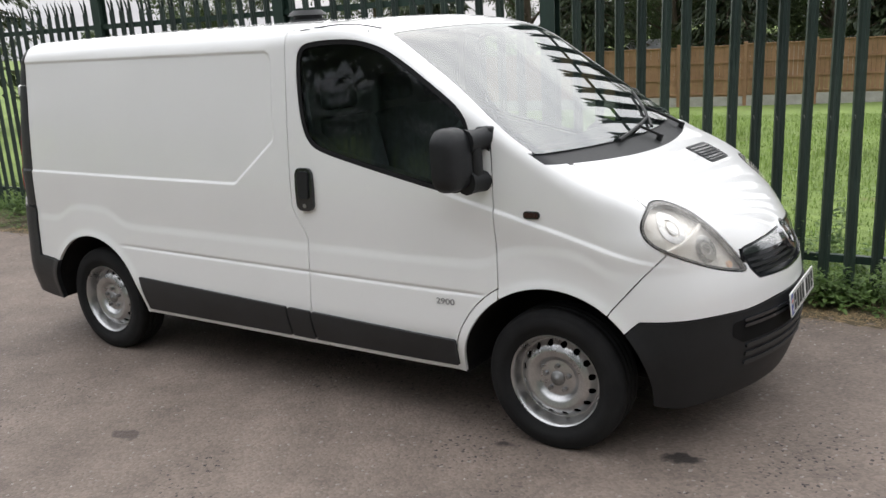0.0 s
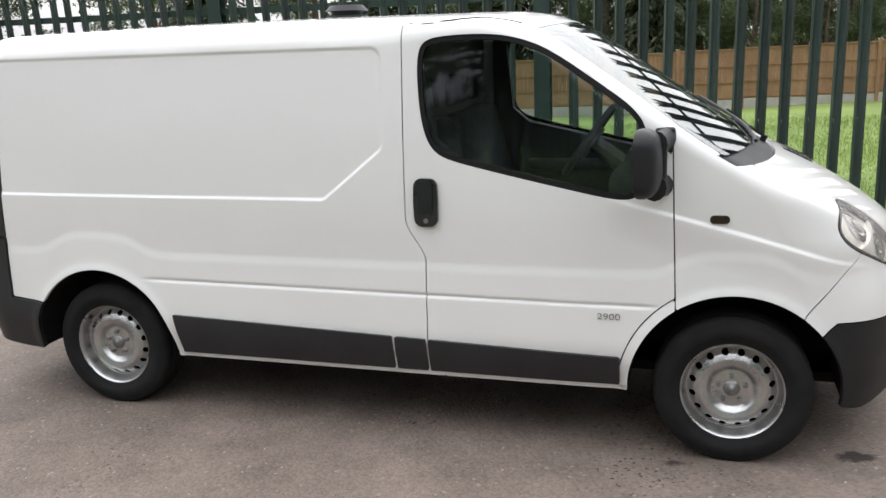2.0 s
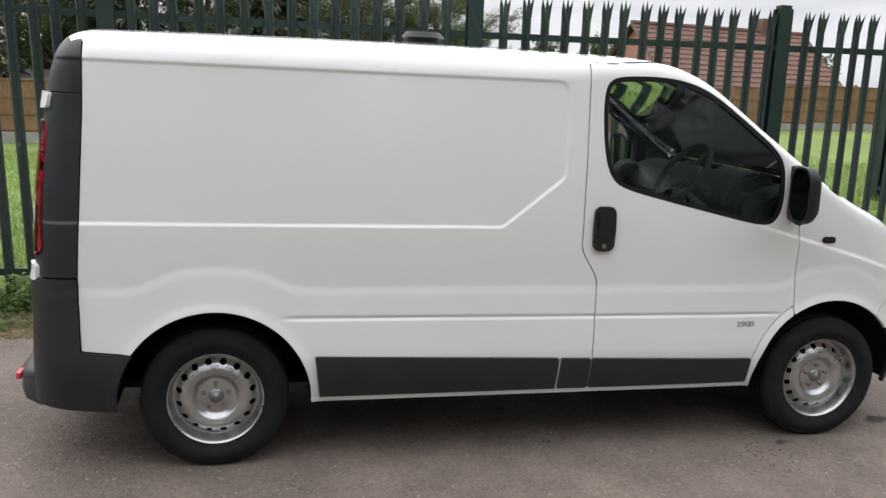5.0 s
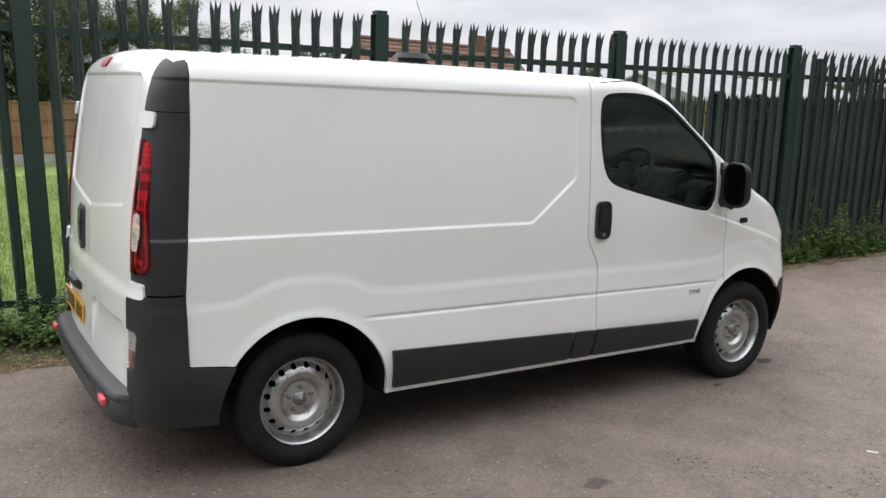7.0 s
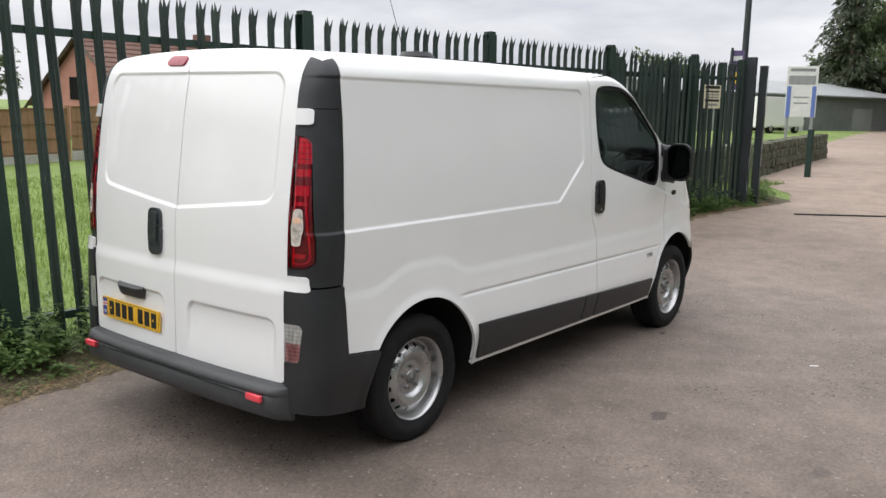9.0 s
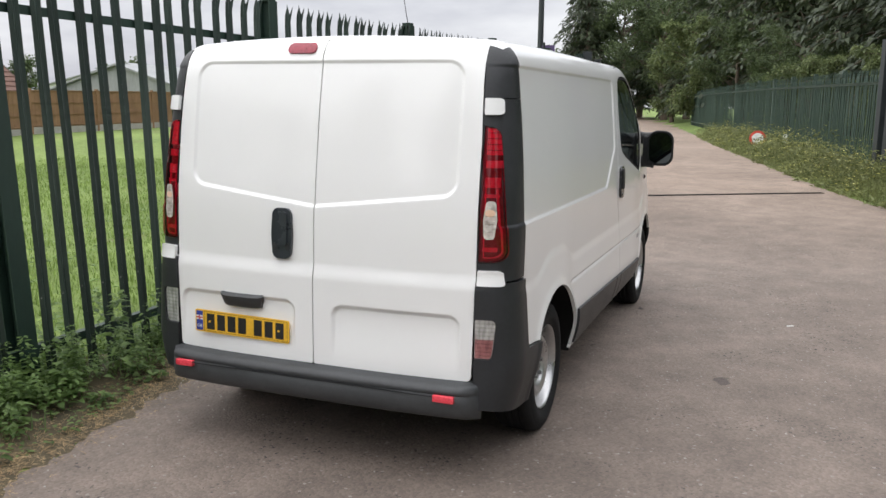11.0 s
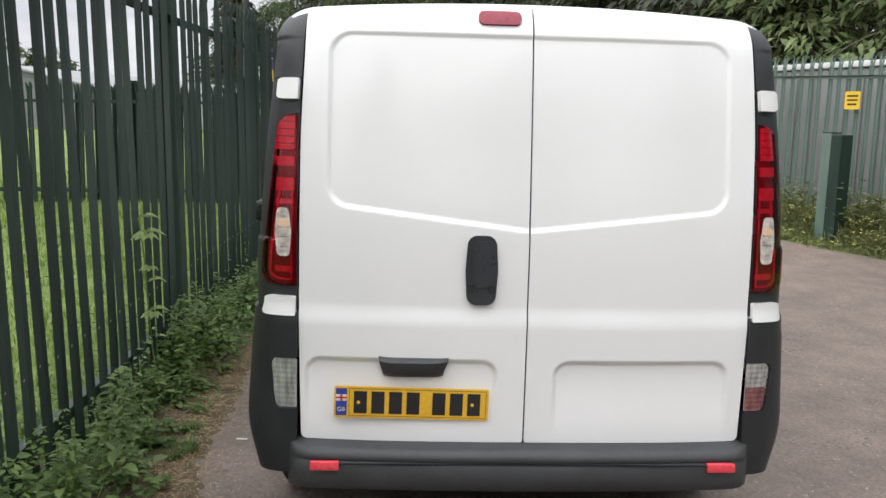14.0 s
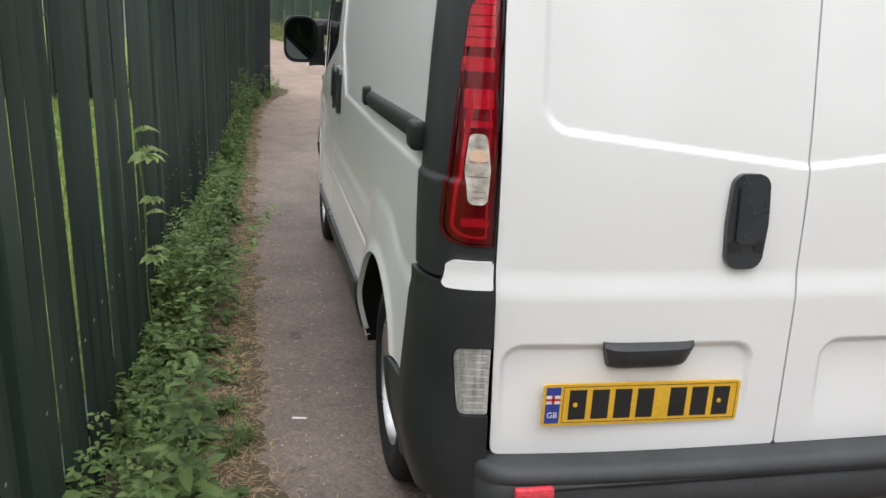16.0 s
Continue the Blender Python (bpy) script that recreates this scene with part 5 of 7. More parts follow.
def seat(y, width):
    s = part("seat", bmesh.new(), None, van, "dark fabric cab seat")
    bm = bmesh.new()
    box(bm, 0.20, 0.72, y - width / 2, y + width / 2, 0.72, 0.88, 0.05, seg=3)
    soft_shade(bm, 60)
    part("seat_cushion", bm, FABRIC, s)
    bm = bmesh.new()
    box(bm, -0.06, 0.08, -width / 2, width / 2, 0, 0.62, 0.05, m=pose(0.24, y, 0.84, 0, -14, 0), seg=3)
    soft_shade(bm, 60)
    part("backrest", bm, FABRIC, s)
    for yy in ((y,) if width < 0.6 else (y - 0.22, y + 0.22)):
        bm = bmesh.new()
        box(bm, -0.045, 0.045, -0.13, 0.13, 0.66, 0.82, 0.035, m=pose(0.235, yy, 0.84, 0, -12, 0), seg=3)
        soft_shade(bm, 60)
        part("headrest", bm, FABRIC, s)
    bm = bmesh.new()
    box(bm, 0.24, 0.66, y - width / 2 + 0.06, y + width / 2 - 0.06, 0.50, 0.73, 0.02)
    part("seat_base", bm, CABIN, s)


seat(-0.44, 0.48)
seat(0.32, 0.88)

# wipers, bonnet vents, roof vent, aerial
for y0, y1, z0, z1, yp in ((-0.30, 0.28, 1.325, 1.372, 0.10), (0.16, 0.60, 1.335, 1.47, 0.62)):
    bm = bmesh.new()
    pts = []
    for k in range(13):
        t = k / 12
        y = y0 + (y1 - y0) * t
        z = z0 + (z1 - z0) * t
        x = NOSE(z) - BOW(z) * y * y + 0.018
        pts.append((float(x), y, float(z)))
    rings = [[bm.verts.new((p[0] + 0.009 * math.cos(a), p[1], p[2] + 0.009 * math.sin(a))) for a in np.arange(6) * 1.0472] for p in pts]
    for p, q in zip(rings, rings[1:]):
        for i in range(6):
            bm.faces.new((p[i], p[(i + 1) % 6], q[(i + 1) % 6], q[i]))
    bm.faces.new(rings[0])
    bm.faces.new(rings[-1][::-1])
    bmesh.ops.recalc_face_normals(bm, faces=bm.faces[:])
    blade = part("wiper", bm, BLACK_PLASTIC, van, "black windscreen wiper")
    bm = bmesh.new()
    mid = pts[6]
    foot = Vector((float(NOSE(1.290) - BOW(1.290) * yp * yp) + 0.004, yp, 1.292))
    rod(bm, (mid[0] + 0.014, mid[1], mid[2] + 0.008), foot + Vector((0.012, 0, 0.006)), 0.007, seg=6)
    part("wiper_arm", bm, BLACK_PLASTIC, blade)
    bm = bmesh.new()
    rod(bm, foot - Vector((0, 0, 0.02)), foot + Vector((0.012, 0, 0.014)), 0.016, seg=10)
    part("wiper_pivot", bm, BLACK_PLASTIC, blade)
P = front_chart(-20, 20, 0.14, 1.06, 1.26, 0.003)
x, y, z = P[..., 0], P[..., 1], P[..., 2]
for sgn in (1,):
    v = poly_sdf(y * sgn, z, ((0.17, 1.158), (0.47, 1.146), (0.50, 1.214), (0.18, 1.226)), 0.012)
    bv = shell("bonnet_vent", P, v, BLACK_PLASTIC, van, "black slatted bonnet vent", 0.004, 0.01)
    for k in range(6):
        shell("vent_slat", P, np.maximum(v + 0.006, np.abs(z - 1.160 - 0.010 * k + 0.04 * (y * sgn - 0.28)) - 0.0028), GLOSS_BLACK, bv, "", 0.008, 0.004)
bm = bmesh.new()
bmesh.ops.create_cone(bm, cap_ends=True, segments=28, radius1=0.115, radius2=0.11, depth=0.02, matrix=Matrix.Translation((-0.49, 0.03, 1.966)))
bmesh.ops.create_cone(bm, cap_ends=True, segments=28, radius1=0.085, radius2=0.085, depth=0.03, matrix=Matrix.Translation((-0.49, 0.03, 1.988)))
bmesh.ops.create_cone(bm, cap_ends=True, segments=28, radius1=0.118, radius2=0.09, depth=0.03, matrix=Matrix.Translation((-0.49, 0.03, 2.014)))
soft_shade(bm, 40)
part("roof_vent", bm, BLACK_PLASTIC, van, "low round black roof vent")
bm = bmesh.new()
rod(bm, (0.02, 0.52, 1.94), (0.0, 0.52, 1.965), 0.02, 0.012, 12)
rod(bm, (0.0, 0.52, 1.96), (-0.20, 0.52, 2.42), 0.0035, 0.002, 6)
part("roof_aerial", bm, BLACK_PLASTIC, van, "thin black roof aerial")

# ---------------------------------------------------------------- ground and road
def rise(x):
    return 0.4 * (1 - np.exp(-np.maximum(np.asarray(x, float) - 4, 0) / 12))


LEFT_EDGE = smooth_table((-60, -12, -3.2, -2.4, -1.4, 2.4, 7.6, 9.2, 10.6, 12.2, 14, 18.3, 25.7, 40, 60, 100, 160, 400), (1.2, 1.0, 1.05, 1.19, 1.34, 1.39, 1.36, 1.18, 0.80, 1.30, 2.7, 3.9, 5.3, 7.6, 11.0, 18, 29, 72), 0.35)
RIGHT_EDGE = smooth_table((-60, -12, -3.2, 1.0, 4.7, 6.3, 8.0, 9.9, 12.9, 17.5, 25.7, 40, 60, 100, 160, 400), (-7.5, -7.2, -6.9, -6.4, -5.40, -4.65, -4.0, -3.15, -2.38, -1.45, 0.20, 2.5, 5.6, 12.2, 22.5, 66), 0.35)


def ground_z(x, y):
    x, y = np.asarray(x, float), np.asarray(y, float)
    low = np.interp(x, (-12, 0, 5, 12, 19, 30), (-0.75, -0.58, -0.40, -0.30, 0.22, 0.36))
    w = sstep(2.6, 22, y) * (1 - sstep(30, 45, x))
    left = sstep(0.0, 0.45, y - LEFT_EDGE(x)) * 0.055
    right = sstep(0.0, 0.9, RIGHT_EDGE(x) - y) * 0.16
    return rise(x) * (1 - w) + low * w + left + right


def surface(name, xs, ys, fun, mat, label, category, lift=0.0):
    X, Y = np.meshgrid(xs, ys, indexing="ij")
    Z = fun(X, Y) + lift
    V = np.stack([X, Y, Z], -1).reshape(-1, 3)
    n, m = X.shape
    I = np.arange(n * m).reshape(n, m)
    F = np.stack([I[:-1, :-1], I[1:, :-1], I[1:, 1:], I[:-1, 1:]], -1).reshape(-1, 4).tolist()
    return tagged(part(name, mesh_of(name, V, F), mat), label, category, kind="structure")


def wide(near, step, far):
    inner = np.arange(near[0], near[1] + step, step)
    out = np.geomspace(step * 2, far, 26)
    return np.r_[near[0] - out[::-1], inner, near[1] + out]


surface("ground", wide((-12, 30), 0.3, 900), wide((-9, 26), 0.25, 900), lambda x, y: ground_z(x, y) - 0.004, EARTH, "rough green grass on uneven ground", "grass")

rx = np.r_[np.geomspace(60, 3.5, 24) * -1, np.arange(-3.2, 30, 0.22), np.geomspace(30.2, 240, 30)]
ru = np.linspace(0, 1, 34)
X = np.repeat(rx[:, None], len(ru), 1)
wob = 0.035 * np.sin(rx * 3.1) + 0.03 * np.sin(rx * 7.7 + 1) + 0.02 * np.sin(rx * 17.0)
Ya, Yb = RIGHT_EDGE(rx) - 0.02 - wob, LEFT_EDGE(rx) + 0.02 + wob
Y = Ya[:, None] + (Yb - Ya)[:, None] * ru[None]
Z = rise(X) + 0.008 + 0.0
V = np.stack([X, Y, Z], -1).reshape(-1, 3)
I = np.arange(X.size).reshape(X.shape)
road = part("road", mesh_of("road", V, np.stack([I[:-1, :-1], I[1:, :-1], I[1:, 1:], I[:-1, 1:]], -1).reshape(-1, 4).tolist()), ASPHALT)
tagged(road, "worn grey-brown tarmac lane with small oil stains", "road", kind="structure")

# dry trampled strip along the edge of the tarmac
vx = np.arange(-12, 11, 0.035)
vu = np.linspace(0, 1, 9)
edge = LEFT_EDGE(vx)
inner = edge + 0.03 - 0.04 * np.abs(np.sin(vx * 2.3)) - 0.035 * np.abs(np.sin(vx * 5.9 + 2)) - 0.02 * np.sin(vx * 13) - 0.014 * np.sin(vx * 41 + 1) - np.random.default_rng(3).uniform(0, 0.03, len(vx))
X = np.repeat(vx[:, None], 9, 1)
Y = inner[:, None] + (np.maximum(np.interp(vx, (-12, 0.27, 7.95, 11), (1.795, 1.795, 1.605, 1.3)) + 0.28 + 0.10 * np.sin(vx * 1.7) - inner, 0.3))[:, None] * vu[None]
Z = np.maximum(rise(X) + 0.013, ground_z(X, Y) + 0.006) + 0.006 * np.sin(X * 31 + Y * 27)
Z[:, 0] = rise(vx) + 0.009
V = np.stack([X, Y, Z], -1).reshape(-1, 3)
I = np.arange(X.size).reshape(X.shape)
tagged(part("verge", mesh_of("verge", V, np.stack([I[:-1, :-1], I[1:, :-1], I[1:, 1:], I[:-1, 1:]], -1).reshape(-1, 4).tolist()), SOIL), "dry trampled soil along the tarmac edge", "verge", kind="structure")

# drain channel across the lane
bm = bmesh.new()
for k in range(14):
    a, b = Vector((9.05 + 1.75 * k / 14, 0.3 - 3.0 * k / 14, 0)), Vector((9.05 + 1.75 * (k + 0.94) / 14, 0.3 - 3.0 * (k + 0.94) / 14, 0))
    d = (b - a).normalized()
    s = Vector((-d.y, d.x, 0)) * 0.06
    vs = [bm.verts.new((p.x, p.y, float(rise(p.x)) + h)) for p, h in ((a - s, 0.010), (b - s, 0.010), (b + s, 0.010), (a + s, 0.010), (a - s, 0.018), (b - s, 0.018), (b + s, 0.018), (a + s, 0.018))]
    for f in ((4, 5, 6, 7), (0, 1, 5, 4), (1, 2, 6, 5), (2, 3, 7, 6), (3, 0, 4, 7)):
        bm.faces.new([vs[i] for i in f])
tagged(part("drain_channel", bm, DARK), "dark metal drain channel set across the tarmac", "drain", kind="structure")


# ---------------------------------------------------------------- leaves and grass
def quick_mesh(name, V, quads):
    me = bpy.data.meshes.new(name)
    n, f = len(V), len(quads)
    k = quads.shape[1]
    me.vertices.add(n)
    me.vertices.foreach_set("co", np.ascontiguousarray(V, dtype=np.float32).ravel())
    me.loops.add(f * k)
    me.loops.foreach_set("vertex_index", np.ascontiguousarray(quads, dtype=np.int32).ravel())
    me.polygons.add(f)
    me.polygons.foreach_set("loop_start", np.arange(0, f * k, k, dtype=np.int32))
    me.update(calc_edges=True)
    return me


def unit(a):
    return a / np.maximum(np.linalg.norm(a, axis=-1, keepdims=True), 1e-9)


def leaf_mesh(name, C, D, N, L, W, droop=0.25):
    """Leaves as folded rhombs: base C, direction D, upper side about N, length L, width W."""
    S = unit(np.cross(D, N))
    N = unit(np.cross(S, D))
    L, W = L[:, None], W[:, None]
    tip = C + D * L - N * L * droop
    mid = C + D * L * 0.45
    V = np.stack([C, mid + S * W / 2 + N * W * 0.15, tip, mid - S * W / 2 + N * W * 0.15], 1).reshape(-1, 3)
    return quick_mesh(name, V, np.arange(len(V)).reshape(-1, 4))


def ovate_mesh(name, C, D, N, L, W, droop=0.25):
    """Broad leaves with an ovate outline, folded along the midrib: two quads a side."""
    S = unit(np.cross(D, N))
    N = unit(np.cross(S, D))
    L, W = L[:, None], W[:, None]
    m1, m2 = C + D * L * 0.30 + N * L * 0.03, C + D * L * 0.66 - N * L * droop * 0.4
    tip = C + D * L - N * L * droop
    up = N * W * 0.16
    V = np.stack([C, m1, m2, tip, m1 + S * W * 0.5 + up, m2 + S * W * 0.40 + up, m1 - S * W * 0.5 + up, m2 - S * W * 0.40 + up], 1).reshape(-1, 3)
    q = np.arange(len(C))[:, None] * 8
    F = np.concatenate([q + np.array([[a, b, c]]) for a, b, c in ((0, 1, 4), (1, 2, 5), (1, 5, 4), (2, 3, 5), (0, 6, 1), (1, 7, 2), (1, 6, 7), (2, 7, 3))], 1).reshape(-1, 3)
    return quick_mesh(name, V, F)


def blade_mesh(name, C, D, L, W, lean):
    """Grass blades: narrow bent triangles standing on C."""
    S = np.stack([-D[:, 1], D[:, 0], np.zeros(len(D))], 1)
    L, W, lean = L[:, None], W[:, None], lean[:, None]
    up = np.array([[0, 0, 1.0]])
    m = C + up * L * 0.55 + D * L * lean * 0.3
    t = C + up * L * (1 - 0.35 * lean) + D * L * lean
    V = np.stack([C - S * W / 2, C + S * W / 2, m + S * W * 0.35, t, m - S * W * 0.35], 1).reshape(-1, 3)
    q = np.arange(len(C))[:, None] * 5
    F = np.stack([q + np.array([[0, 1, 2]]), q + np.array([[0, 2, 4]]), q + np.array([[4, 2, 3]])], 1).reshape(-1, 3)
    return quick_mesh(name, V, F)


rng = np.random.default_rng(7)


def around(n):
    a = rng.uniform(0, 2 * math.pi, n)
    return np.stack([np.cos(a), np.sin(a), np.zeros(n)], 1)


def fence_y(x):
    return np.interp(x, (-9.97, 0.27, 7.95), (1.795, 1.795, 1.605))


def fence_lean(x):
    """How far the old fence leans along x and y for each metre of height."""
    return -0.046 * float(1 - sstep(-1.9, 0.9, x)), 0.020 * float(1 - sstep(3.0, 7.0, x))


def verge_plants():
    # leafy weeds: stems that carry leaves in whorls, in drifts along the fence
    n = 1500
    x = rng.uniform(-8.5, 10.6, n)
    top = np.where(x < 8, fence_y(np.minimum(x, 8)), 1.6 - 0.1 * (x - 8))
    y = top - np.abs(rng.normal(0.0, 0.21, n)) + 0.06
    y = np.where(rng.random(n) < 0.18, y + 0.22, y)
    y = np.maximum(y, LEFT_EDGE(x) + 0.06 + 0.10 * np.sin(x * 3.3) ** 2 + 0.08 * rng.random(n))
    drift = 0.75 + 0.45 * np.sin(x * 2.1 + 0.7) * np.sin(x * 0.9 + 2.0)
    h = rng.gamma(3.2, 0.068, n) * drift * (1 + 0.6 * sstep(3, 8, x)) * np.clip((y - LEFT_EDGE(x)) / 0.32, 0.30, 1.1)
    C, D, N, L, W = [], [], [], [], []
    for i in range(n):
        whorls = int(4 + 22 * h[i])
        lean = rng.normal(0, 0.30, 2)
        size = rng.choice((0.040, 0.055, 0.075), p=(0.4, 0.4, 0.2)) * rng.uniform(0.8, 1.2)
        for t in np.linspace(0.15, 1.0, whorls) ** 0.8:
            k = int(rng.integers(3, 7))
            a = rng.uniform(0, 6.28) + np.arange(k) * 6.28 / k + rng.normal(0, 0.3, k)
            out = rng.uniform(0.0, 0.06, k) * (1.2 - t)
            base = np.stack([x[i] + lean[0] * t * h[i] + out * np.cos(a), y[i] + lean[1] * t * h[i] + out * np.sin(a), np.zeros(k)], 1)
            base[:, 2] = ground_z(base[:, 0], base[:, 1]) + t * h[i] + 0.012
            C.append(base)
            D.append(unit(np.stack([np.cos(a), np.sin(a), rng.normal(0.25, 0.25, k)], 1)))
            N.append(unit(np.stack([rng.normal(0, 0.25, k), rng.normal(0, 0.25, k), np.ones(k)], 1)))
            s = size * (1.15 - 0.55 * t) * rng.uniform(0.7, 1.25, k)
            L.append(s)
            W.append(s * rng.uniform(0.42, 0.62))
    me = ovate_mesh("weeds", np.vstack(C), np.vstack(D), np.vstack(N), np.hstack(L), np.hstack(W))
    tagged(part("weeds", me, WEED), "low leafy green weeds along the fence foot", "weeds", kind="stuff")
    # low cover creeping over the bare soil
    n = 15000
    x = rng.uniform(-8.5, 10, n)
    y = LEFT_EDGE(x) + 0.07 + rng.random(n) * (fence_y(np.minimum(x, 7.95)) + 0.2 - LEFT_EDGE(x) - 0.07)
    keep = np.sin(x * 5.3 + 2 * np.sin(y * 7)) + np.sin(x * 1.9 + 1) + 2.6 * (y - LEFT_EDGE(x)) + rng.normal(0, 0.5, n) > 0.75
    x, y = x[keep], y[keep]
    k = len(x)
    s = rng.uniform(0.018, 0.045, k)
    me = ovate_mesh("ground_cover", np.stack([x, y, ground_z(x, y) + 0.012 + rng.uniform(0, 0.035, k)], 1), unit(around(k) + np.array([0, 0, 0.25])), np.tile((0, 0, 1.0), (k, 1)), s, s * 0.6)
    tagged(part("ground_cover", me, WEED), "small green leaves creeping over the verge soil", "weeds", kind="stuff")
    # a little grass among them
    n = 26000
    x = rng.uniform(-9, 11.5, n)
    top = np.where(x < 8, fence_y(np.minimum(x, 8)), 1.75)
    y = top + 0.28 - np.abs(rng.normal(0, 0.34, n))
    clump = np.sin(x * 4.1 + 1.3 * np.sin(y * 9)) + np.sin(x * 11.7 + y * 6)
    keep = (y > LEFT_EDGE(x) + 0.08 + 0.14 * rng.random(n)) & (clump + rng.normal(0, 0.7, n) > 0.1)
    x, y = x[keep], y[keep]
    C = np.stack([x, y, ground_z(x, y)], 1)
    me = blade_mesh("verge_grass", C, around(len(x)), rng.gamma(5, 0.024, len(x)) * np.clip((y - LEFT_EDGE(x)) / 0.3, 0.3, 1.2), rng.uniform(0.004, 0.008, len(x)), rng.uniform(0.2, 1.0, len(x)))
    tagged(part("verge_grass", me, WEED), "uneven green grass along the fence foot", "grass", kind="stuff")
    # straw on the bare strip
    n = 22000
    x = rng.uniform(-6, 10, n)
    y = LEFT_EDGE(x) + rng.normal(0.11, 0.10, n)
    C = np.stack([x, y, np.maximum(ground_z(x, y), rise(x) + 0.012) + 0.006], 1)
    D = around(n) + np.array([0, 0, 0.12])
    me = leaf_mesh("straw", C, unit(D), np.tile((0, 0, 1.0), (n, 1)), rng.uniform(0.02, 0.07, n), rng.uniform(0.002, 0.004, n), 0.05)
    tagged(part("straw", me, STRAW), "dry cut grass lying on the verge", "dry grass", kind="stuff")
    # single tufts in the tarmac edge
    for cx, cy, s in ((-1.33, 1.38, 1.0), (-1.08, 1.44, 0.7), (-1.42, 1.42, 0.6)):
        k = 70
        me = blade_mesh("grass_tuft", np.stack([cx + rng.normal(0, 0.022 * s, k), cy + rng.normal(0, 0.022 * s, k), np.full(k, 0.008)], 1), around(k), rng.uniform(0.05, 0.12, k) * s, np.full(k, 0.006), rng.uniform(0.4, 1.3, k))
        tagged(part("grass_tuft", me, WEED), "small green grass tuft growing out of the verge", "grass tuft", "grass tufts on the verge")


verge_plants()


def vine():
    th = empty("climbing_vine", "thin climbing vine with pale green leaves on the fence", "vine")
    bm = bmesh.new()
    pts = [Vector((-0.44 - 0.27 * t + 0.025 * math.sin(8 * t), 1.770 + 0.012 * math.sin(7 * t), 0.06 + 0.95 * t)) for t in np.linspace(0, 1, 12)]
    for p, q in zip(pts, pts[1:]):
        rod(bm, p, q, 0.005, 0.004, 6)
    part("stem", bm, IVY, th)
    # leaves of five leaflets on short stalks
    for k, size in ((3, 0.6), (5, 0.95), (7, 0.85), (8, 0.8), (10, 1.15), (11, 0.9)):
        for side in (1, -1) if k in (5, 10) else (1 if k % 2 else -1,):
            hub = pts[k] + Vector((side * 0.045, -0.035, 0.01))
            for j in range(5):
                a = radians(-70 + 35 * j)
                d = unit(np.array([[side * math.cos(a), math.sin(a) * 0.75 - 0.25, -0.12 + 0.1 * math.cos(a)]]))
                ln = 0.085 * size * (1 - 0.07 * abs(j - 2))
                me = ovate_mesh("leaf", np.array([hub]), d, np.array([[0.0, -0.45, 1.0]]), np.array([ln]), np.array([ln * 0.5]))
                part("leaf", me, IVY, th)


vine()


def field_grass():
    n = 130000
    x = rng.uniform(-9, 14, n)
    y = 1.95 + rng.random(n) ** 1.4 * 16
    C = np.stack([x, y, ground_z(x, y)], 1)
    patch = 0.75 + 0.4 * np.sin(x * 1.3 + np.sin(y * 1.1)) * np.sin(y * 0.9 + 0.5 * x)
    me = blade_mesh("field_grass", C, around(n), rng.gamma(5, 0.020, n) * patch, rng.uniform(0.006, 0.014, n), rng.uniform(0.2, 0.9, n))
    tagged(part("field_grass", me, LAWN), "bright green meadow grass behind the fence", "grass", kind="stuff")
    n = 9000
    x = rng.uniform(-9, 12, n)
    y = 1.95 + rng.random(n) ** 1.7 * 5
    keep = np.sin(x * 2.3) * np.sin(y * 2.9 + x) + rng.normal(0, 0.4, n) > 0.35
    x, y = x[keep], y[keep]
    k = len(x)
    me = leaf_mesh("field_weeds", np.stack([x, y, ground_z(x, y) + rng.uniform(0.01, 0.10, k)], 1), unit(around(k) + np.array([0, 0, 0.3])), np.tile((0, 0, 1.0), (k, 1)), rng.uniform(0.04, 0.10, k), rng.uniform(0.02, 0.05, k))
    tagged(part("field_weeds", me, WEED), "broad-leaved weeds in the meadow grass", "weeds", kind="stuff")


field_grass()


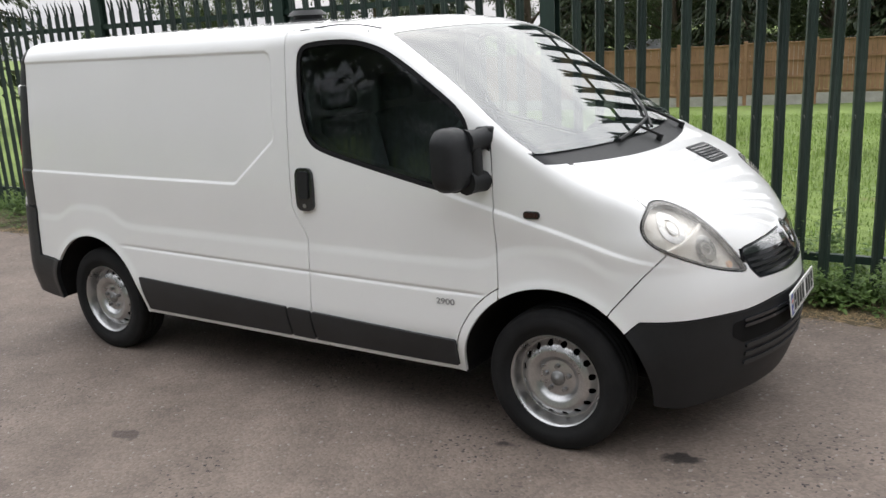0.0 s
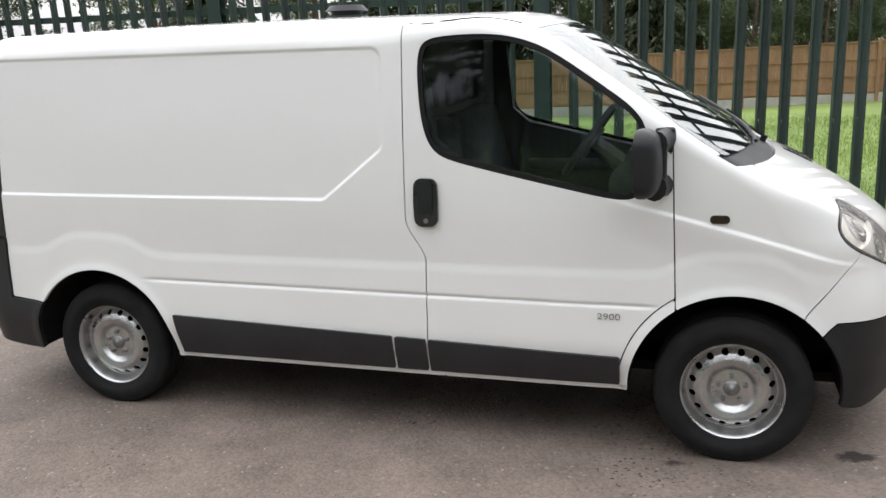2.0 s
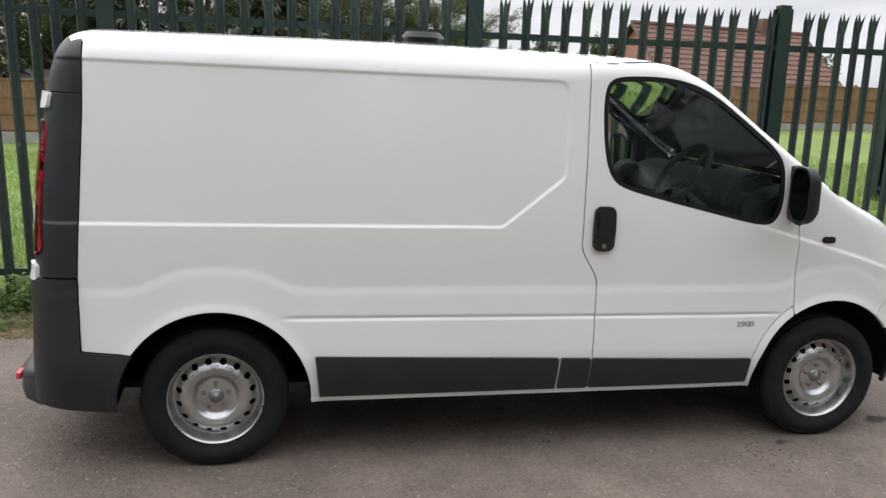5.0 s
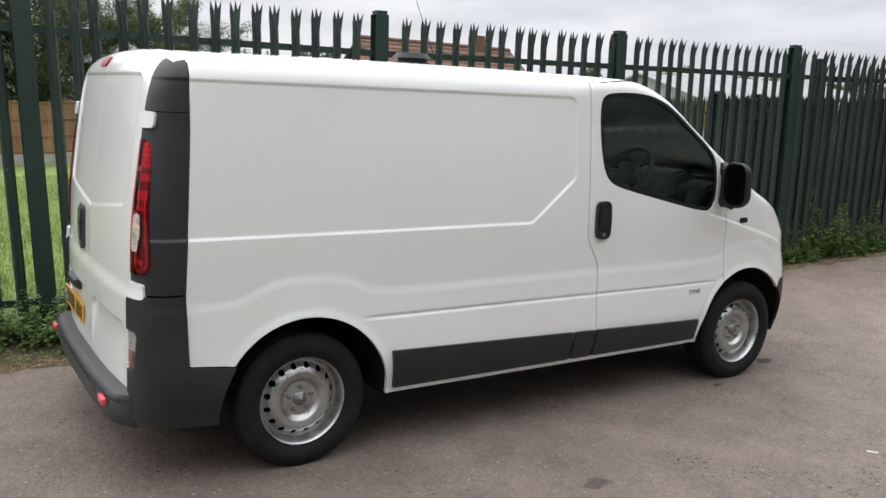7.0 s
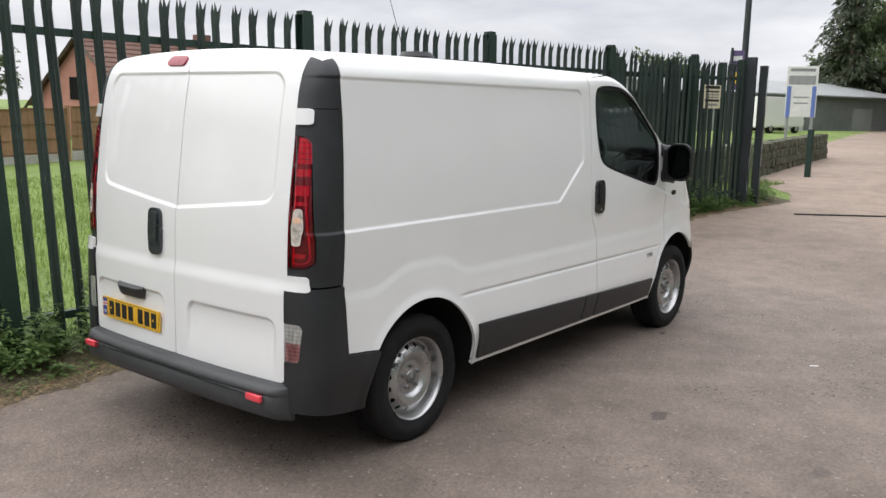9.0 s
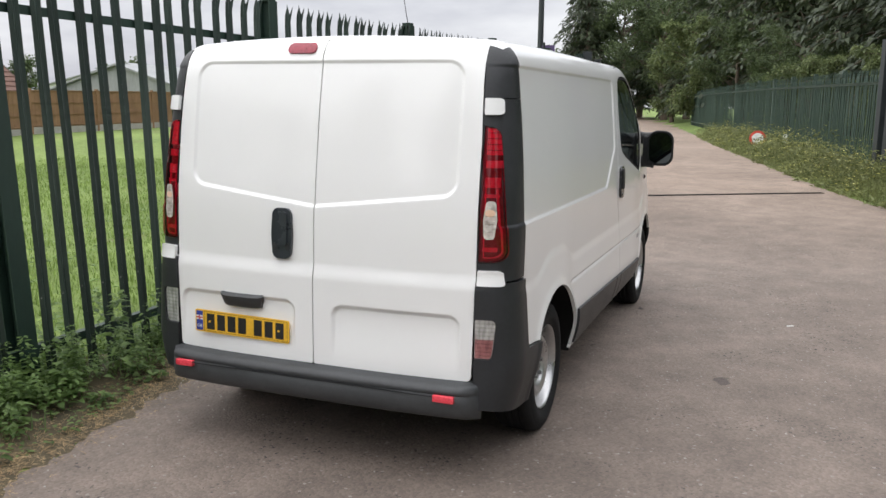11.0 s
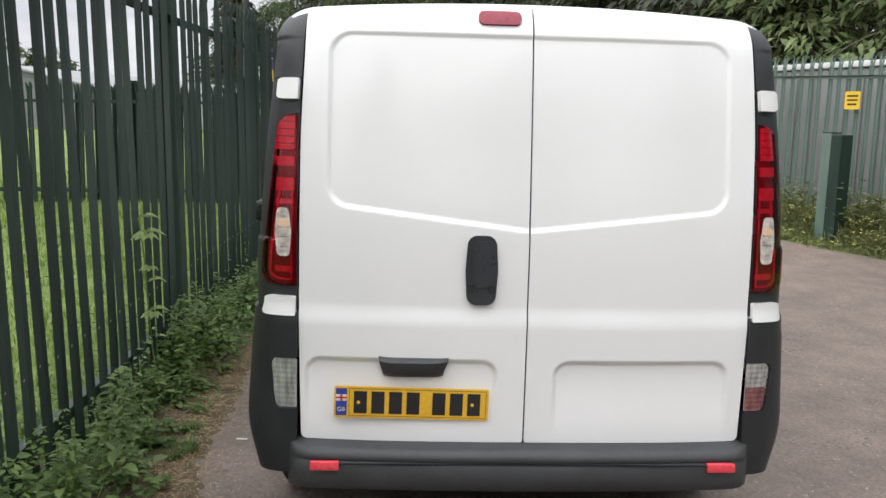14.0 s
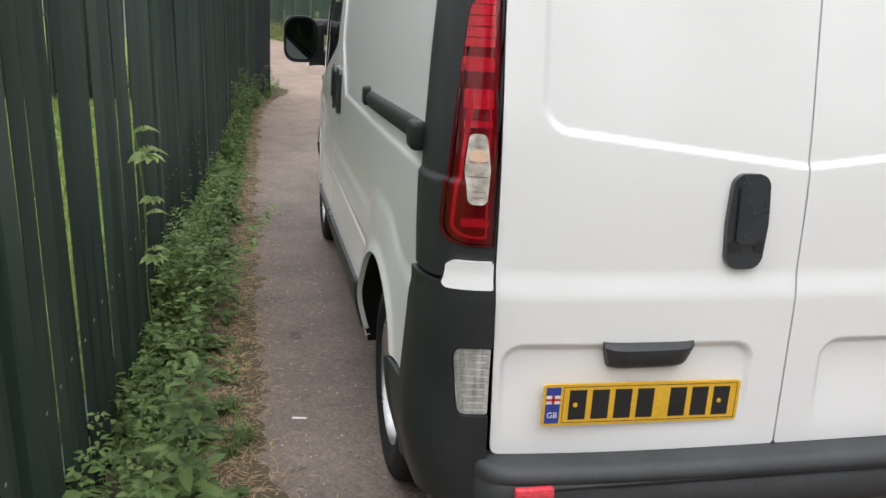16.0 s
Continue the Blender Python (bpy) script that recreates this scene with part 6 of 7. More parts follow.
def right_verge():
    n = 900
    x = rng.uniform(2.5, 40, n) ** 1.0
    x = 2.5 + (x - 2.5) * rng.random(n) ** 0.5
    y = RIGHT_EDGE(x) - rng.uniform(0.05, 1.25, n)
    h = rng.gamma(5, 0.062, n) * np.clip((RIGHT_EDGE(x) - y) / 0.6, 0.22, 1.1)
    C, D, N, L, W, flowers = [], [], [], [], [], []
    for i in range(n):
        k = int(20 + 30 * h[i])
        t = rng.uniform(0.05, 1.0, k)
        a = rng.uniform(0, 2 * math.pi, k)
        r = rng.uniform(0, 0.20, k)
        base = np.stack([x[i] + r * np.cos(a), y[i] + r * np.sin(a), np.zeros(k)], 1)
        base[:, 2] = ground_z(base[:, 0], base[:, 1]) + t * h[i]
        C.append(base)
        D.append(unit(np.stack([np.cos(a), np.sin(a), rng.normal(0.5, 0.5, k)], 1)))
        N.append(unit(np.stack([rng.normal(0, 0.4, k), rng.normal(0, 0.4, k), np.ones(k)], 1)))
        s = rng.uniform(0.6, 1.5, k)
        L.append(0.085 * s)
        W.append(0.032 * s)
        if rng.random() < 0.45:
            flowers.append(base[: 5] + np.array([0, 0, 0.04]) + np.array([0, 0, 1]) * (h[i] * (1 - t[:5]) * 0.9)[:, None])
    me = leaf_mesh("verge_weeds", np.vstack(C), np.vstack(D), np.vstack(N), np.hstack(L), np.hstack(W))
    tagged(part("verge_weeds", me, VERGE_WEED), "tall green weeds on the far verge", "weeds", kind="stuff")
    F = np.vstack(flowers)
    k = len(F)
    me = leaf_mesh("wild_flowers", F, unit(around(k) + np.array([0, 0, 0.2])), np.tile((0, 0, 1.0), (k, 1)), rng.uniform(0.03, 0.06, k), rng.uniform(0.03, 0.05, k), 0.0)
    tagged(part("wild_flowers", me, YELLOWISH), "small yellow wild flowers among the weeds", "flowers", kind="stuff")
    n = 30000
    x = 2.5 + 32 * rng.random(n) ** 1.6
    y = RIGHT_EDGE(x) - rng.uniform(0.0, 1.3, n)
    me = blade_mesh("verge_grass", np.stack([x, y, ground_z(x, y)], 1), around(n), rng.gamma(5, 0.05, n) * np.clip((RIGHT_EDGE(x) - y) / 0.4, 0.35, 1.1), rng.uniform(0.006, 0.014, n), rng.uniform(0.2, 0.9, n))
    tagged(part("verge_grass", me, VERGE_WEED), "long grass on the far verge", "grass", kind="stuff")


right_verge()

# small stones and scraps on the tarmac
n = 900
x, y = rng.uniform(-5, 6, n), rng.uniform(-4.5, 1.35, n)
x[:260], y[:260] = rng.uniform(-4, 6, 260), LEFT_EDGE(0) - np.abs(rng.normal(0, 0.25, 260))
s = rng.uniform(0.003, 0.008, n)
base = np.array([(1, 0, 0), (-0.5, 0.87, 0), (-0.5, -0.87, 0), (0.1, 0.1, 0.9)])
V = np.stack([x, y, rise(x) + 0.0085], 1)[:, None] + base[None] * s[:, None, None]
q = np.arange(n)[:, None] * 4
F = np.vstack([q + np.array([[0, 1, 3]]), q + np.array([[1, 2, 3]]), q + np.array([[2, 0, 3]])])
tagged(part("grit", quick_mesh("grit", V.reshape(-1, 3), F), CONCRETE), "loose pale grit lying on the tarmac", "grit", kind="stuff")
for cx, cy, r in ((-1.16, 1.17, 75), (-3.0, -1.9, 70), (-2.75, -2.6, 10), (1.2, -2.1, 120)):
    bm = bmesh.new()
    box(bm, -0.028, 0.028, -0.008, 0.008, 0.0, 0.004, 0.001, m=pose(cx, cy, float(rise(cx)) + 0.0085, 3, 2, r))
    tagged(part("paper_scrap", bm, LITTER), "small white paper scrap on the tarmac", "litter", "paper scraps")

# ---------------------------------------------------------------- steel palisade fences
def paling_mesh(name, height=2.39, base=0.04, width=0.070):
    """A pressed W-section pale with a splayed three-pronged head."""
    u = (-0.5, -0.30, -0.08, 0.08, 0.30, 0.5)
    d = (0.0, -0.018, -0.005, -0.005, -0.018, 0.0)
    V, F = [], []
    t = 0.003
    for z in (base, height - 0.155):
        V += [(a * width, b, z) for a, b in zip(u, d)] + [(a * width, b + t, z) for a, b in zip(u, d)]
    for i in range(5):
        F += [(i, i + 1, 12 + i + 1, 12 + i), (6 + i + 1, 6 + i, 18 + i, 18 + i + 1)]
    F += [(0, 12, 18, 6), (5, 11, 23, 17)]
    z0, z1 = height - 0.155, height
    for a, b, lean, out, hh in ((0, 2, -0.020, -0.030, 0.0), (2, 4, 0.0, 0.012, 0.018), (3, 5, 0.020, -0.030, 0.0)):
        n = len(V)
        ua, ub = u[a] * width, u[b] * width
        da, db = d[a], d[b]
        um, dm = (ua + ub) / 2, (da + db) / 2
        V += [(ua, da, z0), (ub, db, z0), (ub + lean * 0.3, db + out * 0.3, z0 + 0.085), (um + lean, dm + out, z1 + hh), (ua + lean * 0.3, da + out * 0.3, z0 + 0.085)]
        V += [(p[0], p[1] + t, p[2]) for p in V[n:n + 5]]
        F += [(n, n + 1, n + 2, n + 3, n + 4), (n + 9, n + 8, n + 7, n + 6, n + 5)]
        F += [(n + i, n + 5 + i, n + 5 + (i + 1) % 5, n + (i + 1) % 5) for i in range(5)]
    return mesh_of(name, V, F, smooth=False)


def post_mesh(name, height, w=0.058, d=0.10):
    """A rolled I-section post."""
    bm = bmesh.new()
    t = 0.008
    o = [(-w, 0), (w, 0), (w, t), (t / 2, t), (t / 2, d - t), (w, d - t), (w, d), (-w, d), (-w, d - t), (-t / 2, d - t), (-t / 2, t), (-w, t)]
    prism(bm, o, "z", 0.0, height - 0.03)
    prism(bm, [(-w + 0.012, 0.006), (w - 0.012, 0.006), (w - 0.012, d - 0.006), (-w + 0.012, d - 0.006)], "z", height - 0.03, height)
    me = bpy.data.meshes.new(name)
    bm.to_mesh(me)
    bm.free()
    return me


def fence_run(label, points, pitch, height, pmat, smat, group="", post_every=2.56, base=None, post_at=0.015, lean=lambda x: (0.0, 0.0), rails=(0.27, 2.10)):
    """A run of palings, posts and two rails along a line of (x, y) points; palings face to the right of the line."""
    th = empty("palisade_fence", label, "fence", group)
    pm = paling_mesh("paling", height)
    pm.materials.append(pmat)
    po = post_mesh("post", height + 0.045)
    po.materials.append(smat)
    r = random.Random(len(points) * 17 + int(points[0][0] * 10))
    for (x0, y0), (x1, y1) in zip(points, points[1:]):
        a, b = Vector((x0, y0, 0)), Vector((x1, y1, 0))
        L = (b - a).length
        yaw = math.degrees(math.atan2(y1 - y0, x1 - x0))
        za, zb = (float(ground_z(p.x, p.y)) if base is None else base for p in (a, b))
        n = max(1, round(L / pitch))
        gap = L / max(1, round(L / post_every))
        for k in range(n):
            t = (k + 0.5) / n
            p = a.lerp(b, t)
            if post_at < 0.01 and abs(t * L / gap - round(t * L / gap)) * gap < 0.080:
                continue
            ob = new("paling", pm)
            ob.parent = th
            lx, ly = lean(p.x)
            ob.matrix_world = pose(p.x, p.y, za + (zb - za) * t - 0.045 + r.uniform(-0.008, 0.008), r.uniform(-0.5, 0.5) - math.degrees(ly), r.uniform(-0.5, 0.5) + math.degrees(lx), yaw + r.uniform(-2, 2))
        m = max(1, round(L / post_every))
        for k in range(m + 1):
            if k == 0 and (x0, y0) != points[0]:
                continue
            t = k / m
            p = a.lerp(b, t)
            ob = new("post", po)
            ob.parent = th
            lx, ly = lean(p.x)
            q = pose(p.x, p.y, za + (zb - za) * t - 0.045, -math.degrees(ly), math.degrees(lx), yaw) @ pose(0, post_at, 0)
            ob.matrix_world = q
        for h in rails:
            bm = bmesh.new()
            o = [(0, 0), (0.045, 0), (0.045, -0.006), (0.006, -0.006), (0.006, -0.05), (0, -0.05)]
            ends = []
            nrm = Vector((-(b - a).y, (b - a).x, 0)).normalized()
            for p, z in ((a, za), (b, zb)):
                u0 = 0.006 + lean(p.x)[1] * h
                ends.append([bm.verts.new((p.x + nrm.x * (u + u0), p.y + nrm.y * (u + u0), z - 0.045 + h + v + 0.025)) for u, v in o])
            for i in range(6):
                bm.faces.new((ends[0][i], ends[0][(i + 1) % 6], ends[1][(i + 1) % 6], ends[1][i]))
            bm.faces.new(ends[0])
            bm.faces.new(ends[1])
            bmesh.ops.recalc_face_normals(bm, faces=bm.faces[:])
            part("rail", bm, smat, th)
    return th


# tree shade over the lane-side run is put into this darker green
GREEN_SHADE = simple("tree_shaded_green_paint", (0.035, 0.066, 0.050), (0.075, 0.115, 0.09), rough=0.6, scale=2.2, rough_var=0.15, stretch=(1, 1, 0.2))
GREEN_OLD = simple("faded_green_fence_paint", (0.085, 0.14, 0.112), (0.17, 0.24, 0.20), rough=0.55, scale=2.2, rough_var=0.15, stretch=(1, 1, 0.2))
fence_run("dark green steel palisade fence with three-pronged heads", [(-9.97, 1.795), (0.27, 1.795), (7.95, 1.605)], 0.1555, 2.395, GREEN_PAINT, POST_PAINT, "palisade fences", post_at=-0.022, lean=fence_lean)
fence_run("short angled bay of dark green palisade fence", [(8.0, 1.62), (9.45, 1.38)], 0.150, 2.36, GREEN_PAINT, POST_PAINT, "palisade fences", post_every=3)
fence_run("open palisade gate leaf folded back behind the fence", [(6.3, 1.98), (8.0, 1.93), (9.35, 1.66)], 0.145, 2.30, GREEN_PAINT, POST_PAINT, "palisade fences", post_every=3)
# the stretch from x -14 to 3 is unseen, added with the firs behind it
fence_run("faded green palisade fence beyond the lane", [(-14.0, -8.6), (-5.0, -8.5), (3.0, -7.3), (5.6, -6.1), (8.1, -5.0), (11.6, -3.95)], 0.16, 2.40, GREEN_OLD, GREEN_OLD, "palisade fences", post_every=2.7)
fence_run("green palisade fence along the lane, paint darkened as in tree shade", [(12.9, -3.62), (19.4, -2.62), (26.9, -1.05), (40.5, 1.5), (52, 3.5)], 0.165, 2.10, GREEN_SHADE, GREEN_SHADE, "palisade fences", post_every=2.7, post_at=-0.12, rails=(0.25, 1.82))


def gate_post(x, y, h, w, yaw, label, peel=True, mat=None):
    th = empty("gate_post", label, "gate post", "gate posts", pose(x, y, float(ground_z(x, y)) - 0.03, 0, 0, yaw))
    bm = bmesh.new()
    box(bm, -w / 2, w / 2, -w / 2, w / 2, 0, h, 0.008)
    part("column", bm, mat or GATE_PAINT, th)
    bm = bmesh.new()
    box(bm, -w / 2 - 0.004, w / 2 + 0.004, -w / 2 - 0.004, w / 2 + 0.004, h, h + 0.012, 0.003)
    part("cap_plate", bm, GATE_PAINT, th)
    for k, zz in enumerate((0.35, h - 0.4)):
        bm = bmesh.new()
        rod(bm, (w / 2 + 0.025, 0, zz), (w / 2 + 0.025, 0, zz + 0.16), 0.02, seg=10)
        box(bm, w / 2 - 0.005, w / 2 + 0.03, -0.02, 0.02, zz + 0.04, zz + 0.12)
        part("hinge_pin", bm, GATE_PAINT, th)
    if peel:
        r = random.Random(int(x * 10))
        for k in range(9):
            bm = bmesh.new()
            zz, uu = r.uniform(0.2, h - 0.3), r.uniform(-w / 2 + 0.02, w / 2 - 0.03)
            hh = r.uniform(0.05, 0.3)
            prism(bm, [(uu, zz), (uu + r.uniform(0.008, 0.02), zz + hh * 0.3), (uu + r.uniform(0.004, 0.018), zz + hh), (uu - 0.004, zz + hh * 0.6)], "y", -w / 2 - 0.002, -w / 2 + 0.001)
            part("bare_patch", bm, WHITE_SHEET, th, "patch of peeled paint")
    return th


gate_post(9.62, 1.34, 2.42, 0.16, 8, "dark steel gate post with peeling paint at the fence end")
gate_post(9.90, 1.22, 2.30, 0.12, 8, "slim dark gate post with peeling paint")
gate_post(11.98, -3.80, 2.58, 0.20, 15, "tall dark steel gate post beside the far fence")
gate_post(12.36, -3.68, 2.58, 0.20, 15, "tall dark steel gate post beside the far fence")
g = gate_post(6.0, -5.22, 1.42, 0.16, 20, "short green post with peeling paint on the far verge", mat=GREEN_OLD)
# the post's dark green right face, built as a box beside it
bm = bmesh.new()
box(bm, -0.26, -0.085, -0.10, 0.10, 0.0, 1.40, 0.01)
part("dark_face", bm, POST_PAINT, g, "dark green side face of the post")


def sign_board(name, m, w, h, mat, label, category, bars=(), border=None):
    """A flat sign: x across, y up, z out of its face; unreadable lines stand as bars."""
    th = empty(name, label, category, "", m)
    bm = bmesh.new()
    prism(bm, rounded_rect(w, h, min(w, h) * 0.05), "z", -0.004, 0.0)
    part("plate", bm, mat, th)
    if border:
        bm = bmesh.new()
        e = 0.012
        for x0, x1, y0, y1 in ((-w / 2 + e, w / 2 - e, h / 2 - 2 * e, h / 2 - e), (-w / 2 + e, w / 2 - e, -h / 2 + e, -h / 2 + 2 * e)):
            box(bm, x0, x1, y0, y1, 0.0, 0.001)
        part("border_line", bm, border, th)
    for y, hh, ww, mt in bars:
        bm = bmesh.new()
        box(bm, -ww * w / 2, ww * w / 2, (y - hh / 2) * h, (y + hh / 2) * h, 0.0, 0.0015)
        part("text_bar", bm, mt, th)
    return th


sign_board("warning_sign", pose(8.50, 1.535, 1.93, 90, 0, -14), 0.44, 0.36, SIGN_CREAM, "small weathered cream notice on the fence", "sign",
           ((0.40, 0.13, 0.86, INK), (0.22, 0.07, 0.8, INK), (0.09, 0.06, 0.8, GREY_INK), (-0.03, 0.06, 0.75, GREY_INK), (-0.16, 0.10, 0.85, INK), (-0.34, 0.10, 0.7, GREY_INK)))
yaw_r = math.degrees(math.atan2(-5.0 + 6.1, 8.1 - 5.6))
sign_board("yellow_sign", pose(6.43, -5.72, 1.97, 90, 0, yaw_r + 180) @ pose(0, 0, 0.06), 0.24, 0.24, SIGN_YELLOW, "small yellow notice on the far fence", "sign", ((0.25, 0.1, 0.7, INK), (0.02, 0.09, 0.7, INK), (-0.22, 0.1, 0.6, INK)))

# white cabin behind the far fence
cab = empty("storage_cabin", "white storage cabin standing behind the far fence", "cabin", "", pose(5.9, -8.3, float(ground_z(5.9, -8.3)) - 0.05, 0, 0, yaw_r))
bm = bmesh.new()
box(bm, -3.4, 5.2, -1.2, 1.2, 0, 2.32, 0.03)
part("body", bm, GREY_SHEET, cab)
for k in range(28):
    bm = bmesh.new()
    box(bm, -3.3 + 0.302 * k, -3.15 + 0.302 * k, 1.2, 1.232, 0.12, 2.2, 0.008)
    part("rib", bm, GREY_SHEET, cab)
bm = bmesh.new()
box(bm, -3.45, 5.25, -1.25, 1.25, 2.325, 2.42, 0.02)
part("roof_edge", bm, WHITE_SHEET, cab)

# a low gate leaf folded flat behind the fence
fence_run("low palisade gate leaf folded flat behind the fence", [(4.65, 2.02), (8.25, 1.96)], 0.145, 1.90, GREEN_PAINT, POST_PAINT, "palisade gate leaves", post_every=3.6, rails=(0.25, 1.62))
fence_run("low palisade gate leaf folded flat behind the fence", [(4.73, 2.14), (8.33, 2.08)], 0.145, 1.90, GREEN_PAINT, POST_PAINT, "palisade gate leaves", post_every=3.6, rails=(0.25, 1.62))

# two low gate leaves standing one behind the other in the field
fence_run("low dark green palisade gate leaf standing in the field", [(8.45, 7.35), (8.45, 1.95)], 0.145, 1.90, GREEN_PAINT, POST_PAINT, "palisade gate leaves", post_every=2.7, rails=(0.25, 1.62))
fence_run("low dark green palisade gate leaf standing in the field", [(8.60, 7.28), (8.60, 1.95)], 0.145, 1.90, GREEN_PAINT, POST_PAINT, "palisade gate leaves", post_every=2.7, rails=(0.25, 1.62))

# ---------------------------------------------------------------- wooden fence, houses and yard beyond
def board_fence(points, label):
    th = empty("board_fence", label, "fence")
    bm = bmesh.new()
    W, H = 1.83, 1.42
    nb = 16
    for k in range(nb):
        x0 = -W / 2 + W * k / nb
        box(bm, x0, x0 + W / nb - 0.006, -0.012 + 0.006 * (k % 2), 0.006 + 0.006 * (k % 2), 0, H)
    for h in (0.06, 0.49, 0.95):
        box(bm, -W / 2, W / 2, -0.045, -0.012, h, h + 0.05)
    box(bm, -W / 2, W / 2, -0.05, 0.05, H, H + 0.03)
    panel = bpy.data.meshes.new("panel")
    bm.to_mesh(panel)
    bm.free()
    panel.materials.append(LARCH)
    bm = bmesh.new()
    box(bm, -0.05, 0.05, -0.06, 0.06, 0, 1.82, 0.01)
    post = bpy.data.meshes.new("concrete_post")
    bm.to_mesh(post)
    bm.free()
    post.materials.append(LARCH)
    bm = bmesh.new()
    box(bm, -W / 2, W / 2, -0.03, 0.03, 0, 0.31, 0.006)
    gravel = bpy.data.meshes.new("gravel_board")
    bm.to_mesh(gravel)
    bm.free()
    gravel.materials.append(CONCRETE)
    for (x0, y0, b0), (x1, y1, b1) in zip(points, points[1:]):
        L = math.hypot(x1 - x0, y1 - y0)
        n = max(1, round(L / 1.93))
        yaw = math.degrees(math.atan2(y1 - y0, x1 - x0))
        for k in range(n):
            for nm, me, t, dz in (("panel", panel, (k + 0.5) / n, 0.30), ("gravel_board", gravel, (k + 0.5) / n, 0.0), ("fence_post", post, k / n, 0.0)):
                ob = new(nm, me)
                ob.parent = th
                ob.matrix_world = pose(x0 + (x1 - x0) * t, y0 + (y1 - y0) * t, b0 + (b1 - b0) * t - 0.04 + dz, 0, 0, yaw)
                if nm == "panel":
                    tagged(ob, kind="stuff")


def fz(x, y):
    return float(ground_z(x, y))


line = [(-16, 20.3), (-3, 21.4), (9.7, 23.2), (20, 25.4), (33, 26.0)]
board_fence([(x, y, fz(x, y)) for x, y in line], "long brown close-boarded garden fence on concrete gravel boards")


def bungalow():
    th = empty("bungalow", "pink rendered bungalow with a red-brown tiled roof", "house", "", pose(20.6, 34.0, -0.9, 0, 0, 6))
    hx, hy, eave, ridge = 4.6, 3.6, 2.45, 5.35
    bm = bmesh.new()
    o = [(-hy, 0), (hy, 0), (hy, eave), (0, ridge - 0.1), (-hy, eave)]
    prism(bm, o, "x", -hx, hx)
    part("wall", bm, RENDER_PINK, th)
    for s in (-1, 1):
        bm = bmesh.new()
        # courses of tiles stepping up the slope
        n = 14
        last = None
        for k in range(n):
            for t, lift in ((k / n, 0.07), ((k + 1) / n, 0.02)):
                yy, zz = s * (hy + 0.35) * (1 - t), eave - 0.25 + (ridge - eave + 0.25) * t + lift
                pair = [bm.verts.new((-hx - 0.3, yy, zz)), bm.verts.new((hx + 0.3, yy, zz))]
                if last:
                    bm.faces.new((last[0], last[1], pair[1], pair[0]))
                last = pair
        bmesh.ops.recalc_face_normals(bm, faces=bm.faces[:])
        part("roof_slope", bm, TILES, th, "red-brown tiled roof slope")
        for e in (-1, 1):
            bm = bmesh.new()
            rod(bm, (e * (hx + 0.28), s * (hy + 0.4), eave - 0.32), (e * (hx + 0.28), 0, ridge - 0.03), 0.09, seg=4)
            part("barge_board", bm, BARK, th)
    bm = bmesh.new()
    rod(bm, (-hx - 0.3, 0, ridge + 0.04), (hx + 0.3, 0, ridge + 0.04), 0.11, seg=8)
    part("ridge_tile", bm, TILES, th)
    for x, y, ax in ((-hx - 0.02, 0.3, "x"), (-1.5, -hy - 0.02, "y"), (2.0, -hy - 0.02, "y")):
        bm = bmesh.new()
        if ax == "x":
            box(bm, x - 0.03, x + 0.03, y - 0.5, y + 0.5, 2.6, 3.6)
        else:
            box(bm, x - 0.8, x + 0.8, y - 0.03, y + 0.03, 1.0, 2.1)
        w = part("window", bm, DARK, th, "dark window")
    bm = bmesh.new()
    box(bm, 2.2, 2.9, -0.3, 0.3, 4.6, 6.0, 0.03)
    part("chimney", bm, TILES, th)


bungalow()


def mobile_home(x, y, z, yaw, L, mat):
    th = empty("mobile_home", "low white mobile home with a flat-pitched roof", "mobile home", "mobile homes", pose(x, y, z, 0, 0, yaw))
    bm = bmesh.new()
    box(bm, -L / 2, L / 2, -1.6, 1.6, 0.2, 2.4, 0.03)
    part("body", bm, mat, th)
    bm = bmesh.new()
    prism(bm, [(-1.8, 2.4), (1.8, 2.4), (0, 2.9)], "x", -L / 2 - 0.15, L / 2 + 0.15)
    part("roof", bm, GREY_SHEET, th)
    for k in range(int(L / 2.2)):
        bm = bmesh.new()
        box(bm, -L / 2 + 0.8 + 2.2 * k, -L / 2 + 2.0 + 2.2 * k, -1.63, -1.58, 1.1, 2.0)
        part("window", bm, DARK, th)


for x, y, z, yaw, L in ((-6, 36, -1.75, 4, 11), (7.5, 37.5, -1.7, -3, 12), (33, 44, -1.35, 8, 12), (47, 46, -1.1, 4, 12), (58, 40, -0.9, -12, 10)):
    mobile_home(x, y, z, yaw, L, WHITE_SHEET)


def shed(x, y, z, yaw, L, D, h, rise_, mat, label):
    th = empty("industrial_shed", label, "shed", "industrial sheds", pose(x, y, z, 0, 0, yaw))
    bm = bmesh.new()
    prism(bm, [(-D / 2, 0), (D / 2, 0), (D / 2, h), (0, h + rise_), (-D / 2, h)], "x", -L / 2, L / 2)
    part("wall", bm, mat, th)
    for s in (-1, 1):
        bm = bmesh.new()
        prism(bm, [(0, h + rise_ + 0.02), (s * (D / 2 + 0.3), h - 0.05), (s * (D / 2 + 0.3), h + 0.07), (0, h + rise_ + 0.14)], "x", -L / 2 - 0.3, L / 2 + 0.3)
        part("roof", bm, GREY_SHEET, th)
    for k in range(3):
        bm = bmesh.new()
        box(bm, -L / 2 + 2 + L / 3 * k, -L / 2 + 5 + L / 3 * k, -D / 2 - 0.06, -D / 2 + 0.02, 0, h * 0.7)
        part("door", bm, WHITE_SHEET if k == 1 else GREY_SHEET, th, "roller door")


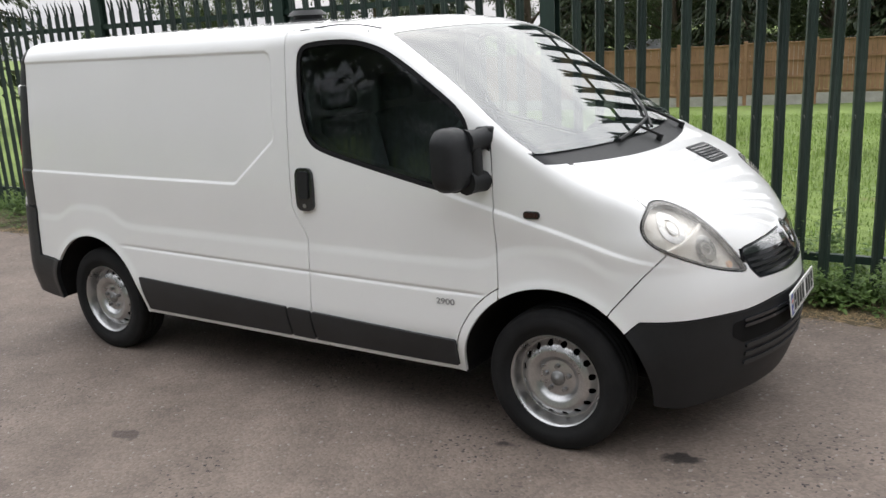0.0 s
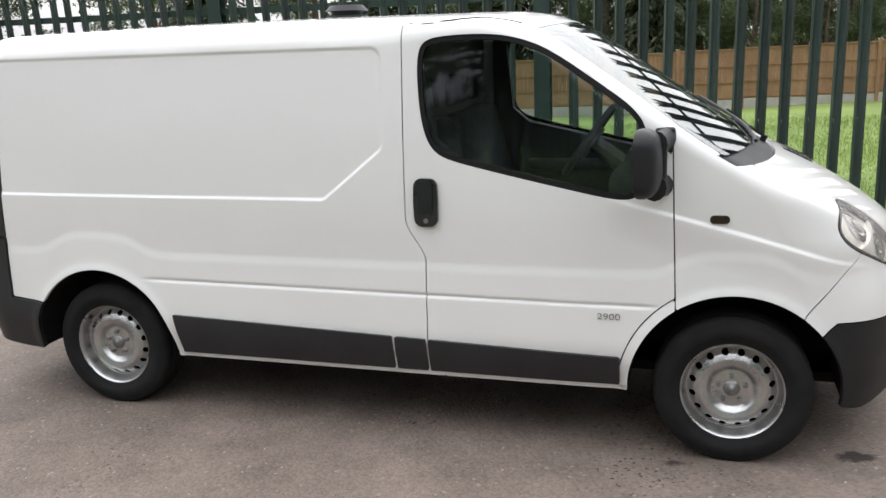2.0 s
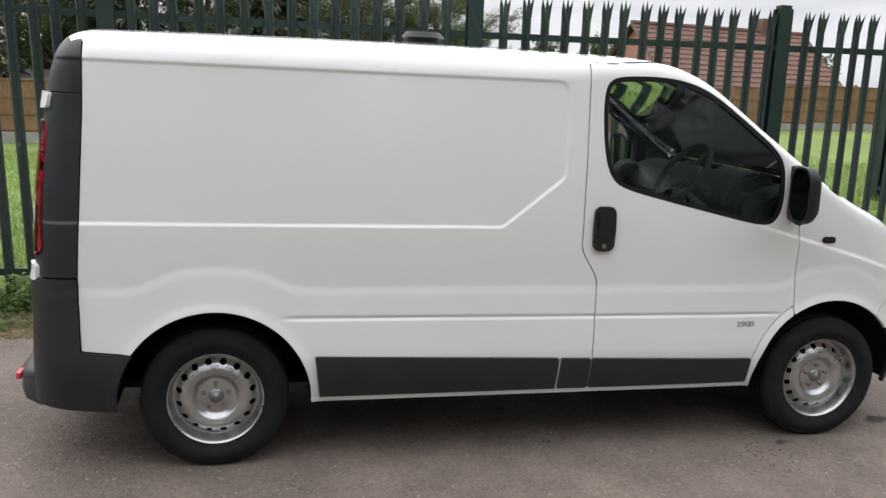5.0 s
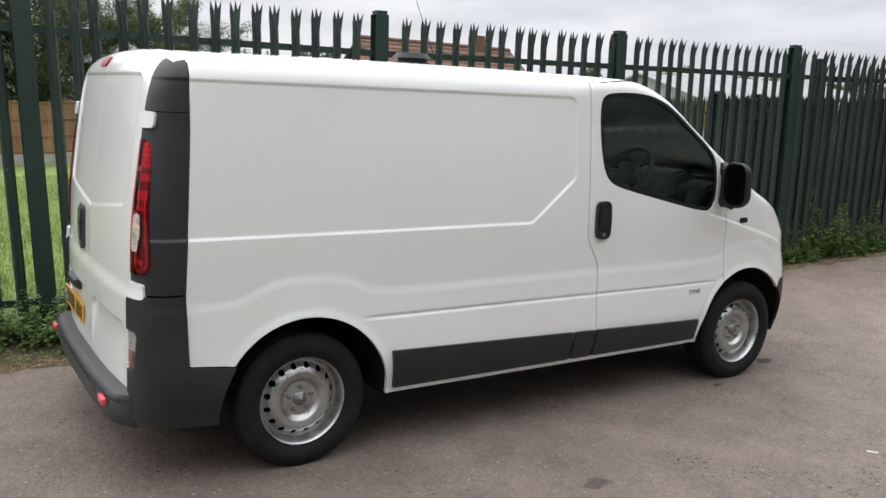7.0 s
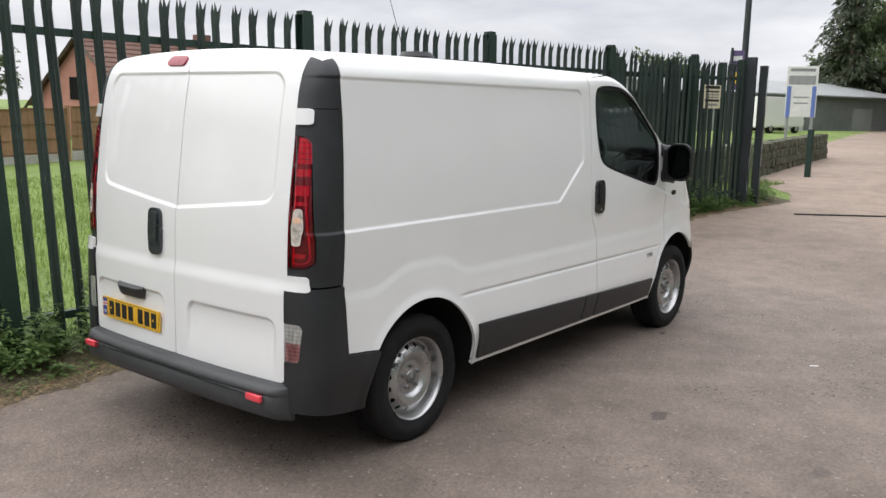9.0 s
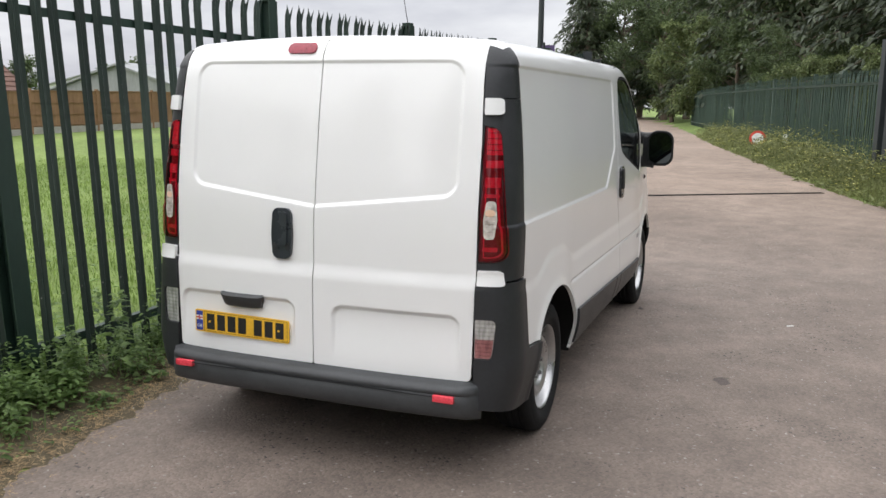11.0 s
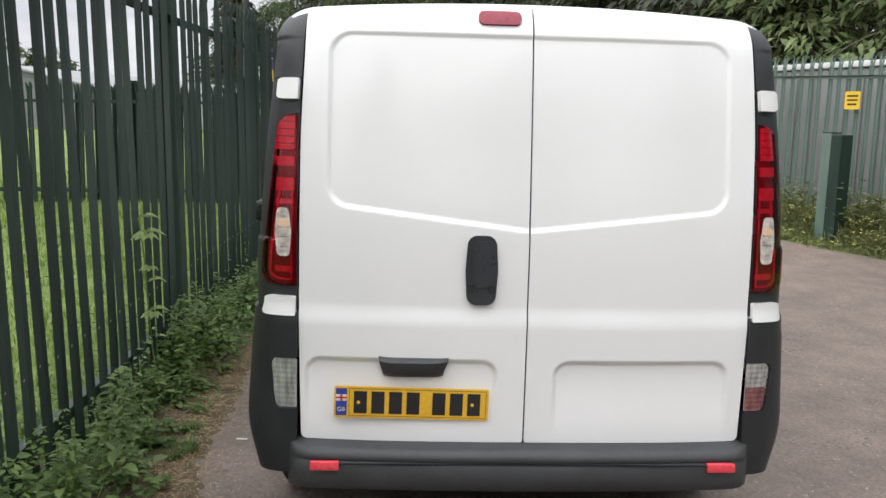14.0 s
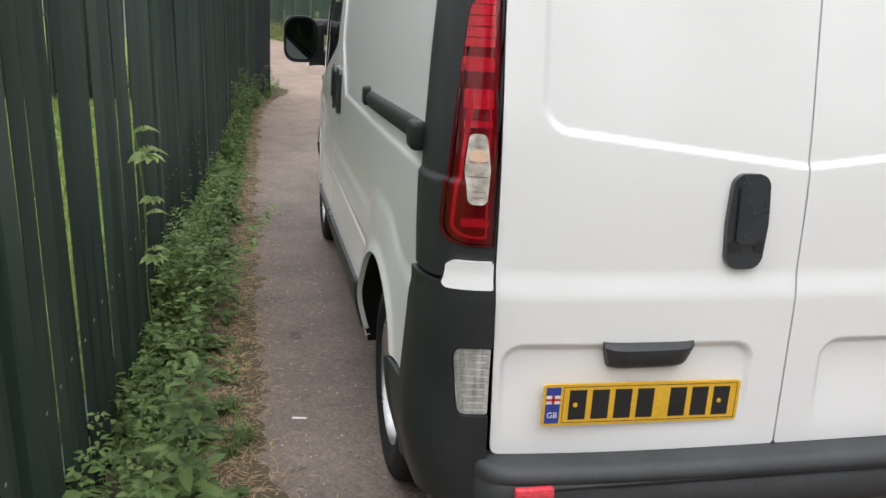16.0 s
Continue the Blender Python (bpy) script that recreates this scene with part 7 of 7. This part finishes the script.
shed(66, 21.5, 0.1, -16, 30, 12, 3.0, 1.2, SHED_SHEET, "dark sheet-clad industrial shed")
shed(52, 40, -0.4, 5, 24, 12, 2.4, 1.9, GREY_SHEET, "grey sheet-clad industrial shed")
shed(85, 64, -0.5, 10, 40, 18, 3.6, 2.2, WHITE_SHEET, "long pale industrial shed")


def parked_van(x, y, yaw, label):
    th = empty("parked_van", label, "van", "vans in the yard", pose(x, y, fz(x, y), 0, 0, yaw))
    bm = bmesh.new()
    o = [(-2.6, 0.35), (2.55, 0.35), (2.6, 0.85), (2.2, 1.15), (1.55, 1.30), (0.85, 2.15), (0.5, 2.3), (-2.6, 2.3)]
    prism(bm, o, "y", -0.98, 0.98)
    bmesh.ops.bevel(bm, geom=bm.edges[:], offset=0.07, segments=2, affect="EDGES")
    soft_shade(bm, 50)
    part("body", bm, PAINT, th)
    for s in (-1, 1):
        bm = bmesh.new()
        prism(bm, [(0.35, 1.35), (1.40, 1.32), (0.85, 2.0), (0.35, 2.02)], "y", s * 0.975, s * 0.99)
        part("window", bm, GLOSS_BLACK, th)
        for xx in (-1.6, 1.6):
            bm = bmesh.new()
            rod(bm, (xx, s * 0.75, 0.34), (xx, s * 0.97, 0.34), 0.34, seg=20)
            wh = part("wheel", bm, RUBBER, th)
            bm = bmesh.new()
            rod(bm, (xx, s * 0.955, 0.34), (xx, s * 0.98, 0.34), 0.20, seg=16)
            part("rim", bm, STEEL, wh)
    bm = bmesh.new()
    prism(bm, [(1.52, 1.36), (1.58, 1.36), (0.95, 2.12), (0.89, 2.12)], "y", -0.8, 0.8)
    part("windscreen", bm, GLOSS_BLACK, th)


parked_van(53, 14.6, -12, "white van parked in the yard")
parked_van(60, 17.6, -14, "tall white van parked in the yard")

# board on two posts in the yard
th = empty("site_board", "large pale site board on two blue posts", "sign", "", pose(26.5, 5.3, fz(26.5, 5.3), 0, 0, -70))
for s in (-0.40, 0.40):
    bm = bmesh.new()
    box(bm, s - 0.045, s + 0.045, -0.045, 0.045, -0.1, 2.95, 0.01)
    part("post", bm, GREY_SHEET, th)
    bm = bmesh.new()
    box(bm, s - 0.065, s + 0.065, -0.075, -0.05, 1.25, 2.30, 0.01)
    part("blue_strip", bm, SIGN_BLUE, th, "blue edge strip")
bm = bmesh.new()
box(bm, -0.50, 0.50, -0.05, -0.01, 1.25, 2.98, 0.01)
bd = part("board", bm, SIGN_WHITE, th)
for z0, z1, w, mt in ((2.80, 2.90, 0.8, GREY_INK), (2.36, 2.66, 0.86, GREY_SHEET), (1.9, 1.95, 0.5, GREY_SHEET), (1.7, 1.75, 0.45, GREY_SHEET)):
    bm = bmesh.new()
    box(bm, -w / 2, w / 2, -0.056, -0.05, z0, z1)
    part("text_bar", bm, mt, bd)
sign_board("hanging_sign", pose(14.42, 3.30, 2.62, 90, 0, -72), 0.30, 0.85, SIGN_PURPLE, "purple sign with yellow marks on a post", "sign", ((0.3, 0.12, 0.7, WHITE_SHEET), (-0.2, 0.3, 0.4, SIGN_YELLOW)))
bm = bmesh.new()
rod(bm, (14.32, 3.38, 0), (14.32, 3.38, 3.1), 0.03)
tagged(part("sign_post", bm, GATE_PAINT), "thin dark steel sign post", "post")
bm = bmesh.new()
rod(bm, (18.9, 4.7, 0.0), (18.9, 4.7, 4.0), 0.10, 0.085, 12)
rod(bm, (18.9, 4.7, 4.0), (18.9, 4.7, 9.0), 0.085, 0.06, 12)
tagged(part("lamp_column", bm, GATE_PAINT), "tall dark street lamp column", "column")
bm = bmesh.new()
box(bm, 15.95, 16.07, 1.98, 2.10, 0.2, 1.35, 0.01)
tagged(part("bollard", bm, POST_PAINT), "dark green square post by the lane", "post")

# low mossy wall between yard and lane
wall = empty("stone_wall", "low mossy stone wall beside the yard", "wall")
r = random.Random(5)
a, b = Vector((10.6, 2.6, 0)), Vector((24, 3.9, 0))
for row in range(4):
    t = 0.0
    while t < 1:
        w = r.uniform(0.35, 0.7) / 13.5
        p = a.lerp(b, min(1, t + w / 2))
        bm = bmesh.new()
        box(bm, -w * 6.6, w * 6.6, -0.2, 0.2, 0, 0.21, 0.035)
        for v in bm.verts:
            v.co += Vector((r.uniform(-1, 1), r.uniform(-1, 1), r.uniform(-1, 1))) * 0.02
        ob = part("stone", bm, STONE, wall)
        ob.matrix_world = pose(p.x, p.y, fz(p.x, p.y) - 0.05 + 0.2 * row, 0, 0, 5.5 + r.uniform(-3, 3))
        t += w

# marker post and round sign in the weeds
bm = bmesh.new()
box(bm, 19.2, 19.32, -2.10, -2.0, 0.3, 0.95, 0.01)
tagged(part("marker_post", bm, WHITE_SHEET), "short white marker post in the weeds", "post")
sg = empty("round_sign", "round red-rimmed sign lying in the weeds", "sign", "", pose(21.6, -1.3, 0.75, 80, 0, -80))
bm = bmesh.new()
rod(bm, (0, 0, -0.01), (0, 0, 0.01), 0.24, seg=24)
part("rim", bm, SIGN_RED, sg)
bm = bmesh.new()
rod(bm, (0, 0, 0.008), (0, 0, 0.014), 0.17, seg=24)
part("face", bm, SIGN_WHITE, sg)


# ---------------------------------------------------------------- trees
def limb(bm, pts, r0, r1, seg=7):
    rings = []
    for i, p in enumerate(pts):
        d = (pts[min(i + 1, len(pts) - 1)] - pts[max(i - 1, 0)]).normalized()
        q = d.to_track_quat("Z", "Y")
        r = r0 + (r1 - r0) * i / (len(pts) - 1)
        rings.append([bm.verts.new(p + q @ Vector((r * math.cos(2 * math.pi * k / seg), r * math.sin(2 * math.pi * k / seg), 0))) for k in range(seg)])
    for a, b in zip(rings, rings[1:]):
        for k in range(seg):
            f = bm.faces.new((a[k], a[(k + 1) % seg], b[(k + 1) % seg], b[k]))
            f.smooth = True


def conifer(name, label, seed, height, spread, mat, density=1.0):
    r = np.random.default_rng(seed)
    th = empty(name, label, "tree")
    bm = bmesh.new()
    pts = [Vector((0.15 * math.sin(3 * t), 0.12 * math.sin(4 * t + 1), height * t)) for t in np.linspace(0, 1, 9)]
    limb(bm, pts, 0.24, 0.03)
    C, D, N, L, W = [], [], [], [], []
    z = height * 0.14
    while z < height * 0.98:
        t = z / height
        for k in range(int(r.integers(4, 7))):
            a = r.uniform(0, 2 * math.pi)
            ln = spread * (1 - t) ** 0.75 * r.uniform(0.55, 1.15) + 0.25
            d = np.array([math.cos(a), math.sin(a), 0])
            m = 9
            u = np.linspace(0, 1, m)
            path = np.array([0, 0, z]) + d * (ln * u)[:, None] + np.array([0, 0, 1.0]) * (ln * (0.12 * u - 0.42 * u ** 2))[:, None]
            limb(bm, [Vector(p) for p in path[::2]], 0.05 * (1 - t) + 0.012, 0.006, 4)
            n = int(52 * density * (0.4 + ln / spread))
            q = r.random(n) ** 0.7
            at = np.stack([np.interp(q, u, path[:, i]) for i in range(3)], 1)
            side = np.cross(d, (0, 0, 1.0))
            w = r.normal(0, 0.13, n) * ln * (1.1 - 0.55 * q)
            at += side * w[:, None] + np.array([0, 0, 1.0]) * (-0.30 * np.abs(w) + r.normal(0, 0.06, n))[:, None]
            C.append(at)
            D.append(unit(d * 0.8 + side * np.sign(w)[:, None] * 0.8 + np.array([0, 0, -0.35]) + r.normal(0, 0.25, (n, 3))))
            N.append(unit(np.array([0, 0, 1.0]) + r.normal(0, 0.3, (n, 3))))
            s = r.uniform(0.6, 1.3, n)
            L.append(0.36 * s)
            W.append(0.12 * s)
        z += height * r.uniform(0.020, 0.034)
    part("trunk", bm, BARK, th)
    part("crown", leaf_mesh("crown", np.vstack(C), np.vstack(D), np.vstack(N), np.hstack(L), np.hstack(W), 0.3), mat, th, "drooping needled boughs")
    return th


def broadleaf(name, label, seed, height, spread, mat, leaves=9000, low=0.25, size=0.16):
    r = np.random.default_rng(seed)
    th = empty(name, label, "tree")
    bm = bmesh.new()
    top = Vector((0.2, -0.1, height * 0.8))
    limb(bm, [Vector((0, 0, 0)).lerp(top, t) + Vector((0.12 * math.sin(5 * t), 0.1 * math.cos(4 * t), 0)) for t in np.linspace(0, 1, 7)], height * 0.028, 0.04)
    tips = []
    for k in range(30):
        t = r.uniform(low, 0.95)
        a = r.uniform(0, 2 * math.pi)
        o = Vector((0, 0, 0)).lerp(top, t)
        ln = spread * r.uniform(0.55, 1.1) * (1.05 - 0.5 * abs(t - 0.5))
        e = o + Vector((math.cos(a) * ln, math.sin(a) * ln, ln * r.uniform(0.1, 0.7)))
        limb(bm, [o.lerp(e, s) + Vector((0, 0, 0.12 * ln * math.sin(3.1 * s))) for s in np.linspace(0, 1, 5)], 0.06, 0.012, 5)
        for s in (0.55, 0.8, 1.0):
            tips.append(tuple(o.lerp(e, s) + Vector((0, 0, 0.1 * ln))))
    part("trunk", bm, BARK, th)
    tips = np.array(tips)
    i = r.integers(0, len(tips), leaves)
    rad = r.uniform(0.35, 0.85, len(tips))[i] * spread * 0.30
    v = unit(r.normal(0, 1, (leaves, 3))) * (r.random(leaves) ** 0.45 * rad)[:, None] * np.array([1, 1, 0.75])
    C = tips[i] + v
    D = unit(unit(v) + r.normal(0, 0.6, (leaves, 3)) + np.array([0, 0, -0.2]))
    N = unit(unit(v) * 0.5 + np.array([0, 0, 1.0]) + r.normal(0, 0.4, (leaves, 3)))
    s = r.uniform(0.6, 1.4, leaves) * size
    part("crown", leaf_mesh("crown", C, D, N, s, s * 0.55), mat, th, "uneven leafy crown")
    return th


def plant(ob, group, spots):
    """Stands a tree and copies of it at (x, y, turn, scale)."""
    tagged(ob, group=group)
    first = True
    for x, y, turn, s in spots:
        m = pose(x, y, float(ground_z(x, y)) - 0.1, 0, 0, turn)
        if first:
            ob.matrix_world = m @ Matrix.Scale(s, 4)
            first = False
        else:
            o = copy_thing(ob, m)
            o.scale = (s, s, s)


dark_fir = conifer("conifer_tree", "tall dark green conifer with drooping boughs", 3, 11.0, 3.2, CONIFER, 1.15)
plant(dark_fir, "conifers by the lane", (
    (14.0, -7.2, 0, 1.0), (19, -7.6, 70, 1.1), (24, -6.4, 140, 1.05), (29.5, -5.6, 200, 1.15), (35, -4.6, 20, 1.1), (41, -2.2, 260, 1.15), (22, -10.5, 33, 1.25),
    # (9, -10.5) to (-22, 9): unseen firs, added to darken flank and mirrors
    (33, -10, 99, 1.3), (9.0, -10.5, 40, 1.1), (3.5, -12, 140, 1.05), (-2, -12.5, 200, 1.1), (-7.5, -12, 250, 1.0), (-13, -12.5, 300, 1.1), (-19, -9, 10, 1.1),
    (-23, -3, 60, 1.1), (-24, 3.5, 90, 1.15), (-22, 9, 160, 1.0),
    (15.5, -11.5, 15, 1.15), (28, -12.5, 215, 1.3), (40, -7.5, 130, 1.3), (47, -0.5, 190, 1.3), (54, 0.6, 310, 1.35), (49, -6, 75, 1.4), (62, 2.4, 25, 1.4), (60, -3.5, 160, 1.5),
    (70, 4.0, 100, 1.5), (78, 6.5, 240, 1.55), (86, 9.5, 50, 1.6), (82, 16.6, 120, 1.5), (90, 18.5, 200, 1.6), (96, 13.5, 280, 1.7)))
pale_fir = conifer("cedar_tree", "pale green spreading conifer", 11, 9.0, 3.4, CEDAR, 0.9)
plant(pale_fir, "cedars by the lane", ((12.3, -7.4, 10, 0.85), (10.2, -8.9, 120, 0.9)))
oak = broadleaf("broadleaf_tree", "dense dark green broadleaf tree", 21, 9.0, 3.4, BROADLEAF, 16000, 0.12)
plant(oak, "broadleaf trees", ((44.5, 0.4, 170, 0.75), (36.5, -2.0, 75, 0.55), (57, 3.0, 310, 0.9), (30.5, -2.6, 20, 0.5), (74, 8.0, 140, 1.35), (66, 3.0, 220, 1.3), (84, 13.8, 300, 1.5), (92, 9.5, 15, 1.6), (52, -1.5, 95, 1.25), (43, -4.0, 45, 1.2)))
lime = broadleaf("light_tree", "lighter green bushy tree leaning over the lane", 5, 5.6, 2.0, WILLOW, 9000, 0.1)
plant(lime, "light bushy trees", ((51, 2.9, 0, 1.35), (26, -2.9, 100, 0.62), (20.5, -4.6, 210, 0.6), (64, 6.0, 50, 1.2)))
hedge = broadleaf("hedge_tree", "dark broadleaf tree behind the garden fence", 31, 9.5, 3.4, BROADLEAF, 24000, 0.1, 0.115)
plant(hedge, "trees behind the garden fence", ((8.0, 41, 0, 0.75), (3.2, 34, 50, 0.66), (6.2, 34.5, 200, 0.60), (9.0, 35, 300, 0.55), (1.0, 35, 15, 0.78), (4.6, 36.5, 145, 0.72), (7.4, 37, 265, 0.66), (-3.0, 35.5, 75, 0.85), (-6.2, 36, 185, 0.9), (-9.5, 35, 325, 0.9), (2.5, 39, 50, 0.9), (-3.5, 38, 110, 1.1), (-10, 37, 170, 1.15), (-17, 36, 230, 1.1), (-25, 34, 280, 1.2), (-33, 30, 20, 1.2), (-13, 43, 95, 1.3), (0, 45, 130, 1.3)))
fir2 = conifer("garden_conifer", "dark conifer behind the garden fence", 17, 10.0, 2.3, CONIFER, 1.0)
plant(fir2, "conifers behind the garden fence", ((-0.5, 33, 0, 0.95), (-6.5, 33.5, 80, 1.0), (-12.5, 32.5, 150, 1.05), (-20, 31, 300, 1.1)))
far = broadleaf("distant_tree", "distant rounded tree on the skyline", 41, 6.0, 3.2, BROADLEAF, 2600, 0.05, 0.4)
r = random.Random(3)
plant(far, "distant trees", [(120 * math.cos(a) * s, 120 * math.sin(a) * s, r.uniform(0, 360), r.uniform(0.8, 1.4)) for a, s in [(radians(k * 6 + r.uniform(-2, 2)), r.uniform(0.85, 1.2)) for k in range(60)]])
